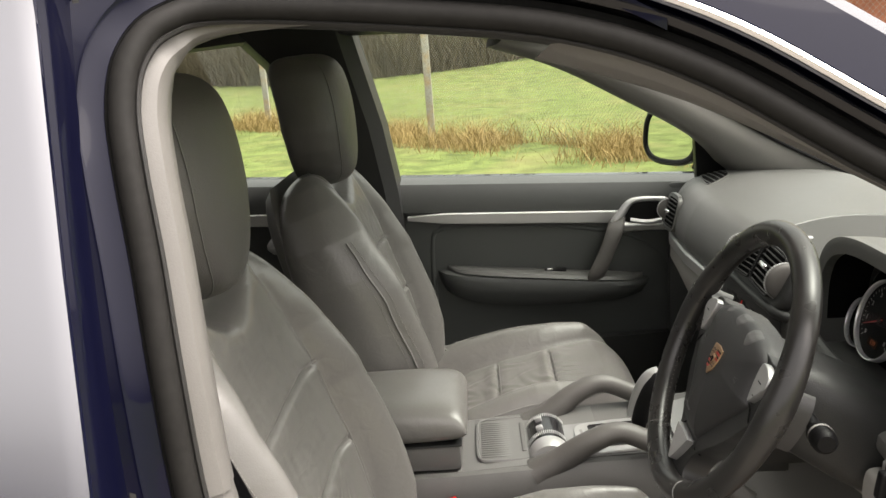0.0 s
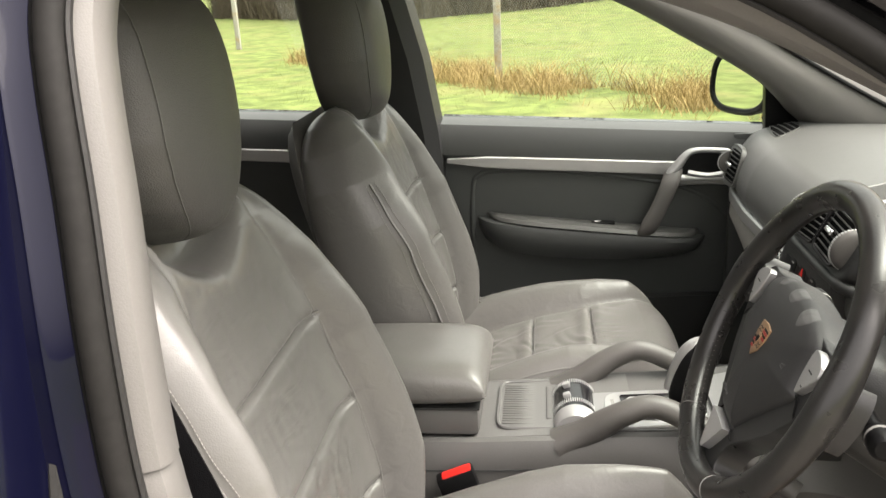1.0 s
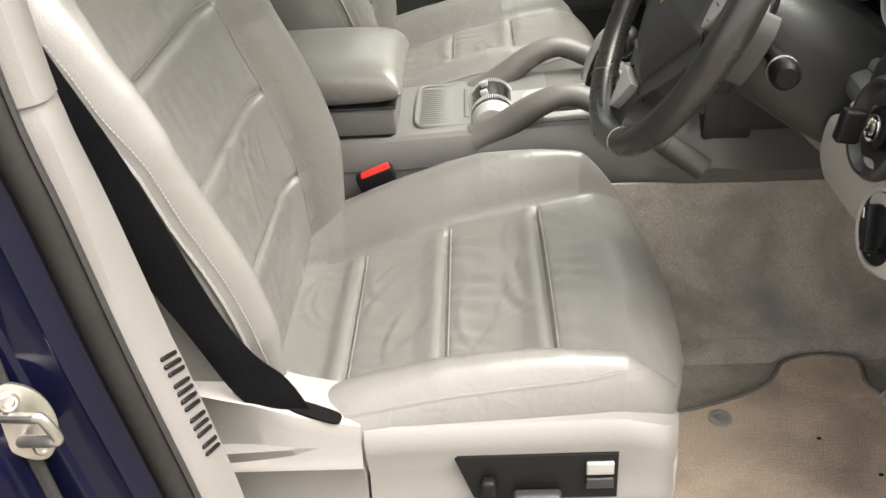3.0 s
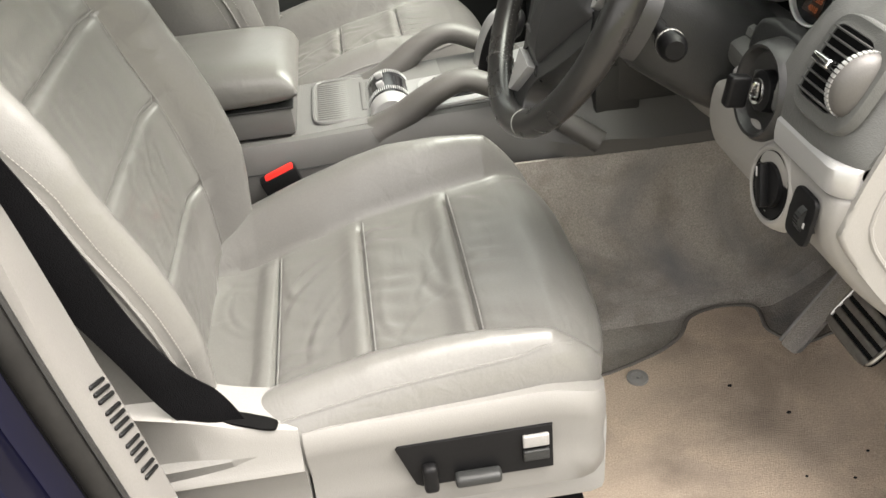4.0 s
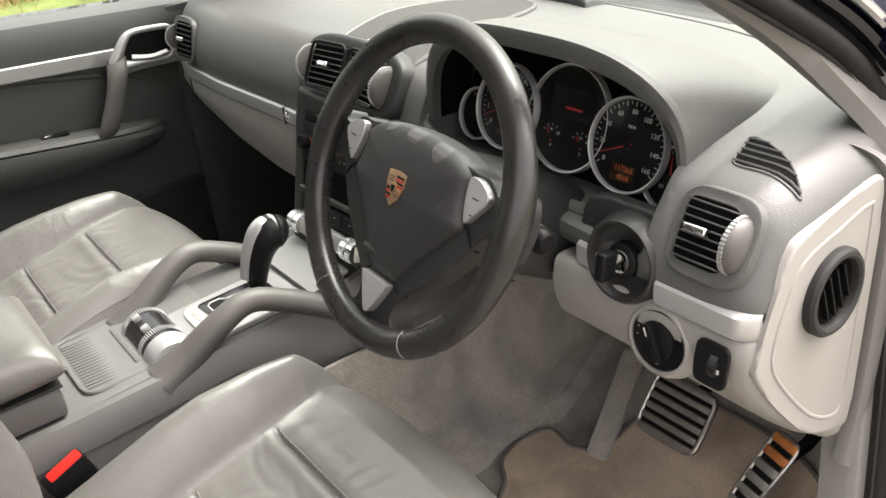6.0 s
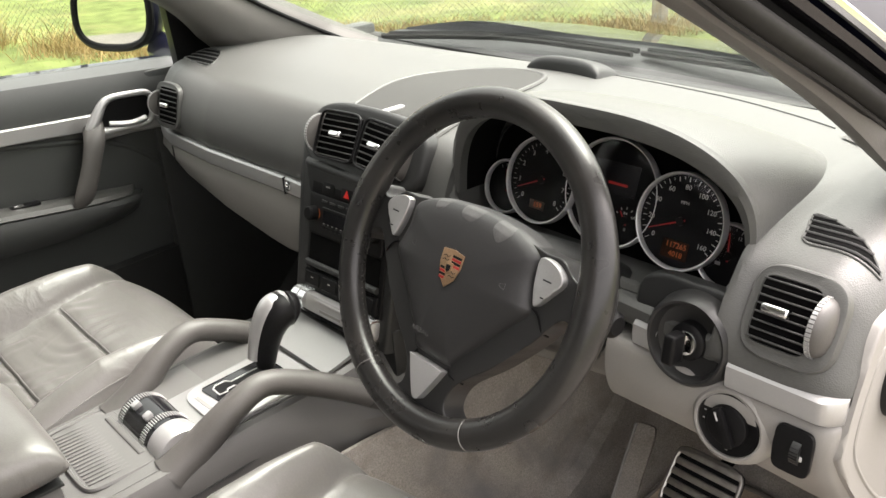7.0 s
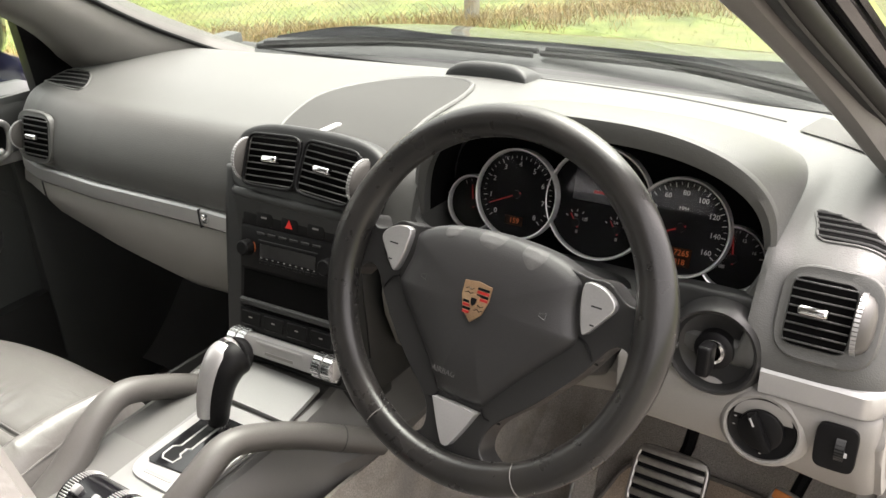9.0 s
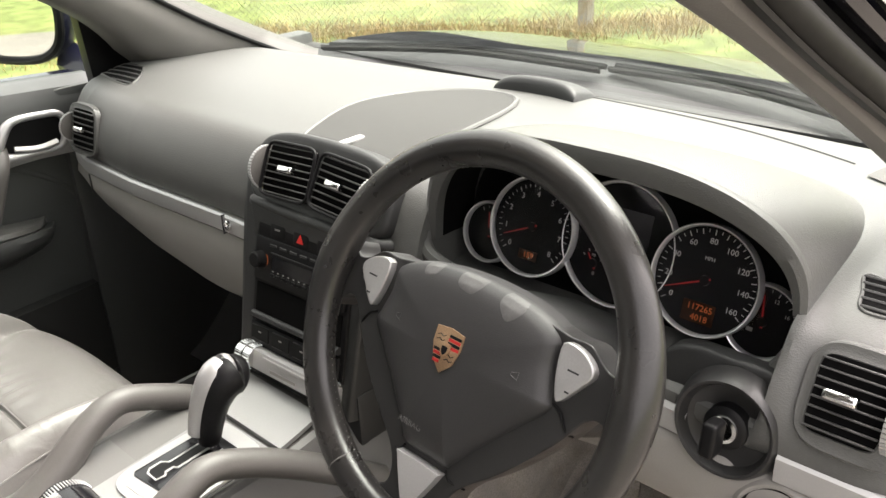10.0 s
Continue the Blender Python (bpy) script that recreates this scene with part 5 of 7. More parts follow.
# ---- dashboard ----
dash = thing("dashboard", "grey grained dashboard with silver strip and air vents", "dashboard", (0.3, 0, 0.85))
def strip_x(y):
    return lerp(y, [-0.72, -0.6, -0.4, -0.2, 0.0, 0.2, 0.45, 0.62, 0.72], [0.150, 0.150, 0.165, 0.175, 0.178, 0.180, 0.172, 0.180, 0.205])
def pad_profile(y):
    sx = strip_x(y)
    mid = gauss(y, -0.01, 0.13)
    k = min(1.0, max(0.0, ((0.197 if y < -0.397 else 0.214) - abs(y + 0.397)) / 0.006))
    k = k * k * (3 - 2 * k)
    front = [(sx + 0.02, 1.046), (sx + 0.0, 1.056), (sx - 0.005, 1.085), (sx + 0.003, 1.118), (sx + 0.018, 1.147 + 0.010 * mid), (sx + 0.037, 1.166 + 0.012 * mid), (sx + 0.066, 1.1755 + 0.008 * mid)]
    c = min(1.0, max(0.0, (-0.585 - y) / 0.03))
    corner = [(sx + 0.02, 1.050), (sx - 0.003, 1.056), (sx - 0.004, 1.075), (sx + 0.008, 1.103), (sx + 0.025, 1.132), (sx + 0.044, 1.153), (sx + 0.085, 1.167)]
    front = [(p[0] + (q[0] - p[0]) * c, p[1] + (q[1] - p[1]) * c) for p, q in zip(front, corner)]
    deep = [(sx + 0.02, 1.046), (sx + 0.002, 1.052), (sx - 0.002, 1.068), (sx + 0.012, 1.080), (0.262, 1.084), (0.272, 1.13), (0.278, 1.178)]
    front = [(p[0] + (q[0] - p[0]) * k, p[1] + (q[1] - p[1]) * k) for p, q in zip(front, deep)]
    return front + [(sx + 0.15, 1.188 + 0.004 * mid - 0.012 * c), (0.45, 1.188), (dash_back(y) - 0.125, 1.182), (dash_back(y) - 0.075, 1.169), (dash_back(y) - 0.025, 1.149), (dash_back(y), 1.134)]
ys = [-0.720 + 1.448 * k / 240 for k in range(241)]


def end_round(y):
    f = min(1.0, max(0.0, (abs(y) - 0.670) / 0.053))
    return 1 - math.sqrt(1 - f * f)


def pad_sections(ylist):
    secs = []
    for y in ylist:
        line = smooth_path([(x, y, z) for x, z in pad_profile(y)], 4)
        e = max(0.0, (abs(y) - 0.66) / 0.06)
        f = end_round(y)
        secs.append([Vector((p.x + (0.006 * e * e + 0.016 * f) * (p.x < 0.3), p.y, p.z - (0.006 * e * e + 0.045 * f) * min(1.0, max(0.0, (p.z - 1.05) / 0.1)))) for p in line] + [Vector((dash_back(y), y, 1.05)), Vector((strip_x(y) + 0.06, y, 1.03))])
    return secs
pad_bm = rings(bmesh.new(), pad_sections(ys))
PAD_TREE = BVHTree.FromBMesh(pad_bm)
part("dash_pad", pad_bm, PAD, dash, "grey grained dashboard pad")


def pad_z(x, y):
    """The pad's top at a place."""
    hit = PAD_TREE.ray_cast(Vector((x, y, 1.5)), Vector((0, 0, -1)))[0]
    return hit.z if hit else 1.15
# silver strip, passenger's side and driver's corner
def strip(y0, y1, name="silver_strip", dz=0.0):
    secs = []
    for k in range(31):
        y = y0 + (y1 - y0) * k / 30
        x = strip_x(y) + 0.016 * max(0.0, (abs(y) - 0.700) / 0.020) ** 2
        secs.append([Vector((x + a, y, 1.040 + dz + b)) for a, b in ((0.01, -0.014), (-0.005, -0.0135), (-0.0085, -0.0105), (-0.0095, 0.0), (-0.0085, 0.0115), (-0.005, 0.0145), (0.01, 0.015))])
    return part(name, rings(bmesh.new(), secs), SILVER, dash, "satin silver dashboard strip")
strip(0.115, 0.712)
strip(-0.720, -0.612, dz=0.010)
strip(-0.530, -0.500, dz=0.010)
# glove box and lower panels
def lower(y0, y1, name, label, bottom, deep, n=30, material=DASH_LIGHT):
    secs = []
    for k in range(n + 1):
        y = y0 + (y1 - y0) * k / n
        x = strip_x(y)
        b = bottom(y)
        pts = [(x + 0.01, 1.027), (x - 0.004, 1.024), (x - 0.008, 1.005), (x - 0.006, (1.02 + b) / 2 + 0.02), (x + 0.012, b + 0.03), (x + 0.035, b + 0.006), (x + 0.07, b), (x + deep, b + 0.01), (x + deep, 1.02)]
        secs.append([Vector((px, y, pz)) for px, pz in pts])
    return part(name, rings(bmesh.new(), secs), material, dash, label)
glove = lower(0.112, 0.715, "glove_box", "pale grey glove box lid", lambda y: lerp(y, [0.1, 0.3, 0.6, 0.72], [0.885, 0.880, 0.93, 0.95]), 0.2)
part("glove_box_seam", tube(bmesh.new(), [(strip_x(0.615) - 0.008, 0.615, 1.027), (strip_x(0.615) - 0.009, 0.613, 1.0), (strip_x(0.61) - 0.006, 0.611, 0.985)], 0.0014, 5), PLASTIC_DARK, glove)
part("glove_box_lock", lathe(bmesh.new(), [(0.0075, 0.0), (0.0075, 0.003), (0.006, 0.004), (0.003, 0.0035), (0.003, 0.002), (0.0001, 0.002)], axes((strip_x(0.19) - 0.010, 0.19, 1.043), (-1, 0, 0)), 16), CHROME, dash)
part("strip_break", box(bmesh.new(), (strip_x(0.205) - 0.004, 0.205, 1.040), (0.014, 0.0015, 0.029), 0.0), PLASTIC_DARK, dash)
def knee_section(y):
    """Blends from the column's side to the outline of the end cover."""
    k = min(1.0, max(0.0, (-0.52 - y) / 0.16))
    k = k * k * (3 - 2 * k)
    x = 0.150
    a = [(x + 0.01, 1.038), (x - 0.004, 1.034), (x - 0.008, 1.010), (x - 0.005, 0.985), (x + 0.008, 0.958), (x + 0.035, 0.946), (x + 0.08, 0.940), (x + 0.15, 0.945), (x + 0.2, 1.02)]
    b = [(x + 0.01, 1.038), (x - 0.004, 1.034), (x - 0.008, 1.010), (x + 0.004, 0.975), (x + 0.040, 0.928), (x + 0.090, 0.880), (x + 0.140, 0.842), (x + 0.195, 0.826), (x + 0.2, 1.02)]
    f = max(0.0, (-0.698 - y) / 0.023)
    f = 1 - math.sqrt(max(0.0, 1 - min(1.0, f) ** 2))
    return [(p[0] + (q[0] - p[0]) * k + 0.014 * f * (n < 7), p[1] + (q[1] - p[1]) * k + 0.010 * f * (2 < n < 8)) for n, (p, q) in enumerate(zip(a, b))]
secs = []
for k in range(61):
    y = -0.721 + 0.251 * k / 60
    line = smooth_path([(px, y, pz) for px, pz in knee_section(y)], 4)
    secs.append(line)
part("knee_panel", rings(bmesh.new(), secs), DASH_LIGHT, dash, "pale grey panel under the steering wheel")
lower(-0.470, -0.135, "column_panel", "grey panel behind the steering column", lambda y: lerp(y, [-0.47, -0.30, -0.13], [0.945, 0.91, 0.89]), 0.2, material=PLASTIC_LIGHT)

# dash end panel towards the driver's door, with its round vent
em = Matrix(((1, 0, 0, 0), (0, 0, -1, -0.7045), (0, 1, 0, 0), (0, 0, 0, 1)))
end_line = smooth_path([(p, q, 0) for p, q in ((0.152, 1.015), (0.163, 1.055), (0.177, 1.090), (0.192, 1.115), (0.210, 1.127), (0.267, 1.137), (0.322, 1.145), (0.337, 1.140), (0.345, 1.110), (0.347, 1.0), (0.348, 0.90), (0.347, 0.848), (0.334, 0.837), (0.281, 0.857), (0.249, 0.881), (0.195, 0.94), (0.155, 0.995))], 4, True)
endp = part("dash_end_panel", slab(bmesh.new(), [(p.x, p.y) for p in end_line], 0.020, em, 0.004, 3), DASH_LIGHT, dash, "pale grey dashboard end cover")
inner = smooth_path([(p, q, 0) for p, q in ((0.176, 1.012), (0.192, 1.070), (0.214, 1.100), (0.268, 1.112), (0.316, 1.120), (0.325, 1.10), (0.327, 0.95), (0.325, 0.885), (0.310, 0.868), (0.262, 0.895), (0.200, 0.965))], 4, True)
part("end_panel_ridge", tube(bmesh.new(), [em @ Vector((p.x, p.y, 0.0185)) for p in inner], 0.0030, 8, loop=True), DASH_LIGHT, endp)
rv = axes((0.264, -0.722, 1.047), (0, -1, 0.03))
ventring = part("round_vent", lathe(bmesh.new(), [(0.046, -0.001), (0.046, 0.010), (0.043, 0.0135), (0.039, 0.014), (0.036, 0.012), (0.0350, 0.008), (0.0348, 0.0035), (0.036, 0.003)], rv, 48), RUBBER, endp, "charcoal round side vent")
part("vent_bowl", lathe(bmesh.new(), [(0.0355, 0.0042), (0.030, 0.0040), (0.0001, 0.0040)], rv, 32), VOID, ventring)
for k in range(4):
    part("vent_fin", box(bmesh.new(), (-0.018 + 0.012 * k, 0, 0.0075), (0.0018, 0.058 - 0.010 * abs(k - 1.5), 0.006), 0.0005, rv @ Matrix.Rotation(radians(20), 4, "Z"), 1), BLACK, ventring)
part("end_panel_cap", lathe(bmesh.new(), [(0.0125, 0.0), (0.012, 0.0012), (0.0001, 0.0012)], axes((0.212, -0.722, 0.998), (0, -1, 0)), 20), PLASTIC_LIGHT, endp)

# light switch and dimmer
kx = 0.1435
lm = axes((kx, -0.620, 0.998), (-1, 0, 0.12))
lring = part("light_switch", lathe(bmesh.new(), [(0.0325, -0.004), (0.0330, 0.002), (0.0315, 0.004), (0.0295, 0.0025), (0.0001, 0.0025)], lm, 40), BLACK, dash, "black rotary light switch")
part("switch_surround", lathe(bmesh.new(), [(0.0325, 0.001), (0.0335, 0.0045), (0.0355, 0.0052), (0.0385, 0.0035), (0.042, -0.002), (0.045, -0.010)], lm, 48), DASH_LIGHT, lring)
part("switch_dial", lathe(bmesh.new(), [(0.0215, 0.002), (0.021, 0.007), (0.0195, 0.008), (0.0001, 0.008)], lm, 32), BLACK, lring)
part("switch_blade", box(bmesh.new(), (0, 0, 0.011), (0.010, 0.041, 0.010), 0.003, lm @ Matrix.Rotation(radians(28), 4, "Z")), BLACK, lring)
part("switch_mark", box(bmesh.new(), (-0.001, 0.013, 0.0162), (0.0018, 0.009, 0.0006), 0.0, lm @ Matrix.Rotation(radians(28), 4, "Z")), INK, lring)
for k, (px, py) in enumerate(((-0.0255, 0.006), (-0.0260, -0.003), (-0.018, 0.020), (0.002, -0.0265))):
    part("switch_symbol", box(bmesh.new(), (-px * -1, py, 0.003), (0.0024, 0.0016, 0.0005), 0.0004, lm, 1), PLASTIC_MID, lring)
fm = axes((0.138, -0.687, 1.006), (-1, 0, 0.12))
dim = part("dimmer_switch", slab(bmesh.new(), squircle(0.0185, 0.0235, 5), 0.004, fm, 0.0015), BLACK, dash, "black dimmer wheel switch")
part("dimmer_wheel", lathe(bmesh.new(), [(0.0001, -0.004), (0.014, -0.004), (0.014, 0.004), (0.0001, 0.004)], fm @ Matrix.Translation((0.004, 0, -0.004)) @ Matrix.Rotation(radians(90), 4, "Y"), 24), PLASTIC_DARK, dim)
part("dimmer_symbol", box(bmesh.new(), (-0.008 * (1 if (fm.to_3x3() @ Vector((1, 0, 0))).y > 0 else -1), -0.004, 0.0042), (0.005, 0.005, 0.0006), 0.001, fm, 1), INK, dim)
for k in range(7):
    part("wheel_rib", box(bmesh.new(), (0.004, -0.009 + 0.003 * k, 0.0095 - 0.00045 * (k - 3) ** 2), (0.008, 0.0012, 0.0015), 0, fm), BLACK, dim)

# air vents
def vent(origin, normal, w, h, name, slats=8, wheel_side=0, roll=0.0, surround=0.0, dome=0.5, rad=0.026, thick=0.0055, label="charcoal air vent with silver tab"):
    m = axes(origin, normal) @ Matrix.Rotation(radians(roll), 4, "Z")
    out = squircle(w, h, 7, 48)
    if surround:
        off = wheel_side * surround * 0.55
        ring = lambda k, z: [m @ Vector((x + (X + off - x) * k, y + (Y - y) * k, z)) for (x, y), (X, Y) in zip(out, squircle(w + surround * 1.3, h + surround, 3.6, 48))]
        v = part(name, rings(bmesh.new(), [ring(1.05, -0.012), ring(1.0, -0.006), ring(0.96, -0.0035), ring(0.85, -0.0025), ring(0.40, -0.0030), ring(0.20, -0.0022), ring(0.06, -0.0018), ring(0.0, -0.003), ring(0.0, -0.008)], True, False), PAD, dash, label)
    else:
        v = part(name, tube(bmesh.new(), [m @ Vector((x, y, 0.002)) for x, y in out], 0.0022, 8, loop=True), BLACK, dash, label)
    part("vent_back", slab(bmesh.new(), out, 0.002, m @ Matrix.Translation((0, 0, -0.005))), VOID, v)
    for k in range(slats):
        yy = -h + 2 * h * (k + 0.5) / slats
        part("slat", box(bmesh.new(), (0, yy, 0.0), (2 * w * 0.98, 2 * h / slats * 0.20, 0.0035), 0.0004, m @ Matrix.Translation((0, yy, 0.0)) @ Matrix.Rotation(radians(2), 4, "X") @ Matrix.Translation((0, -yy, 0)), 1), SLAT, v)
    tab = part("vent_tab", box(bmesh.new(), (-wheel_side * 0.004, 0.002, 0.008), (0.026, 0.0085, 0.010), 0.003, m, 3), CHROME, v, "bright silver vent tab")
    if wheel_side:
        wm_ = m @ Matrix.Translation((wheel_side * (w + 0.003 + thick), 0, 0.010 - rad * 0.62)) @ Matrix.Rotation(radians(90), 4, "Y")
        wh = part("vent_wheel", lathe(bmesh.new(), [(0.0001, -thick * wheel_side), (rad * 0.93, -thick * wheel_side), (rad, -thick * 0.8 * wheel_side), (rad, -thick * 0.1 * wheel_side), (rad * 0.93, thick * 0.9 * dome * wheel_side), (rad * 0.75, thick * 1.7 * dome * wheel_side), (rad * 0.4, thick * 2.2 * dome * wheel_side), (0.0001, thick * 2.3 * dome * wheel_side)], wm_, 56), HANDLE, v, "grey vent wheel with a ribbed silver edge")
        rib = bmesh.new()
        n = 44
        for k in range(n):
            box(rib, (rad + 0.0002, 0, -thick * 0.45 * wheel_side), (0.0018, rad * 2 * math.pi / n * 0.7, thick * 0.9), 0.0, wm_ @ Matrix.Rotation(2 * math.pi * k / n, 4, "Z"))
        part("wheel_ribs", rib, SILVER, wh)
    return m

VN = (-1, 0, 0.50)
vent((0.1605, -0.652, 1.1235), VN, 0.0275, 0.0315, "driver_vent", 8, 1, 0, 0.013, 1.0, rad=0.028, thick=0.0050)
part("vent_housing", slab(bmesh.new(), [(x, y * (1.0 if y < 0 else 1.0 + 0.12 * (1 - (x / 0.13) ** 2))) for x, y in squircle(0.1300, 0.051, 4, 56)], 0.034, axes((0.1745, -0.014, 1.150), VN) @ Matrix.Translation((0, 0, -0.0348)), 0.010, 4), PLASTIC_DARK, dash, "charcoal grained centre vent housing")
part("housing_chin", tube(bmesh.new(), smooth_path([(0.180, 0.112, 1.100), (0.166, 0.104, 1.105), (0.160, 0.085, 1.107), (0.159, -0.014, 1.106), (0.160, -0.113, 1.107), (0.166, -0.132, 1.105), (0.180, -0.140, 1.100)], 6), 0.009, 12), PLASTIC_DARK, dash)
vent((0.1715, 0.035, 1.156), VN, 0.0460, 0.0345, "centre_vent", 8, -1, 3, 0.0, 0.15, rad=0.028, thick=0.0045)
vent((0.1715, -0.063, 1.156), VN, 0.0460, 0.0345, "centre_vent", 8, 1, -3, rad=0.029, thick=0.0045)
vent((0.1690, 0.596, 1.110), (-1, -0.04, 0.24), 0.034, 0.034, "passenger_vent", 7, -1, 0, 0.010, 0.2, rad=0.024, thick=0.0032)
# demister vents on top
def tri_vent(pts, name, n=5):
    o = [(p.x, p.y) for p in smooth_path([(x, y, 0) for x, y in pts], 6, True)]
    cx, cy = sum(p[0] for p in o) / len(o), sum(p[1] for p in o) / len(o)
    v = part(name, tube(bmesh.new(), [Vector((x, y, top_z(x, y) + 0.0004)) for x, y in o], 0.0016, 8, loop=True), PAD, dash, "slatted demister vent")
    bm = bmesh.new()
    grid(bm, lambda a, b: (lambda q: Vector((cx + (q[0] - cx) * a, cy + (q[1] - cy) * a, top_z(cx + (q[0] - cx) * a, cy + (q[1] - cy) * a) + 0.0012)))(o[int(round(b * len(o))) % len(o)]), 4, len(o))
    bmesh.ops.remove_doubles(bm, verts=bm.verts[:], dist=0.0001)
    part("vent_back", bm, VOID, v)
    xs = [p[0] for p in o]
    for k in range(n):
        x = min(xs) + (max(xs) - min(xs)) * (k + 0.5) / n
        cut = []
        for (x1, y1), (x2, y2) in zip(o, o[1:] + o[:1]):
            if (x1 - x) * (x2 - x) < 0:
                cut.append(y1 + (y2 - y1) * (x - x1) / (x2 - x1))
        if len(cut) > 1:
            ya, yb = min(cut), max(cut)
            part("slat", tube(bmesh.new(), [Vector((x, ya + (yb - ya) * q / 6, top_z(x, ya + (yb - ya) * q / 6) + 0.0014)) for q in range(7)], 0.0016, 6), SLAT, v)
top_z = pad_z
tri_vent([(0.229, -0.632), (0.251, -0.624), (0.277, -0.618), (0.272, -0.643), (0.255, -0.673), (0.231, -0.703), (0.2275, -0.694), (0.2285, -0.662)], "demister_vent")
tri_vent([(0.245, 0.555), (0.30, 0.598), (0.312, 0.66), (0.285, 0.695), (0.262, 0.68)], "demister_vent")

# oval lid on the dash top with its catch, sensor housing, speaker grilles
LID = [(0.214, 0.058), (0.290, 0.089), (0.370, 0.097), (0.445, 0.072), (0.494, 0.028), (0.510, -0.028), (0.492, -0.070), (0.415, -0.098), (0.315, -0.112), (0.216, -0.124), (0.210, -0.070), (0.209, -0.005)]
def lid_line(k):
    return [(0.354 + (p.x - 0.354) * k, -0.012 + (p.y + 0.012) * k) for p in smooth_path([(x, y, 0) for x, y in LID], 4, True)]
def drape(bm, base):
    """Lays a flat mesh on the pad."""
    for v in bm.verts:
        v.co.z += pad_z(v.co.x, v.co.y) - base
    return bm
part("storage_lid_rim", tube(bmesh.new(), [Vector((x, y, pad_z(x, y) + 0.001)) for x, y in lid_line(1.03)], 0.004, 8, loop=True), PAD, dash)
tmp = bmesh.new()
grid(tmp, lambda u, v: Vector((*((lambda q: (0.354 + (q[0] - 0.354) * u, -0.012 + (q[1] + 0.012) * u))(lid_line(1.0)[int(round(v * 48)) % 48])), 0.0)), 8, 48)
bmesh.ops.remove_doubles(tmp, verts=tmp.verts[:], dist=0.0002)
lid = part("storage_lid", drape(tmp, -0.0032), FABRIC, dash, "dark cloth-covered oval lid on the dash")
part("lid_catch", box(bmesh.new(), (0.238, -0.012, pad_z(0.238, -0.012) + 0.005), (0.040, 0.011, 0.006), 0.003), SILVER, lid)
part("sensor_housing", pillow(bmesh.new(), lambda a, b, h: Vector((0.582 + 0.030 * a - 0.012 * b * b, -0.062 + 0.076 * b, pad_z(0.58, -0.06) - 0.004 + h)), lambda a, b: 0.032 * (0.45 + 0.28 * (1 - a)), lambda a, b: 0.02, 16, 20, 4, 4), PLASTIC_DARK, dash, "dark sensor housing at the windscreen base")
part("speaker_grille", drape(grid(bmesh.new(), lambda u, v: Vector((0.472, -0.549, 0)).lerp(Vector((0.549, -0.559, 0)), u).lerp(Vector((0.413, -0.655, 0)).lerp(Vector((0.494, -0.642, 0)), u), v), 8, 8), -0.0020), GRILLE, dash, "dark cloth speaker cover")
joint = smooth_path([(0.592, -0.085, 0), (0.590, -0.15, 0), (0.571, -0.33, 0), (0.538, -0.45, 0), (0.508, -0.525, 0)], 8)
part("pad_joint", tube(bmesh.new(), [Vector((p.x, p.y, pad_z(p.x, p.y) + 0.0002)) for p in joint], 0.0012, 5), PLASTIC_DARK, dash)

# instrument hood
HC = -0.397
def arch(s, inset=0.0):
    """The hood's rim, s from 0 at the outboard foot over the top to 1; returns y and z."""
    a = math.pi * s
    c, si = math.cos(a), math.sin(a)
    w, h = (0.203 if c > 0 else 0.220) - inset, 0.130 - inset
    foot = 0.022 * (1 if s < 0.5 else -1) * (1 - abs(si)) ** 2
    return HC - w * math.copysign(abs(c) ** 0.72, c), 1.137 + h * abs(si) ** 0.72 + foot
def hood(u, v):
    y, z = arch(u)
    w = abs(2 * u - 1)
    x = 0.190 + 0.012 * w + v * (0.27 - 0.15 * w ** 3)
    low = 1.174 - 0.004 * w
    zz = z - (z - low) * v ** 1.7 if z > low else z + (low - z) * min(1.0, 2 * v)
    return Vector((x, HC + (y - HC) * (1 + 0.004 * v), zz))
secs = []
for k in range(65):
    skin = [hood(k / 64, q / 20) for q in range(21)]
    secs.append(skin + [Vector((p.x, HC + (p.y - HC) * 0.972, p.z - 0.0045)) for p in skin[::-1]])
hood_ob = part("instrument_hood", rings(bmesh.new(), secs), PAD, dash, "grained hood over the instruments")
secs = []
for k in range(65):
    p = hood(k / 64, 0.0)
    y2, z2 = arch(k / 64, 0.011 + 0.011 * math.sin(math.pi * k / 64) ** 0.7)
    secs.append([p + Vector((0.006, 0, 0)), p + Vector((-0.003, 0, 0)), Vector((p.x - 0.006, p.y * 0.6 + y2 * 0.4, p.z * 0.6 + z2 * 0.4)), Vector((p.x - 0.003, y2, z2)), Vector((p.x + 0.010, y2, z2)), Vector((p.x + 0.012, p.y, p.z - 0.004))])
part("hood_rim", rings(bmesh.new(), secs), PAD, hood_ob)
secs = []
for k in range(65):
    y2, z2 = arch(k / 64, 0.010 + 0.010 * math.sin(math.pi * k / 64) ** 0.7)
    x = hood(k / 64, 0.0).x + 0.008
    y3, z3 = arch(k / 64, 0.012)
    w = abs(k / 32 - 1)
    z3 = min(z3, hood(k / 64, (0.262 - 0.190 - 0.012 * w) / (0.27 - 0.15 * w ** 3)).z - 0.010)
    secs.append([Vector((x, y2, z2)), Vector((0.266, y3, z3)), Vector((0.266, y3 + 0.001, z3 + 0.003)), Vector((x, y2 + 0.001, z2 + 0.003))])
part("hood_lining", rings(bmesh.new(), secs), VOID, hood_ob)
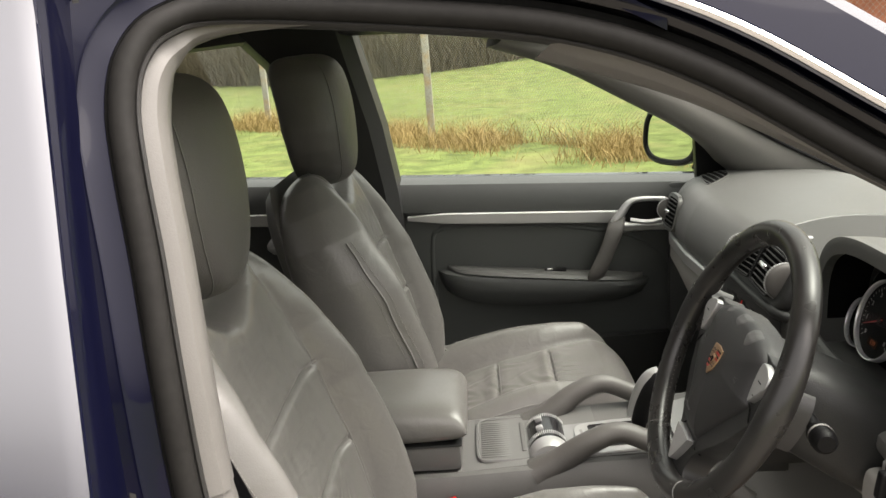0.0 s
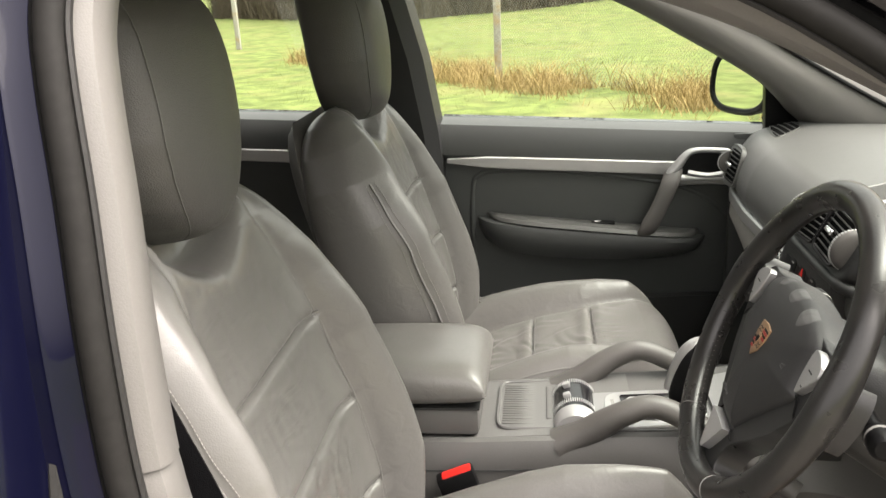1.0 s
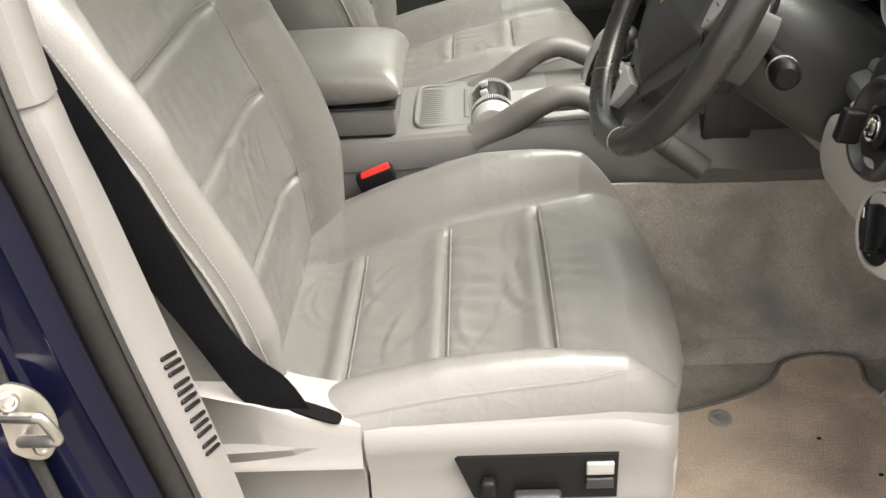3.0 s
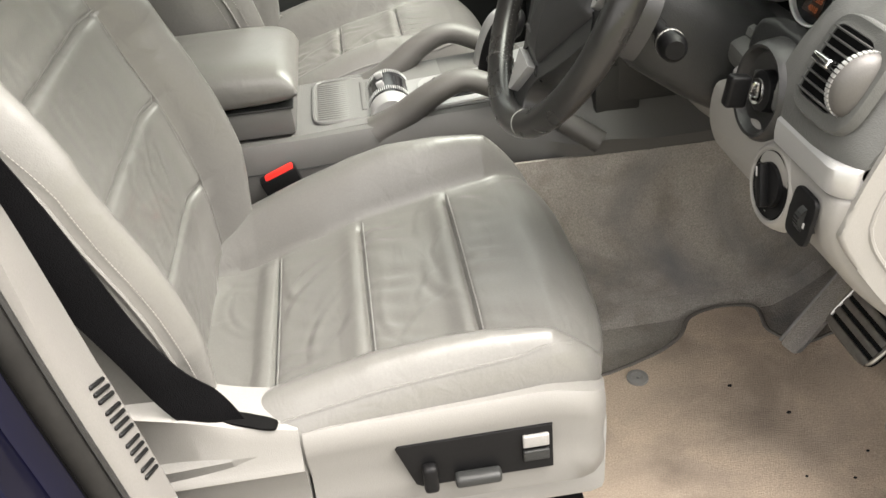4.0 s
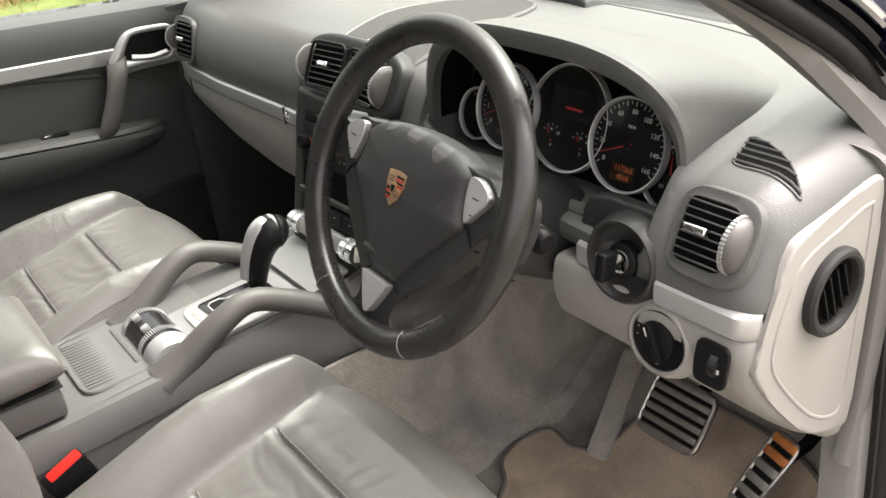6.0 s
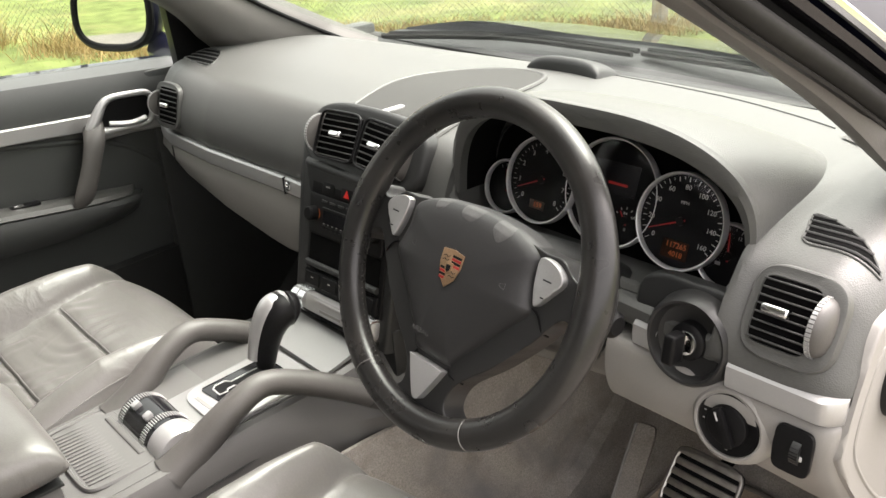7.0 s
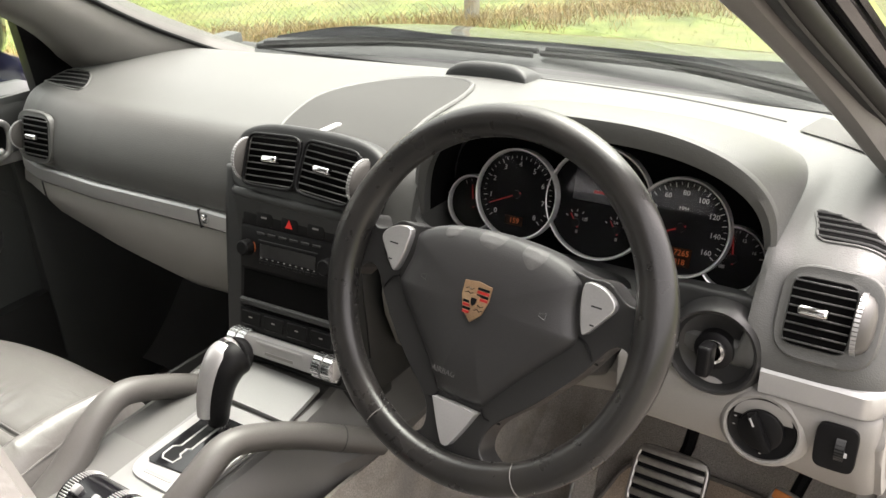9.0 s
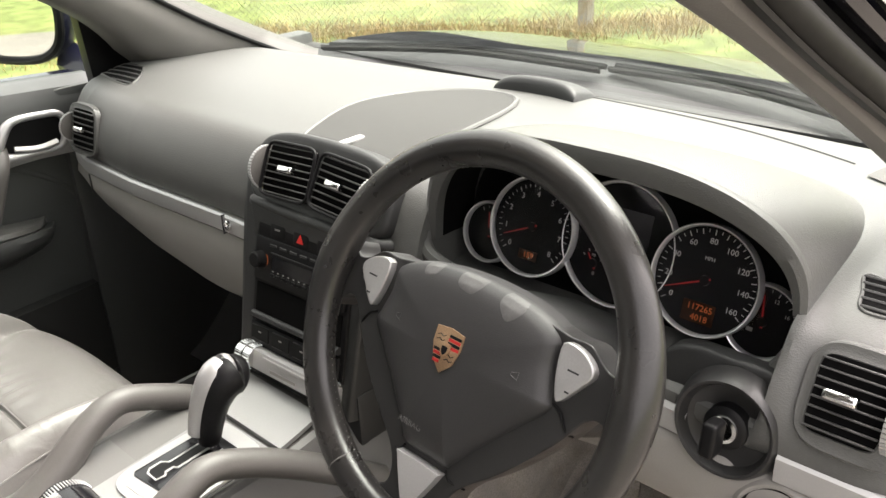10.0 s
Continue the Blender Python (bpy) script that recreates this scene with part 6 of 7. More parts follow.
# dash face that carries the ignition
part("ignition_plate", slab(bmesh.new(), [(x, y + 0.002) for x, y in squircle(0.066, 0.050, 4, 40)], 0.018, axes((0.145, -0.556, 1.070), (-1, 0.0, 0.15)) @ Matrix.Translation((0, 0, -0.036)), 0.006, 3), PLASTIC_DARK, dash)
# lower lip of the cluster
part("cluster_lip", tube(bmesh.new(), smooth_path([(0.195, HC + 0.222, 1.125), (0.186, HC + 0.190, 1.096), (0.184, HC, 1.080), (0.184, HC - 0.16, 1.090), (0.195, HC - 0.205, 1.14)], 8), 0.009, 8), PAD, dash)

# instruments
clu = thing("instrument_cluster", "five round black gauges with bright rings and red needles", "instruments", (0.25, HC, 1.08))
GN = Vector((-0.955, 0, 0.297))
cm = axes((0.240, HC, 1.142), GN)
part("cluster_panel", slab(bmesh.new(), [(x, y) for x, y in squircle(0.205, 0.085, 3.5, 40)], 0.002, cm @ Matrix.Translation((0, 0, -0.024))), VOID, clu)
def gauge(x, y, r, z, name, label):
    m = cm @ Matrix.Translation((x, y, z))
    g = part(name, lathe(bmesh.new(), [(0.0001, 0), (r, 0), (r, -0.006), (0.0001, -0.006)], m, 56), DIAL, clu, label)
    part("bezel", lathe(bmesh.new(), [(r - 0.001, -0.004), (r - 0.001, 0.003), (r + 0.0003, 0.006), (r + 0.0014, 0.0065), (r + 0.0024, 0.004), (r + 0.0024, -0.004)], m, 56), RING, g, "bright ring")
    gl = part("lens", lathe(bmesh.new(), [(0.0001, 0.0045), (r - 0.001, 0.0045), (r - 0.001, 0.0040), (0.0001, 0.0040)], m, 40), GLASS_CLEAR, g)
    gl.visible_shadow = False
    return m, g
def ticks(m, g, r, a0, a1, n, major=2, long=0.005):
    bm = bmesh.new()
    for k in range(n + 1):
        a = radians(a0 + (a1 - a0) * k / n)
        l = long if k % major == 0 else long * 0.6
        box(bm, (r - l / 2, 0, 0.0004), (l, 0.0005 if k % major else 0.0008, 0.0004), 0, m @ Matrix.Rotation(a, 4, "Z"))
    part("scale", bm, INK, g, smooth=False)
def needle(m, g, a, l):
    bm = bmesh.new()
    slab(bm, [(-0.006, -0.001), (-0.006, 0.001), (l, 0.0004), (l, -0.0004)], 0.0008, m @ Matrix.Translation((0, 0, 0.0018)) @ Matrix.Rotation(radians(a), 4, "Z"))
    part("needle", bm, NEEDLE, g, "thin red needle")
    part("hub", lathe(bmesh.new(), [(0.005, 0.0005), (0.0045, 0.0032), (0.0001, 0.0034)], m, 20), BLACK, g)
# x runs to the passenger's side in cm's frame or to the driver's door: take the sign from its axis
SX = 1 if (cm.to_3x3() @ Vector((1, 0, 0))).y < 0 else -1
tm, tg = gauge(-0.099 * SX, 0.004, 0.0515, 0.006, "rev_counter", "black rev counter")
ticks(tm, tg, 0.045, 222, -42, 32, 4)
for k in range(9):
    a = radians(222 - 264 * k / 8)
    lettering(str(k), 0.0085, tm @ Matrix.Translation((0.035 * math.cos(a), 0.035 * math.sin(a), 0.0004)), INK, tg, "numeral")
needle(tm, tg, 204, 0.038)
part("display", box(bmesh.new(), (0, -0.031, 0.0006), (0.024, 0.011, 0.0006), 0, tm), LCD_BACK, tg)
lettering("159", 0.009, tm @ Matrix.Translation((0.001, -0.031, 0.0012)), ORANGE_LCD, tg, "display_digits")
sm, sg = gauge(0.098 * SX, 0.003, 0.0510, 0.006, "speedometer", "black speedometer")
ticks(sm, sg, 0.0475, 215, -35, 32, 2)
for k, s_ in enumerate(("0", "20", "40", "60", "80", "100", "120", "140", "160")):
    a = radians(215 - 250 * k / 8)
    lettering(s_, 0.0078, sm @ Matrix.Translation((0.0365 * math.cos(a), 0.0365 * math.sin(a), 0.0004)), INK, sg, "numeral")
lettering("MPH", 0.005, sm @ Matrix.Translation((0, 0.020, 0.0004)), INK, sg, "unit")
needle(sm, sg, 203, 0.040)
part("display", box(bmesh.new(), (0, -0.031, 0.0006), (0.032, 0.020, 0.0006), 0, sm), LCD_BACK, sg)
lettering("117265", 0.0085, sm @ Matrix.Translation((0.001, -0.0265, 0.0012)), ORANGE_LCD, sg, "display_digits")
lettering("4018", 0.0085, sm @ Matrix.Translation((0.002, -0.0360, 0.0012)), ORANGE_LCD, sg, "display_digits")
mm_, mg = gauge(0.001 * SX, 0.011, 0.0615, 0.000, "centre_display", "black centre display dial")
part("screen", box(bmesh.new(), (0, 0.018, 0.0006), (0.064, 0.036, 0.0006), 0, mm_), BLACK_GLOSS, mg)
part("warning_text", box(bmesh.new(), (0.006 * SX, 0.012, 0.0012), (0.026, 0.003, 0.0004), 0, mm_), NEEDLE, mg)
for sx_, txt in ((-0.024, ("90", "120")), (0.024, ("2/4", "4/4"))):
    mk = mm_ @ Matrix.Translation((sx_, -0.026, 0))
    bm = bmesh.new()
    for k in range(5):
        box(bm, (0.014, 0, 0.0004), (0.003, 0.0008, 0.0004), 0, mk @ Matrix.Rotation(radians(150 - 30 * k), 4, "Z"))
    part("scale", bm, INK, mg, smooth=False)
    for k, s_ in enumerate(txt):
        lettering(s_, 0.0045, mk @ Matrix.Translation((-0.001 + 0.011 * k, 0.008 - 0.003 * k, 0.0004)), INK, mg, "numeral")
    needle(mk, mg, 125, 0.012)
    part("symbol", box(bmesh.new(), (0.002, -0.010, 0.0004), (0.0026, 0.0036, 0.0004), 0, mk), PLASTIC_MID, mg)
om, og = gauge(-0.163 * SX, -0.018, 0.0325, -0.006, "oil_gauge", "small black oil gauge")
ticks(om, og, 0.029, 120, 20, 6, 2, 0.004)
needle(om, og, 100, 0.022)
vm, vg = gauge(0.153 * SX, -0.020, 0.0330, -0.006, "volt_gauge", "small black voltmeter")
ticks(vm, vg, 0.030, 130, 10, 8, 2, 0.004)
for k, s_ in enumerate(("8", "12", "16")):
    a = radians(110 - 42 * k)
    lettering(s_, 0.005, vm @ Matrix.Translation((0.022 * math.cos(a), 0.022 * math.sin(a), 0.0004)), INK, vg, "numeral")
needle(vm, vg, 97, 0.024)
part("symbol", box(bmesh.new(), (-0.010, -0.010, 0.0004), (0.006, 0.0036, 0.0004), 0, vm), PLASTIC_MID, vg)

# ---- centre stack ----
stk = thing("centre_stack", "black centre stack with radio and climate controls", "control panel", (0.15, 0.0, 0.9))
top, bot = Vector((0.160, -0.004, 1.114)), Vector((0.100, -0.011, 0.891))
up = (top - bot).normalized()
sn = Vector((-up.z, 0, up.x)).normalized()
fm2 = axes((top + bot) / 2, sn, up)
SXX = 1 if (fm2.to_3x3() @ Vector((1, 0, 0))).y < 0 else -1
L = (top - bot).length
frame_out = [(SXX * x, y) for x, y in ((-0.121, -L / 2 - 0.01), (0.105, -L / 2 - 0.01), (0.112, L / 2 - 0.02), (0.118, L / 2 + 0.03), (-0.133, L / 2 + 0.03), (-0.130, L / 2 - 0.02))]
part("stack_frame", slab(bmesh.new(), frame_out, 0.05, fm2 @ Matrix.Translation((0, 0, -0.055)), 0.008, 3), PLASTIC_DARK, stk, "charcoal stack frame")
def panel(y, h, w, z, name, material, label="", bev=0.003, d=0.006, x=0.0):
    return part(name, box(bmesh.new(), (x, y, z), (w, h, d), bev, fm2), material, stk, label)
panel(0.000, L + 0.005, 0.186, -0.004, "fascia", BLACK)
panel(0.083, 0.030, 0.176, -0.001, "button_panel", BLACK)
for x in (-0.046, 0.0, 0.046):
    panel(0.082, 0.020, 0.030, 0.0005, "switch_button", BLACK, x=x)
    if x:
        part("button_symbol", box(bmesh.new(), (x, 0.084, 0.0037), (0.010, 0.0022, 0.0004), 0, fm2, 1), PLASTIC_MID, stk)
slab_m = fm2 @ Matrix.Translation((0.0, 0.082, 0.0034))
part("hazard_triangle", slab(bmesh.new(), [(-0.006, -0.005), (0.006, -0.005), (0.0, 0.006)], 0.0012, slab_m), RED, stk, "red hazard triangle")
radio = panel(0.041, 0.058, 0.176, 0.0015, "radio", BLACK, "black car radio")
for x in (-0.073, 0.073):
    k_ = part("radio_knob", lathe(bmesh.new(), [(0.0115, 0.003), (0.0105, 0.016), (0.009, 0.0175), (0.0001, 0.0175)], fm2 @ Matrix.Translation((x, 0.040, 0)), 28), BLACK, radio)
    if x * SXX < 0:
        part("knob_glow", tube(bmesh.new(), [fm2 @ Vector((x + 0.0135 * math.cos(a), 0.040 + 0.0135 * math.sin(a), 0.005)) for a in (radians(-20 + 10 * q) for q in range(7))], 0.0005, 5), ORANGE_LCD, radio, "orange lit arc")
part("radio_screen", box(bmesh.new(), (0.0, 0.040, 0.005), (0.100, 0.018, 0.001), 0, fm2), BLACK_GLOSS, radio)
part("cassette_lip", box(bmesh.new(), (0.0, 0.053, 0.0055), (0.105, 0.0014, 0.002), 0, fm2), PLASTIC_DARK, radio)
for k in range(10):
    part("preset_button", box(bmesh.new(), (-0.048 + 0.0106 * k, 0.024, 0.005), (0.008, 0.004, 0.002), 0.0006, fm2, 1), BLACK, radio)
    part("preset_mark", box(bmesh.new(), (-0.048 + 0.0106 * k, 0.029, 0.0046), (0.003, 0.0014, 0.0006), 0, fm2, 1), INK, radio)
for k in range(6):
    part("radio_button", box(bmesh.new(), (-0.05 + 0.02 * k, 0.0625, 0.005), (0.014, 0.0036, 0.002), 0.0008, fm2, 1), PLASTIC_DARK, radio)
# empty slot below the radio
part("storage_slot", box(bmesh.new(), (0, -0.013, -0.0005), (0.168, 0.040, 0.002), 0, fm2), VOID, stk)
part("slot_lip", tube(bmesh.new(), [fm2 @ Vector((-0.086, -0.037, 0.002)), fm2 @ Vector((0.086, -0.037, 0.002))], 0.005, 8), PLASTIC_DARK, stk)
row = panel(-0.060, 0.028, 0.176, 0.001, "switch_bank", BLACK)
for k in range(4):
    part("row_button", box(bmesh.new(), (-0.065 + 0.043 * k, -0.060, 0.004), (0.036, 0.020, 0.003), 0.001, fm2, 1), BLACK, row)
    part("row_symbol", box(bmesh.new(), (-0.065 + 0.043 * k, -0.058, 0.0057), (0.006, 0.0018, 0.0005), 0, fm2, 1), PLASTIC_MID, row)
clim = panel(-0.093, 0.028, 0.192, 0.006, "climate_bar", SILVER, "satin silver climate control bar", 0.006, 0.018)
part("bar_groove", box(bmesh.new(), (0, -0.086, 0.0152), (0.085, 0.005, 0.002), 0.001, fm2), SILVER, clim)
part("badge_bar", box(bmesh.new(), (0, -0.0985, 0.0152), (0.052, 0.004, 0.0008), 0.0, fm2), PLASTIC_MID, clim)
for x in (-0.087, -0.070, 0.070, 0.087):
    wk = fm2 @ Matrix.Translation((x, -0.093, 0.006)) @ Matrix.Rotation(radians(90), 4, "Y")
    w_ = part("climate_wheel", lathe(bmesh.new(), [(0.0001, -0.007), (0.0165, -0.007), (0.0165, 0.007), (0.0001, 0.007)], wk, 28), CHROME, clim)
    rib = bmesh.new()
    for q in range(26):
        box(rib, (0.0168, 0, 0), (0.0016, 0.0018, 0.013), 0, wk @ Matrix.Rotation(2 * math.pi * q / 26, 4, "Z"))
    part("wheel_ribs", rib, CHROME, w_)
part("stack_base", box(bmesh.new(), (0.155, -0.012, 0.875), (0.07, 0.215, 0.075), 0.006), PLASTIC_DARK, stk)
part("stack_cheek", box(bmesh.new(), (0.21, -0.010, 0.98), (0.12, 0.222, 0.26), 0.01), PLASTIC_DARK, stk)


# ---- steering wheel and column ----
wheel = thing("steering_wheel", "worn charcoal leather three-spoke steering wheel with shield badge", "steering wheel", (0.009, -0.397, 1.147))
WN = Vector((-math.cos(0.453), 0, math.sin(0.453)))
wm0 = axes((0.009, -0.397, 1.147), WN)
# frame: x to the driver's door side or the passenger's, y up the wheel, z towards the driver
WX = 1 if (wm0.to_3x3() @ Vector((1, 0, 0))).y < 0 else -1
# the wheel stands turned three degrees to the right
wm1 = wm0 @ Matrix.Translation((-0.004 * WX, -0.001, 0)) @ Matrix.Rotation(radians(-3.0) * WX, 4, "Z")
def wp(x, y, z):
    """x to the right as the driver sees it."""
    return wm1 @ Vector((WX * x, y, z))
RM = 0.1635
rim_pts = [wp(RM * math.cos(a), RM * math.sin(a), 0) for a in (2 * math.pi * k / 96 for k in range(96))]
rim_r = []
for k in range(96):
    a = 360 * k / 96
    grip = sum(math.exp(-((((a - c + 180) % 360) - 180) / 16) ** 2) for c in (8, 172))
    rim_r.append(0.0145 + 0.0022 * grip)
rim = part("rim", tube(bmesh.new(), rim_pts, rim_r, 20, 1.08, tuple(WN), loop=True), RIM_LEATHER, wheel, "worn dark leather rim")
# stitching inside the rim
st_bm = bmesh.new()
for k in range(150):
    a = radians(360 * k / 150)
    p = wp((RM - 0.0150) * math.cos(a), (RM - 0.0150) * math.sin(a), -0.002)
    q = wp((RM - 0.0145) * math.cos(a + 0.022), (RM - 0.0145) * math.sin(a + 0.022), 0.003)
    tube(st_bm, [p, q], 0.0008, 4)
part("rim_stitching", st_bm, PLASTIC_MID, rim)
for a in (radians(241), radians(299)):
    ring = [wp((RM + 0.0151 * math.cos(b)) * math.cos(a), (RM + 0.0151 * math.cos(b)) * math.sin(a), 0.0161 * math.sin(b)) for b in (2 * math.pi * k / 20 for k in range(20))]
    part("rim_joint", tube(bmesh.new(), ring, 0.0006, 4, loop=True), LEATHER, rim)
# airbag pad: shield-like triangle with domed face
def pad_outline(k):
    half_pad = [(0.045, 0.058), (0.072, 0.051), (0.088, 0.042), (0.0905, 0.034), (0.091, 0.018), (0.097, -0.003), (0.099, -0.010), (0.094, -0.019), (0.079, -0.035), (0.049, -0.069), (0.029, -0.094), (0.024, -0.099)]
    pts = [(0.0, 0.061)] + half_pad + [(0.0, -0.1005)] + [(-x, y) for x, y in half_pad[::-1]]
    return [(p.x * k, (p.y + 0.006) * k - 0.006) for p in smooth_path([(x, y, 0) for x, y in pts], 4, True)]
bm = bmesh.new()
secs = []
for k, z in ((0.99, -0.030), (1.0, -0.012), (0.993, -0.006), (0.975, -0.001), (0.94, 0.0035), (0.85, 0.008), (0.7, 0.0115), (0.5, 0.0140), (0.3, 0.0152), (0.05, 0.0155)):
    secs.append([wp(x, y, z - 0.004) for x, y in pad_outline(k)])
pad_ob = part("airbag_pad", rings(bm, secs), WHEEL_PAD, wheel, "charcoal grained airbag pad")
PAD_K, PAD_Z = [0.05, 0.3, 0.5, 0.7, 0.85, 0.94, 0.975, 0.993, 1.0], [0.0155, 0.0152, 0.0140, 0.0115, 0.008, 0.0035, -0.001, -0.006, -0.012]
pad_edge = sorted((math.atan2(y + 0.006, x), math.hypot(x, y + 0.006)) for x, y in pad_outline(1.0))
def on_pad(x, y, lift):
    """A point of the pad's face, drawn in where it would pass the edge."""
    a, r = math.atan2(y + 0.006, x), math.hypot(x, y + 0.006)
    k = r / lerp(a, [q[0] for q in pad_edge], [q[1] for q in pad_edge])
    if k > 0.982:
        x, y, k = x * 0.982 / k, (y + 0.006) * 0.982 / k - 0.006, 0.982
    return wp(x, y, lerp(k, PAD_K, PAD_Z) - 0.004 + lift)
# rubbed spots along the pad's top edge
for n_, (x, y, rx, ry) in enumerate(((-0.047, 0.0535, 0.0085, 0.0090), (-0.004, 0.0570, 0.0120, 0.0125), (0.041, 0.0515, 0.0105, 0.0125))):
    bm = bmesh.new()
    grid(bm, lambda u, v: on_pad(x + rx * u * math.cos(2 * math.pi * v) * (1 + 0.12 * math.sin(4 * math.pi * v + n_)), y + ry * u * math.sin(2 * math.pi * v) * (1 + 0.10 * math.cos(6 * math.pi * v + 2 * n_)), 0.0010 - 0.0009 * u ** 4), 10, 40)
    bmesh.ops.remove_doubles(bm, verts=bm.verts[:], dist=0.00005)
    part("worn_patch", bm, RUBBED, pad_ob, "rubbed pale patch")
lettering("AIRBAG", 0.0075, Matrix.Translation(wp(-0.018, -0.076, 0.0069)) @ (wm1.to_3x3().to_4x4()), RUBBED, pad_ob, "embossed_lettering")
for x in (-0.066, 0.062):
    part("horn_symbol", tube(bmesh.new(), [on_pad(x + dx, dy, 0.0002) for dx, dy in ((0, 0.004), (0.006, 0.006), (0.006, 0.000), (0, 0.002))], 0.0003, 4, loop=True), RUBBED, pad_ob)
# shield badge in plain shapes
def shield(k, dx=0.0, dy=0.0):
    pts = [(-0.0145, 0.0175), (0.0, 0.0195), (0.0145, 0.0175), (0.0145, 0.004), (0.010, -0.010), (0.0, -0.0195), (-0.010, -0.010), (-0.0145, 0.004)]
    return [(WX * (x * k + dx), y * k + dy) for x, y in pts]
bmx = wm1 @ Matrix.Translation((-0.001 * WX, -0.004, 0.0108)) @ Matrix.Diagonal((1.0, 0.98, 1, 1))
badge = part("badge", slab(bmesh.new(), shield(1.0), 0.0022, bmx, 0.0006), GOLD, wheel, "small gold shield badge with red and black bands")
for x0, y0, top_q in ((0.0072, 0.0085, True), (-0.0062, -0.0060, False)):
    for k in range(4):
        part("badge_band", box(bmesh.new(), (WX * x0, y0 + 0.0048 - 0.0032 * k, 0.0022), ((0.0125 if top_q else 0.0105 - 0.0012 * k), 0.0024, 0.0006), 0.0, bmx), BADGE_RED if k % 2 else BLACK, badge)
for x0, y0 in ((-0.0072, 0.0085), (0.0058, -0.0055)):
    for k in range(2):
        part("badge_mark", tube(bmesh.new(), [bmx @ Vector((WX * (x0 - 0.004 + 0.0028 * q), y0 - 0.002 + 0.004 * k + 0.0016 * (q % 2), 0.0024)) for q in range(4)], 0.0004, 4), BLACK, badge)
part("badge_centre", slab(bmesh.new(), shield(0.36, 0, 0.0), 0.0012, bmx @ Matrix.Translation((0, 0, 0.0022)), 0.0003), GOLD, badge)
part("badge_emblem", slab(bmesh.new(), shield(0.20, 0, 0.0), 0.0006, bmx @ Matrix.Translation((0, 0, 0.0034)), 0.0), BLACK, badge)
# spokes: one leather-covered body behind the pad
half_out = [(0.0, 0.050), (0.060, 0.050), (0.092, 0.046), (0.112, 0.046), (0.128, 0.035), (0.140, 0.033), (0.150, 0.044), (0.160, 0.030), (0.163, 0.004), (0.157, -0.020), (0.148, -0.012), (0.138, -0.004), (0.126, -0.009), (0.108, -0.036), (0.074, -0.076), (0.044, -0.104), (0.033, -0.122), (0.034, -0.140), (0.052, -0.153), (0.040, -0.160), (0.0, -0.166)]
full_out = half_out + [(-x, y) for x, y in half_out[-2:0:-1]]
body_line = [(p.x, p.y) for p in smooth_path([(x, y, 0) for x, y in full_out], 4, True)]
spokes = part("spokes", slab(bmesh.new(), [(WX * x, y) for x, y in body_line], 0.030, wm1 @ Matrix.Translation((0, 0, -0.0355)), 0.007, 4), SPOKE, wheel, "dark leather-covered spokes")
for s in (1, -1):
    # joint between the upper spoke and the lower wing
    part("spoke_joint", tube(bmesh.new(), smooth_path([wp(s * 0.098, -0.006, -0.0035), wp(s * 0.106, -0.010, -0.0040), wp(s * 0.114, -0.022, -0.0060), wp(s * 0.116, -0.026, -0.016)], 4), 0.0011, 6), BLACK, spokes)
    part("spoke_joint", tube(bmesh.new(), smooth_path([wp(s * 0.024, -0.099, -0.0045), wp(s * 0.030, -0.106, -0.0045), wp(s * 0.044, -0.107, -0.010)], 4), 0.0010, 6), BLACK, spokes)
    o = [(0.0935, 0.041), (0.108, 0.042), (0.121, 0.035), (0.125, 0.026), (0.116, 0.013), (0.105, -0.001), (0.100, 0.001), (0.0945, 0.020)]
    ol = [(WX * s * p.x, p.y) for p in smooth_path([(x, y, 0) for x, y in o], 3, True)]
    bt = part("spoke_button", slab(bmesh.new(), ol, 0.0125, wm1 @ Matrix.Translation((0, 0, -0.0095)), 0.005, 4), BUTTON, wheel, "satin silver shift button")
    for yy, ww in ((0.024, 0.010), (0.008, 0.004)):
        part("button_mark", box(bmesh.new(), (WX * s * 0.109, yy, 0.0029), (ww, 0.0014, 0.0006), 0, wm1), PLASTIC_DARK, bt)
o = [(-0.020, -0.1025), (0.020, -0.1025), (0.0225, -0.106), (0.0065, -0.137), (0.0, -0.142), (-0.0065, -0.137), (-0.0225, -0.106)]
part("lower_insert", slab(bmesh.new(), [(WX * p.x, p.y) for p in smooth_path([(x, y, 0) for x, y in o], 3, True)], 0.012, wm1 @ Matrix.Translation((0, 0, -0.0075)), 0.003, 3), SILVER, wheel, "satin silver lower spoke insert")
part("hub_cover", lathe(bmesh.new(), [(0.045, -0.085), (0.050, -0.06), (0.050, -0.03), (0.045, -0.015), (0.0001, -0.012)], wm1, 36), PLASTIC_DARK, wheel)

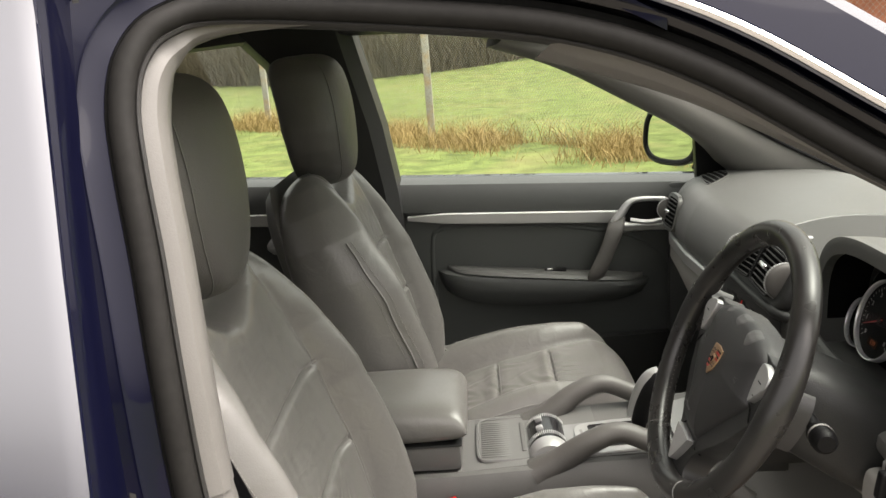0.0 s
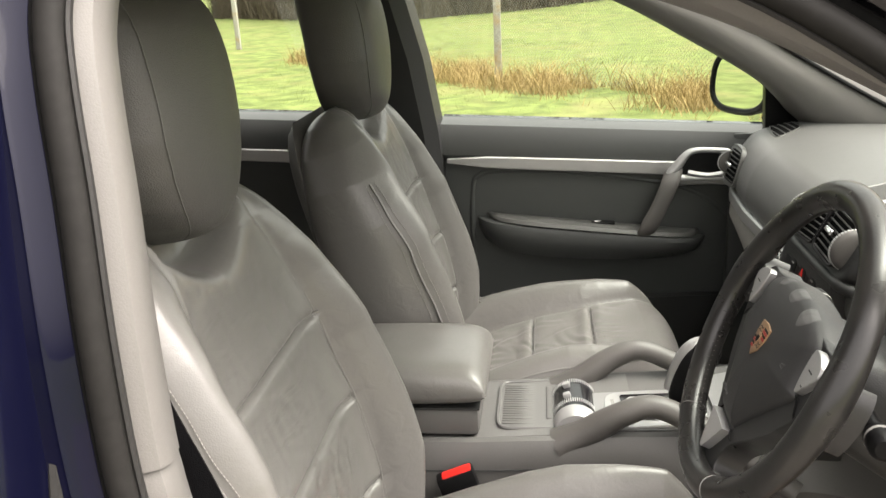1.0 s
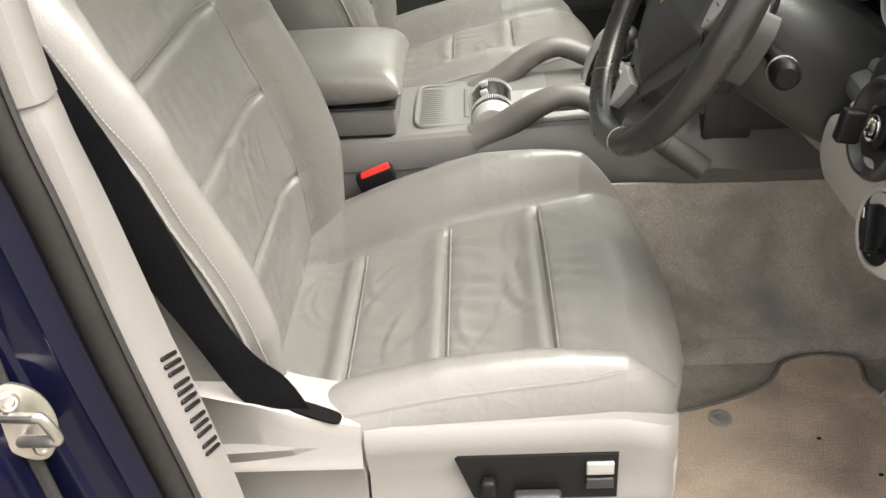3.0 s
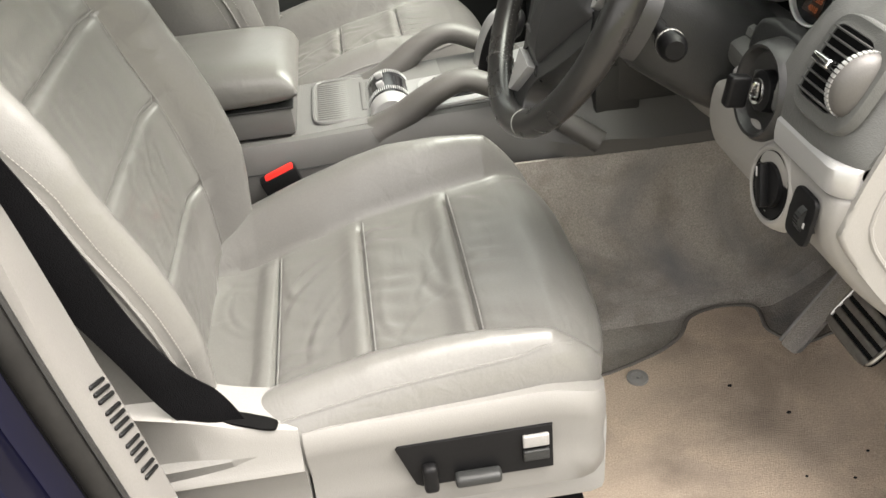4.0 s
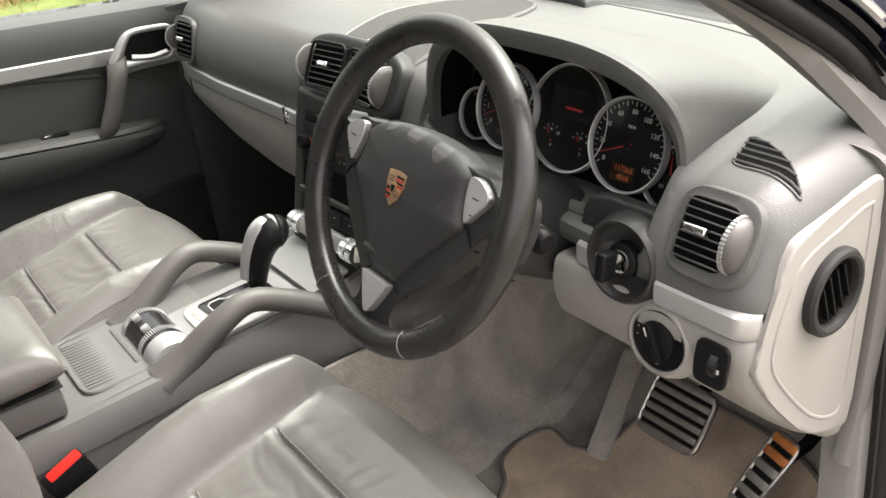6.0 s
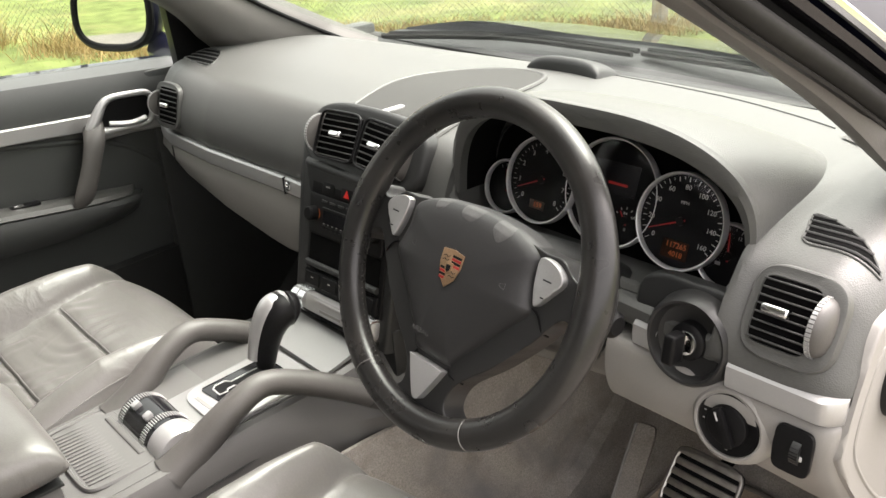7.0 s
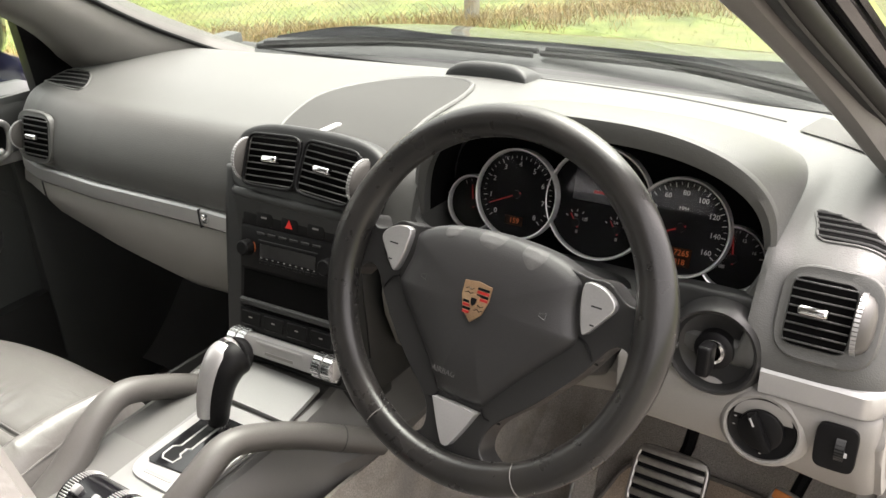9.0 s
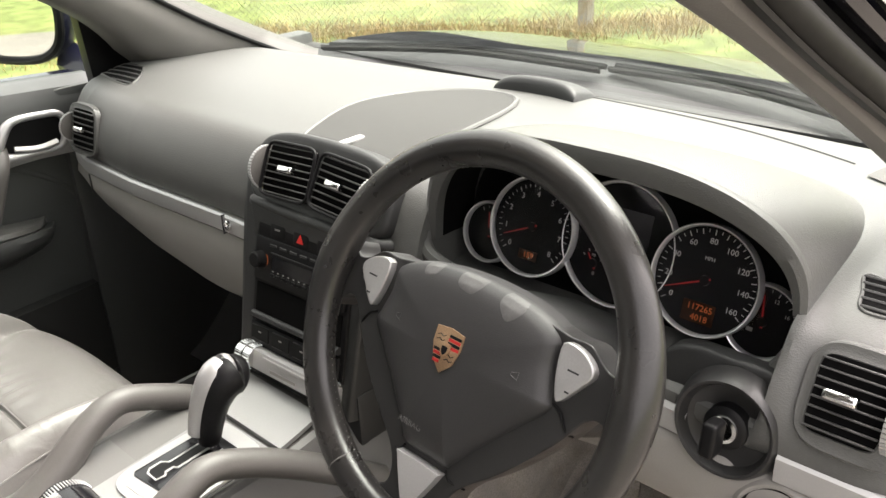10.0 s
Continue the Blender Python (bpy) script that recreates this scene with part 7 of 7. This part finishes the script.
col = thing("steering_column", "charcoal steering column shroud with stalks", "steering column", (0.12, -0.397, 1.0))
bm = bmesh.new()
secs = []
for z, w, h, dy in ((-0.075, 0.055, 0.050, -0.006), (-0.10, 0.066, 0.056, -0.010), (-0.16, 0.072, 0.060, -0.016), (-0.22, 0.075, 0.060, -0.02)):
    secs.append([wp(x, y + dy, z) for x, y in squircle(w, h, 3.5, 28)])
part("shroud", rings(bm, secs), PLASTIC_DARK, col, "charcoal column shroud")
def stalk(s, y, z, length, name):
    line = smooth_path([wp(s * 0.05, y, z), wp(s * 0.085, y + 0.002, z + 0.004), wp(s * (0.085 + length), y + 0.004, z + 0.010)], 6)
    st_ = part(name, tube(bmesh.new(), line, [0.007 + 0.002 * k / 12 for k in range(13)], 12), BLACK, col, "black column stalk")
    m = axes(line[-1], line[-1] - line[-2])
    part("stalk_end", lathe(bmesh.new(), [(0.0090, -0.030), (0.0135, -0.022), (0.0140, -0.006), (0.0130, 0.002), (0.009, 0.006), (0.0001, 0.006)], m, 18), BLACK, st_)
    part("stalk_collar", lathe(bmesh.new(), [(0.0139, -0.016), (0.0143, -0.014), (0.0139, -0.012)], m, 18), PLASTIC_MID, st_)
stalk(1, -0.005, -0.085, 0.055, "wiper_stalk")
stalk(-1, 0.020, -0.085, 0.050, "indicator_stalk")

# ignition recess with key
ign = thing("ignition_switch", "dark round ignition recess beside the wheel", "ignition", (0.15, -0.56, 1.03))
im = axes((0.1415, -0.566, 1.068), (-1, 0.0, 0.15))
part("recess_ring", lathe(bmesh.new(), [(0.050, -0.020), (0.046, -0.004), (0.0425, 0.001), (0.040, 0.000), (0.036, -0.009), (0.026, -0.014), (0.0001, -0.015)], im, 48), SPOKE, ign)
part("lock_barrel", lathe(bmesh.new(), [(0.020, -0.015), (0.019, -0.004), (0.015, -0.001), (0.0001, -0.001)], im, 28), BLACK, ign)
part("lock_collar", lathe(bmesh.new(), [(0.0125, -0.001), (0.012, 0.001), (0.009, 0.0015), (0.009, -0.001)], im, 24), CHROME, ign)
key = thing("car_key", "black car key sitting in the ignition", "key", (0.13, -0.56, 1.05))
km = im @ Matrix.Translation((0.0, 0.000, 0.018))
part("key_body", box(bmesh.new(), (0, 0, 0.001), (0.013, 0.031, 0.021), 0.004, km, 3), BLACK, key)
part("key_blade", box(bmesh.new(), (0, 0.004, -0.018), (0.003, 0.009, 0.02), 0.0006, km), CHROME, key)
# ---- pedals, footrest, mat ----
def pedal(name, c, nrm, up_, w, h, bars, label, taper=0.0, tinted=0):
    p = thing(name, label, "pedal", c)
    m = axes(c, nrm, up_)
    out = [(x * (1 + taper * y / h), y) for x, y in squircle(w, h, 6, 32)]
    part("pedal_plate", slab(bmesh.new(), out, 0.006, m, 0.002), BLACK, p)
    part("pedal_rim", tube(bmesh.new(), [m @ Vector((x * 0.96, y * 0.96, 0.006)) for x, y in out], 0.0035, 8, loop=True), STEEL, p, "worn steel pedal frame")
    for k in range(bars):
        # the topmost bars take the steel with the orange reflection in its colour
        metal = ORANGE_SHINE if k >= bars - tinted else STEEL
        y = -h + 2 * h * (k + 0.5) / bars
        ww = 2 * w * (1 + taper * y / h) * 0.90
        part("pedal_bar", box(bmesh.new(), (0, y, 0.0075), (ww, 2 * h / bars * 0.62, 0.005), 0.0018, m), metal, p)
    part("pedal_arm", tube(bmesh.new(), [m @ Vector((0, 0, -0.005)), m @ Vector((0, 0.06, -0.06)), m @ Vector((0, 0.20, -0.08))], 0.010, 8), BLACK, p)
pedal("brake_pedal", (0.418, -0.440, 0.640), (-0.80, 0.0, 0.60), (0.3, 0, 1), 0.056, 0.050, 6, "wide steel brake pedal with rubber slots")
pedal("accelerator_pedal", (0.420, -0.590, 0.617), (-0.80, 0, 0.60), (0.45, -0.22, 1), 0.020, 0.066, 6, "narrow steel accelerator pedal with an orange reflection coloured into its top", 0.10, 2)
fr = thing("footrest", "scuffed grey footrest panel beside the brake", "footrest", (0.44, -0.31, 0.5))
fmx = axes((0.455, -0.288, 0.545), (-0.75, -0.25, 0.6), (0.3, 0, 1))
part("footrest_plate", slab(bmesh.new(), squircle(0.018, 0.10, 7), 0.010, fmx, 0.004), CARPET, fr)
part("footrest_edge", tube(bmesh.new(), [fmx @ Vector((-0.019, -0.095, 0.009)), fmx @ Vector((-0.019, 0.095, 0.009))], 0.003, 8), PLASTIC_MID, fr)

fmat = thing("floor_mat", "stained beige carpet floor mat with bound edge", "floor mat", (0.25, -0.4, 0.43))
mo = smooth_path([(-0.10, -0.30, 0), (0.06, -0.30, 0), (0.17, -0.272, 0), (0.235, -0.236, 0), (0.272, -0.190, 0), (0.33, -0.176, 0), (0.385, -0.190, 0), (0.382, -0.250, 0), (0.42, -0.290, 0), (0.49, -0.308, 0), (0.545, -0.36, 0), (0.545, -0.58, 0), (0.47, -0.675, 0), (0.30, -0.70, 0), (-0.10, -0.70, 0)], 6, True)
def mat_z(x):
    return 0.466 + 0.30 * max(0.0, (x - 0.42) / 0.33) ** 1.3
bm = bmesh.new()
slab(bm, [(p.x, p.y) for p in mo], 0.008, Matrix(), 0.0)
bmesh.ops.triangulate(bm, faces=[f for f in bm.faces if len(f.verts) > 4])
bmesh.ops.subdivide_edges(bm, edges=bm.edges[:], cuts=3, use_grid_fill=True)
for v in bm.verts:
    v.co.z += mat_z(v.co.x) + (0.0015 * noise.noise((v.co.x * 30, v.co.y * 30, 0)) if v.co.z > 0.004 else 0)
part("mat_carpet", bm, MAT_CARPET, fmat, "stained beige carpet pile", sharp=70)
part("mat_binding", tube(bmesh.new(), [Vector((p.x, p.y, mat_z(p.x) + 0.006)) for p in mo], 0.0045, 8, loop=True), BINDING, fmat, "grey bound edge")
for x, y in ((0.140, -0.315), (0.13, -0.62)):
    e = part("mat_fixing", lathe(bmesh.new(), [(0.017, 0.0), (0.0165, 0.004), (0.010, 0.005), (0.009, 0.003), (0.003, 0.003), (0.003, 0.006), (0.0001, 0.006)], pose(x, y, 0.474), 28), PLASTIC_MID, fmat, "round grey mat fixing")
for x, y, r in ((0.33, -0.43, 0.004), (0.40, -0.52, 0.003), (0.36, -0.56, 0.003), (0.27, -0.36, 0.004), (0.30, -0.545, 0.0025)):
    part("dirt_speck", lathe(bmesh.new(), [(r, 0.0), (r * 0.8, 0.002), (0.0001, 0.0025)], pose(x, y, mat_z(x) + 0.0075) @ Matrix.Diagonal((1, 0.7, 1, 1)), 8), RUBBER_DUSTY, fmat)

# ---- outside ----
GRASS = mat("meadow_grass", (0.115, 0.140, 0.045), 0.9, spec=0.1, grain=0.45, grain_scale=3.0, stain=0.6, stain_scale=0.9, stain_tint=(0.20, 0.175, 0.08), distort=0.5, bump=0.6, bump_scale=30)
def ground_z(x, y):
    d = 0.77 * x + 0.64 * y - 7.0
    along = -0.64 * x + 0.77 * y
    rise = max(0.0, d - 9.0)
    return 0.055 * rise + 0.04 * noise.noise((x * 0.4, y * 0.4, 0)) * min(1, max(0, d + 6) / 3)
bm = bmesh.new()
coords = sorted(set([-400, -200, -120, -80, -60] + [-50 + 1.0 * k for k in range(101)] + [60, 80, 120, 200, 400]))
gv = {}
for i, x in enumerate(coords):
    for j, y in enumerate(coords):
        gv[i, j] = bm.verts.new((x, y, max(-0.2, min(ground_z(x, y), 40.0))))
for i in range(len(coords) - 1):
    for j in range(len(coords) - 1):
        bm.faces.new((gv[i, j], gv[i + 1, j], gv[i + 1, j + 1], gv[i, j + 1]))
structure("ground", bm, GRASS, "green meadow rising to a wood beyond the fence")
GRAVEL = mat("gravel_drive", (0.15, 0.138, 0.12), 0.95, spec=0.2, grain=0.35, grain_scale=60, bump=1.0, bump_scale=80, stain=0.3, stain_scale=1.0)
bm = bmesh.new()
slab(bm, [(-9, -9), (3.2, -9), (3.0, -2), (2.6, 1.6), (-2, 2.2), (-9, 3)], 0.06, pose(0, 0, -0.035))
structure("pavement", bm, GRAVEL, "pale gravel parking area under the car")

# blades: one object of stuff each for the green and for the dry growth
def blades(name, label, material, n, where, height, width, seed, lean=0.35, patch=0.0):
    r = random.Random(seed)
    vs, fs = [], []
    while len(fs) < n:
        x, y = where(r)
        if patch and noise.noise((x * patch, y * patch, seed)) + 0.5 * noise.noise((x * patch * 3, y * patch * 3, seed)) < r.uniform(-0.35, 0.25):
            continue
        z = ground_z(x, y) - 0.01
        h = height(r) * (lerp(-0.64 * x + 0.77 * y, [-9, 3, 6], [0.35, 0.4, 1]) if patch else 1)
        a = r.uniform(0, 2 * math.pi)
        dx, dy = math.cos(a), math.sin(a)
        la, lb = r.uniform(-lean, lean) * h, r.uniform(-lean, lean) * h
        w = width * r.uniform(0.6, 1.4)
        k = len(vs)
        vs += [(x - dx * w, y - dy * w, z), (x + dx * w, y + dy * w, z), (x + la * 0.5 + dx * w * 0.6, y + lb * 0.5 + dy * w * 0.6, z + h * 0.6), (x + la * 0.5 - dx * w * 0.6, y + lb * 0.5 - dy * w * 0.6, z + h * 0.6), (x + la * 1.3, y + lb * 1.3, z + h)]
        fs += [(k, k + 1, k + 2, k + 3), (k + 3, k + 2, k + 4)]
    me = bpy.data.meshes.new(name)
    me.from_pydata(vs, [], fs)
    me.materials.append(material)
    return tagged(new(name, me), label, "grass", kind="stuff")
def leafy(name, c1, c2, rough=0.8):
    m = bpy.data.materials.new(name)
    m.use_nodes = True
    nt = m.node_tree
    b = nt.nodes["Principled BSDF"]
    b.inputs["Roughness"].default_value = rough
    b.inputs["Specular IOR Level"].default_value = 0.2
    g = nt.nodes.new("ShaderNodeNewGeometry")
    x = nt.nodes.new("ShaderNodeMix")
    x.data_type = "RGBA"
    x.inputs["A"].default_value, x.inputs["B"].default_value = (*c1, 1), (*c2, 1)
    nt.links.new(g.outputs["Random Per Island"], x.inputs["Factor"])
    nt.links.new(x.outputs["Result"], b.inputs["Base Color"])
    return m
GREEN_BLADE = leafy("green_blade", (0.11, 0.155, 0.035), (0.24, 0.24, 0.085))
DRY_BLADE = leafy("dry_blade", (0.20, 0.135, 0.05), (0.40, 0.29, 0.13))
TWIG = leafy("bare_twig", (0.07, 0.055, 0.04), (0.17, 0.14, 0.10))
def on_fence(r, d0, d1, s0=-9.0, s1=16.0):
    d, s = r.uniform(d0, d1) + 6.9, r.uniform(s0, s1)
    return 0.77 * d - 0.64 * s, 0.64 * d + 0.77 * s
blades("meadow_blades", "short bright green meadow grass", GREEN_BLADE, 120000, lambda r: on_fence(r, -4.5, 5), lambda r: r.uniform(0.015, 0.04), 0.003, 1, 0.9)
blades("dry_grass", "tall dry brown grass along the fence", DRY_BLADE, 60000, lambda r: on_fence(r, -0.7 + 0.2 * r.gauss(0, 1), 0.35), lambda r: r.uniform(0.08, 0.52) * r.uniform(0.4, 1), 0.0045, 2, 0.8, 0.9)

# fence: concrete posts with wire mesh
CONCRETE = mat("weathered_concrete", (0.30, 0.285, 0.25), 0.9, grain=0.2, grain_scale=30, bump=0.6, bump_scale=60, stain=0.6, stain_scale=5, stain_tint=(0.35, 0.20, 0.05))
WIRE = mat("galvanised_wire", (0.30, 0.30, 0.29), 0.5, metal=0.6, grain=0.2)
fence = thing("fence", "wire mesh fence on weathered concrete posts", "fence", (2, 8, 0))
def fpos(s, d=0.0):
    return Vector((0.77 * (7.0 + d) - 0.64 * s, 0.64 * (7.0 + d) + 0.77 * s, 0))
for k in range(-2, 5):
    s = -6.65 + 5.5 * (k + 2)
    p = fpos(s)
    z = ground_z(p.x, p.y)
    bm = bmesh.new()
    box(bm, (p.x, p.y, z + 0.95), (0.11, 0.11, 2.1), 0.015, None)
    part("post", bm, CONCRETE, fence, "weathered concrete post with orange lichen")
wires = bmesh.new()
def wire(a, b):
    d = (b - a).normalized()
    n = Vector((0.77, 0.64, 0)) * 0.0012
    u = d.cross(n).normalized() * 0.0012
    v = [wires.verts.new(q) for q in (a + n, a - n * 0.5 + u, a - n * 0.5 - u, b + n, b - n * 0.5 + u, b - n * 0.5 - u)]
    for i in range(3):
        j = (i + 1) % 3
        wires.faces.new((v[i], v[j], v[3 + j], v[3 + i]))
for k in range(0, 420):
    s = -8.0 + 0.06 * k
    for sg in (1, -1):
        a, b = fpos(s), fpos(s + sg * 1.5)
        a.z, b.z = ground_z(a.x, a.y) + 0.05, ground_z(b.x, b.y) + 1.6
        wire(a, b)
tagged(part("mesh", wires, WIRE, fence, "thin wire mesh", smooth=False), kind="stuff")

# woods: bare trees with forking limbs
BARK = mat("grey_bark", (0.10, 0.085, 0.065), 0.95, grain=0.3, grain_scale=8, bump=0.8, bump_scale=20, stain=0.3, stain_scale=3)
def bare_tree(seed, h):
    r = random.Random(seed)
    t = thing("bare_tree", "leafless grey tree at the wood's edge", "tree", (0, 0, 0), "wood edge")
    bm = bmesh.new()
    limbs = []
    def limb(p, d, l, rad, depth):
        q = [p]
        dd = d.copy()
        for k in range(5):
            dd = (dd + Vector((r.uniform(-.18, .18), r.uniform(-.18, .18), r.uniform(-.02, .12)))).normalized()
            q.append(q[-1] + dd * l / 5)
        tube(bm, q, [rad * (1 - 0.13 * k) for k in range(6)], 5 if depth else 7)
        if depth < 3:
            for k in range(5 if depth else 9):
                i = r.randint(1 if depth else 1, 5)
                side = Vector((r.uniform(-1, 1), r.uniform(-1, 1), r.uniform(0.1, 0.8))).normalized()
                limb(q[i], (dd * 0.4 + side).normalized(), l * r.uniform(0.35, 0.6), rad * 0.42, depth + 1)
        else:
            limbs.append(q[-1])
    limb(Vector((0, 0, -0.2)), Vector((0, 0, 1)), h, 0.022 * h, 0)
    part("trunk", bm, BARK, t, "", True)
    tw = bmesh.new()
    for p in limbs[:260]:
        for k in range(4):
            e = p + Vector((r.uniform(-.5, .5), r.uniform(-.5, .5), r.uniform(-.3, .5)))
            n = Vector((r.uniform(-1, 1), r.uniform(-1, 1), 0)).normalized() * 0.008
            v = [tw.verts.new(x) for x in (p - n, p + n, e)]
            tw.faces.new(v)
    part("crown", tw, TWIG, t, "thin bare twigs", False)
    return t
trees = [bare_tree(11 + k, 5.5 + k) for k in range(3)]
r = random.Random(8)
spots_t = []
for k in range(40):
    s = 14 + 0.8 * k + r.uniform(-0.5, 0.5)
    d = lerp(s, [14, 20, 24, 28, 50], [60, 34, 14, 9, 8]) + r.uniform(-0.5, 5)
    p = fpos(s, d)
    spots_t.append((p.x, p.y))
for k, (x, y) in enumerate(spots_t):
    m = pose(x, y, ground_z(x, y) - 0.1, 0, 0, r.uniform(0, 360)) @ Matrix.Scale(r.uniform(0.8, 1.3), 4)
    if k < 3:
        trees[k].matrix_basis = m
    else:
        copy_thing(trees[k % 3], m)
# scrub below the trees
def scrub_pos(rr):
    s = rr.uniform(14, 46)
    p = fpos(s, lerp(s, [14, 20, 24, 28, 50], [60, 34, 14, 9, 8]) + rr.uniform(-1.0, 9) * rr.uniform(0.1, 1))
    return p.x, p.y
sc = blades("scrub", "dense leafless scrub under the trees", TWIG, 60000, scrub_pos, lambda q: q.uniform(0.6, 3.6) * q.uniform(0.5, 1), 0.012, 5, 0.7)
sc["category"] = "scrub"
# brick house beyond the meadow's end
BRICK = mat("red_brick", (0.30, 0.11, 0.07), 0.9, grain=0.25, grain_scale=6, stain=0.3, stain_scale=1.5)
ROOF = mat("brown_roof_tile", (0.30, 0.20, 0.09), 0.9, grain=0.25, grain_scale=6, stain=0.3, stain_scale=2)
hm = pose(12.6, 24.0, 0.6, 0, 0, -24)
house = thing("house", "red brick house with a low brown tiled roof", "house", hm.translation)
part("wall", box(bmesh.new(), (0, 0, 0.6), (8.0, 6.0, 1.9), 0.02, hm), BRICK, house, "red brick wall")
part("roof", rings(bmesh.new(), [[hm @ Vector((x, y, z)) for y, z in ((-3.3, 1.45), (0, 3.6), (3.3, 1.45), (3.2, 1.35), (0, 3.45), (-3.2, 1.35))] for x in (-4.3, 4.3)]), ROOF, house, "brown tiled roof")
part("fascia", box(bmesh.new(), (0, -3.22, 1.40), (8.5, 0.05, 0.22), 0.01, hm), HEADLINER, house, "pale board under the eaves")
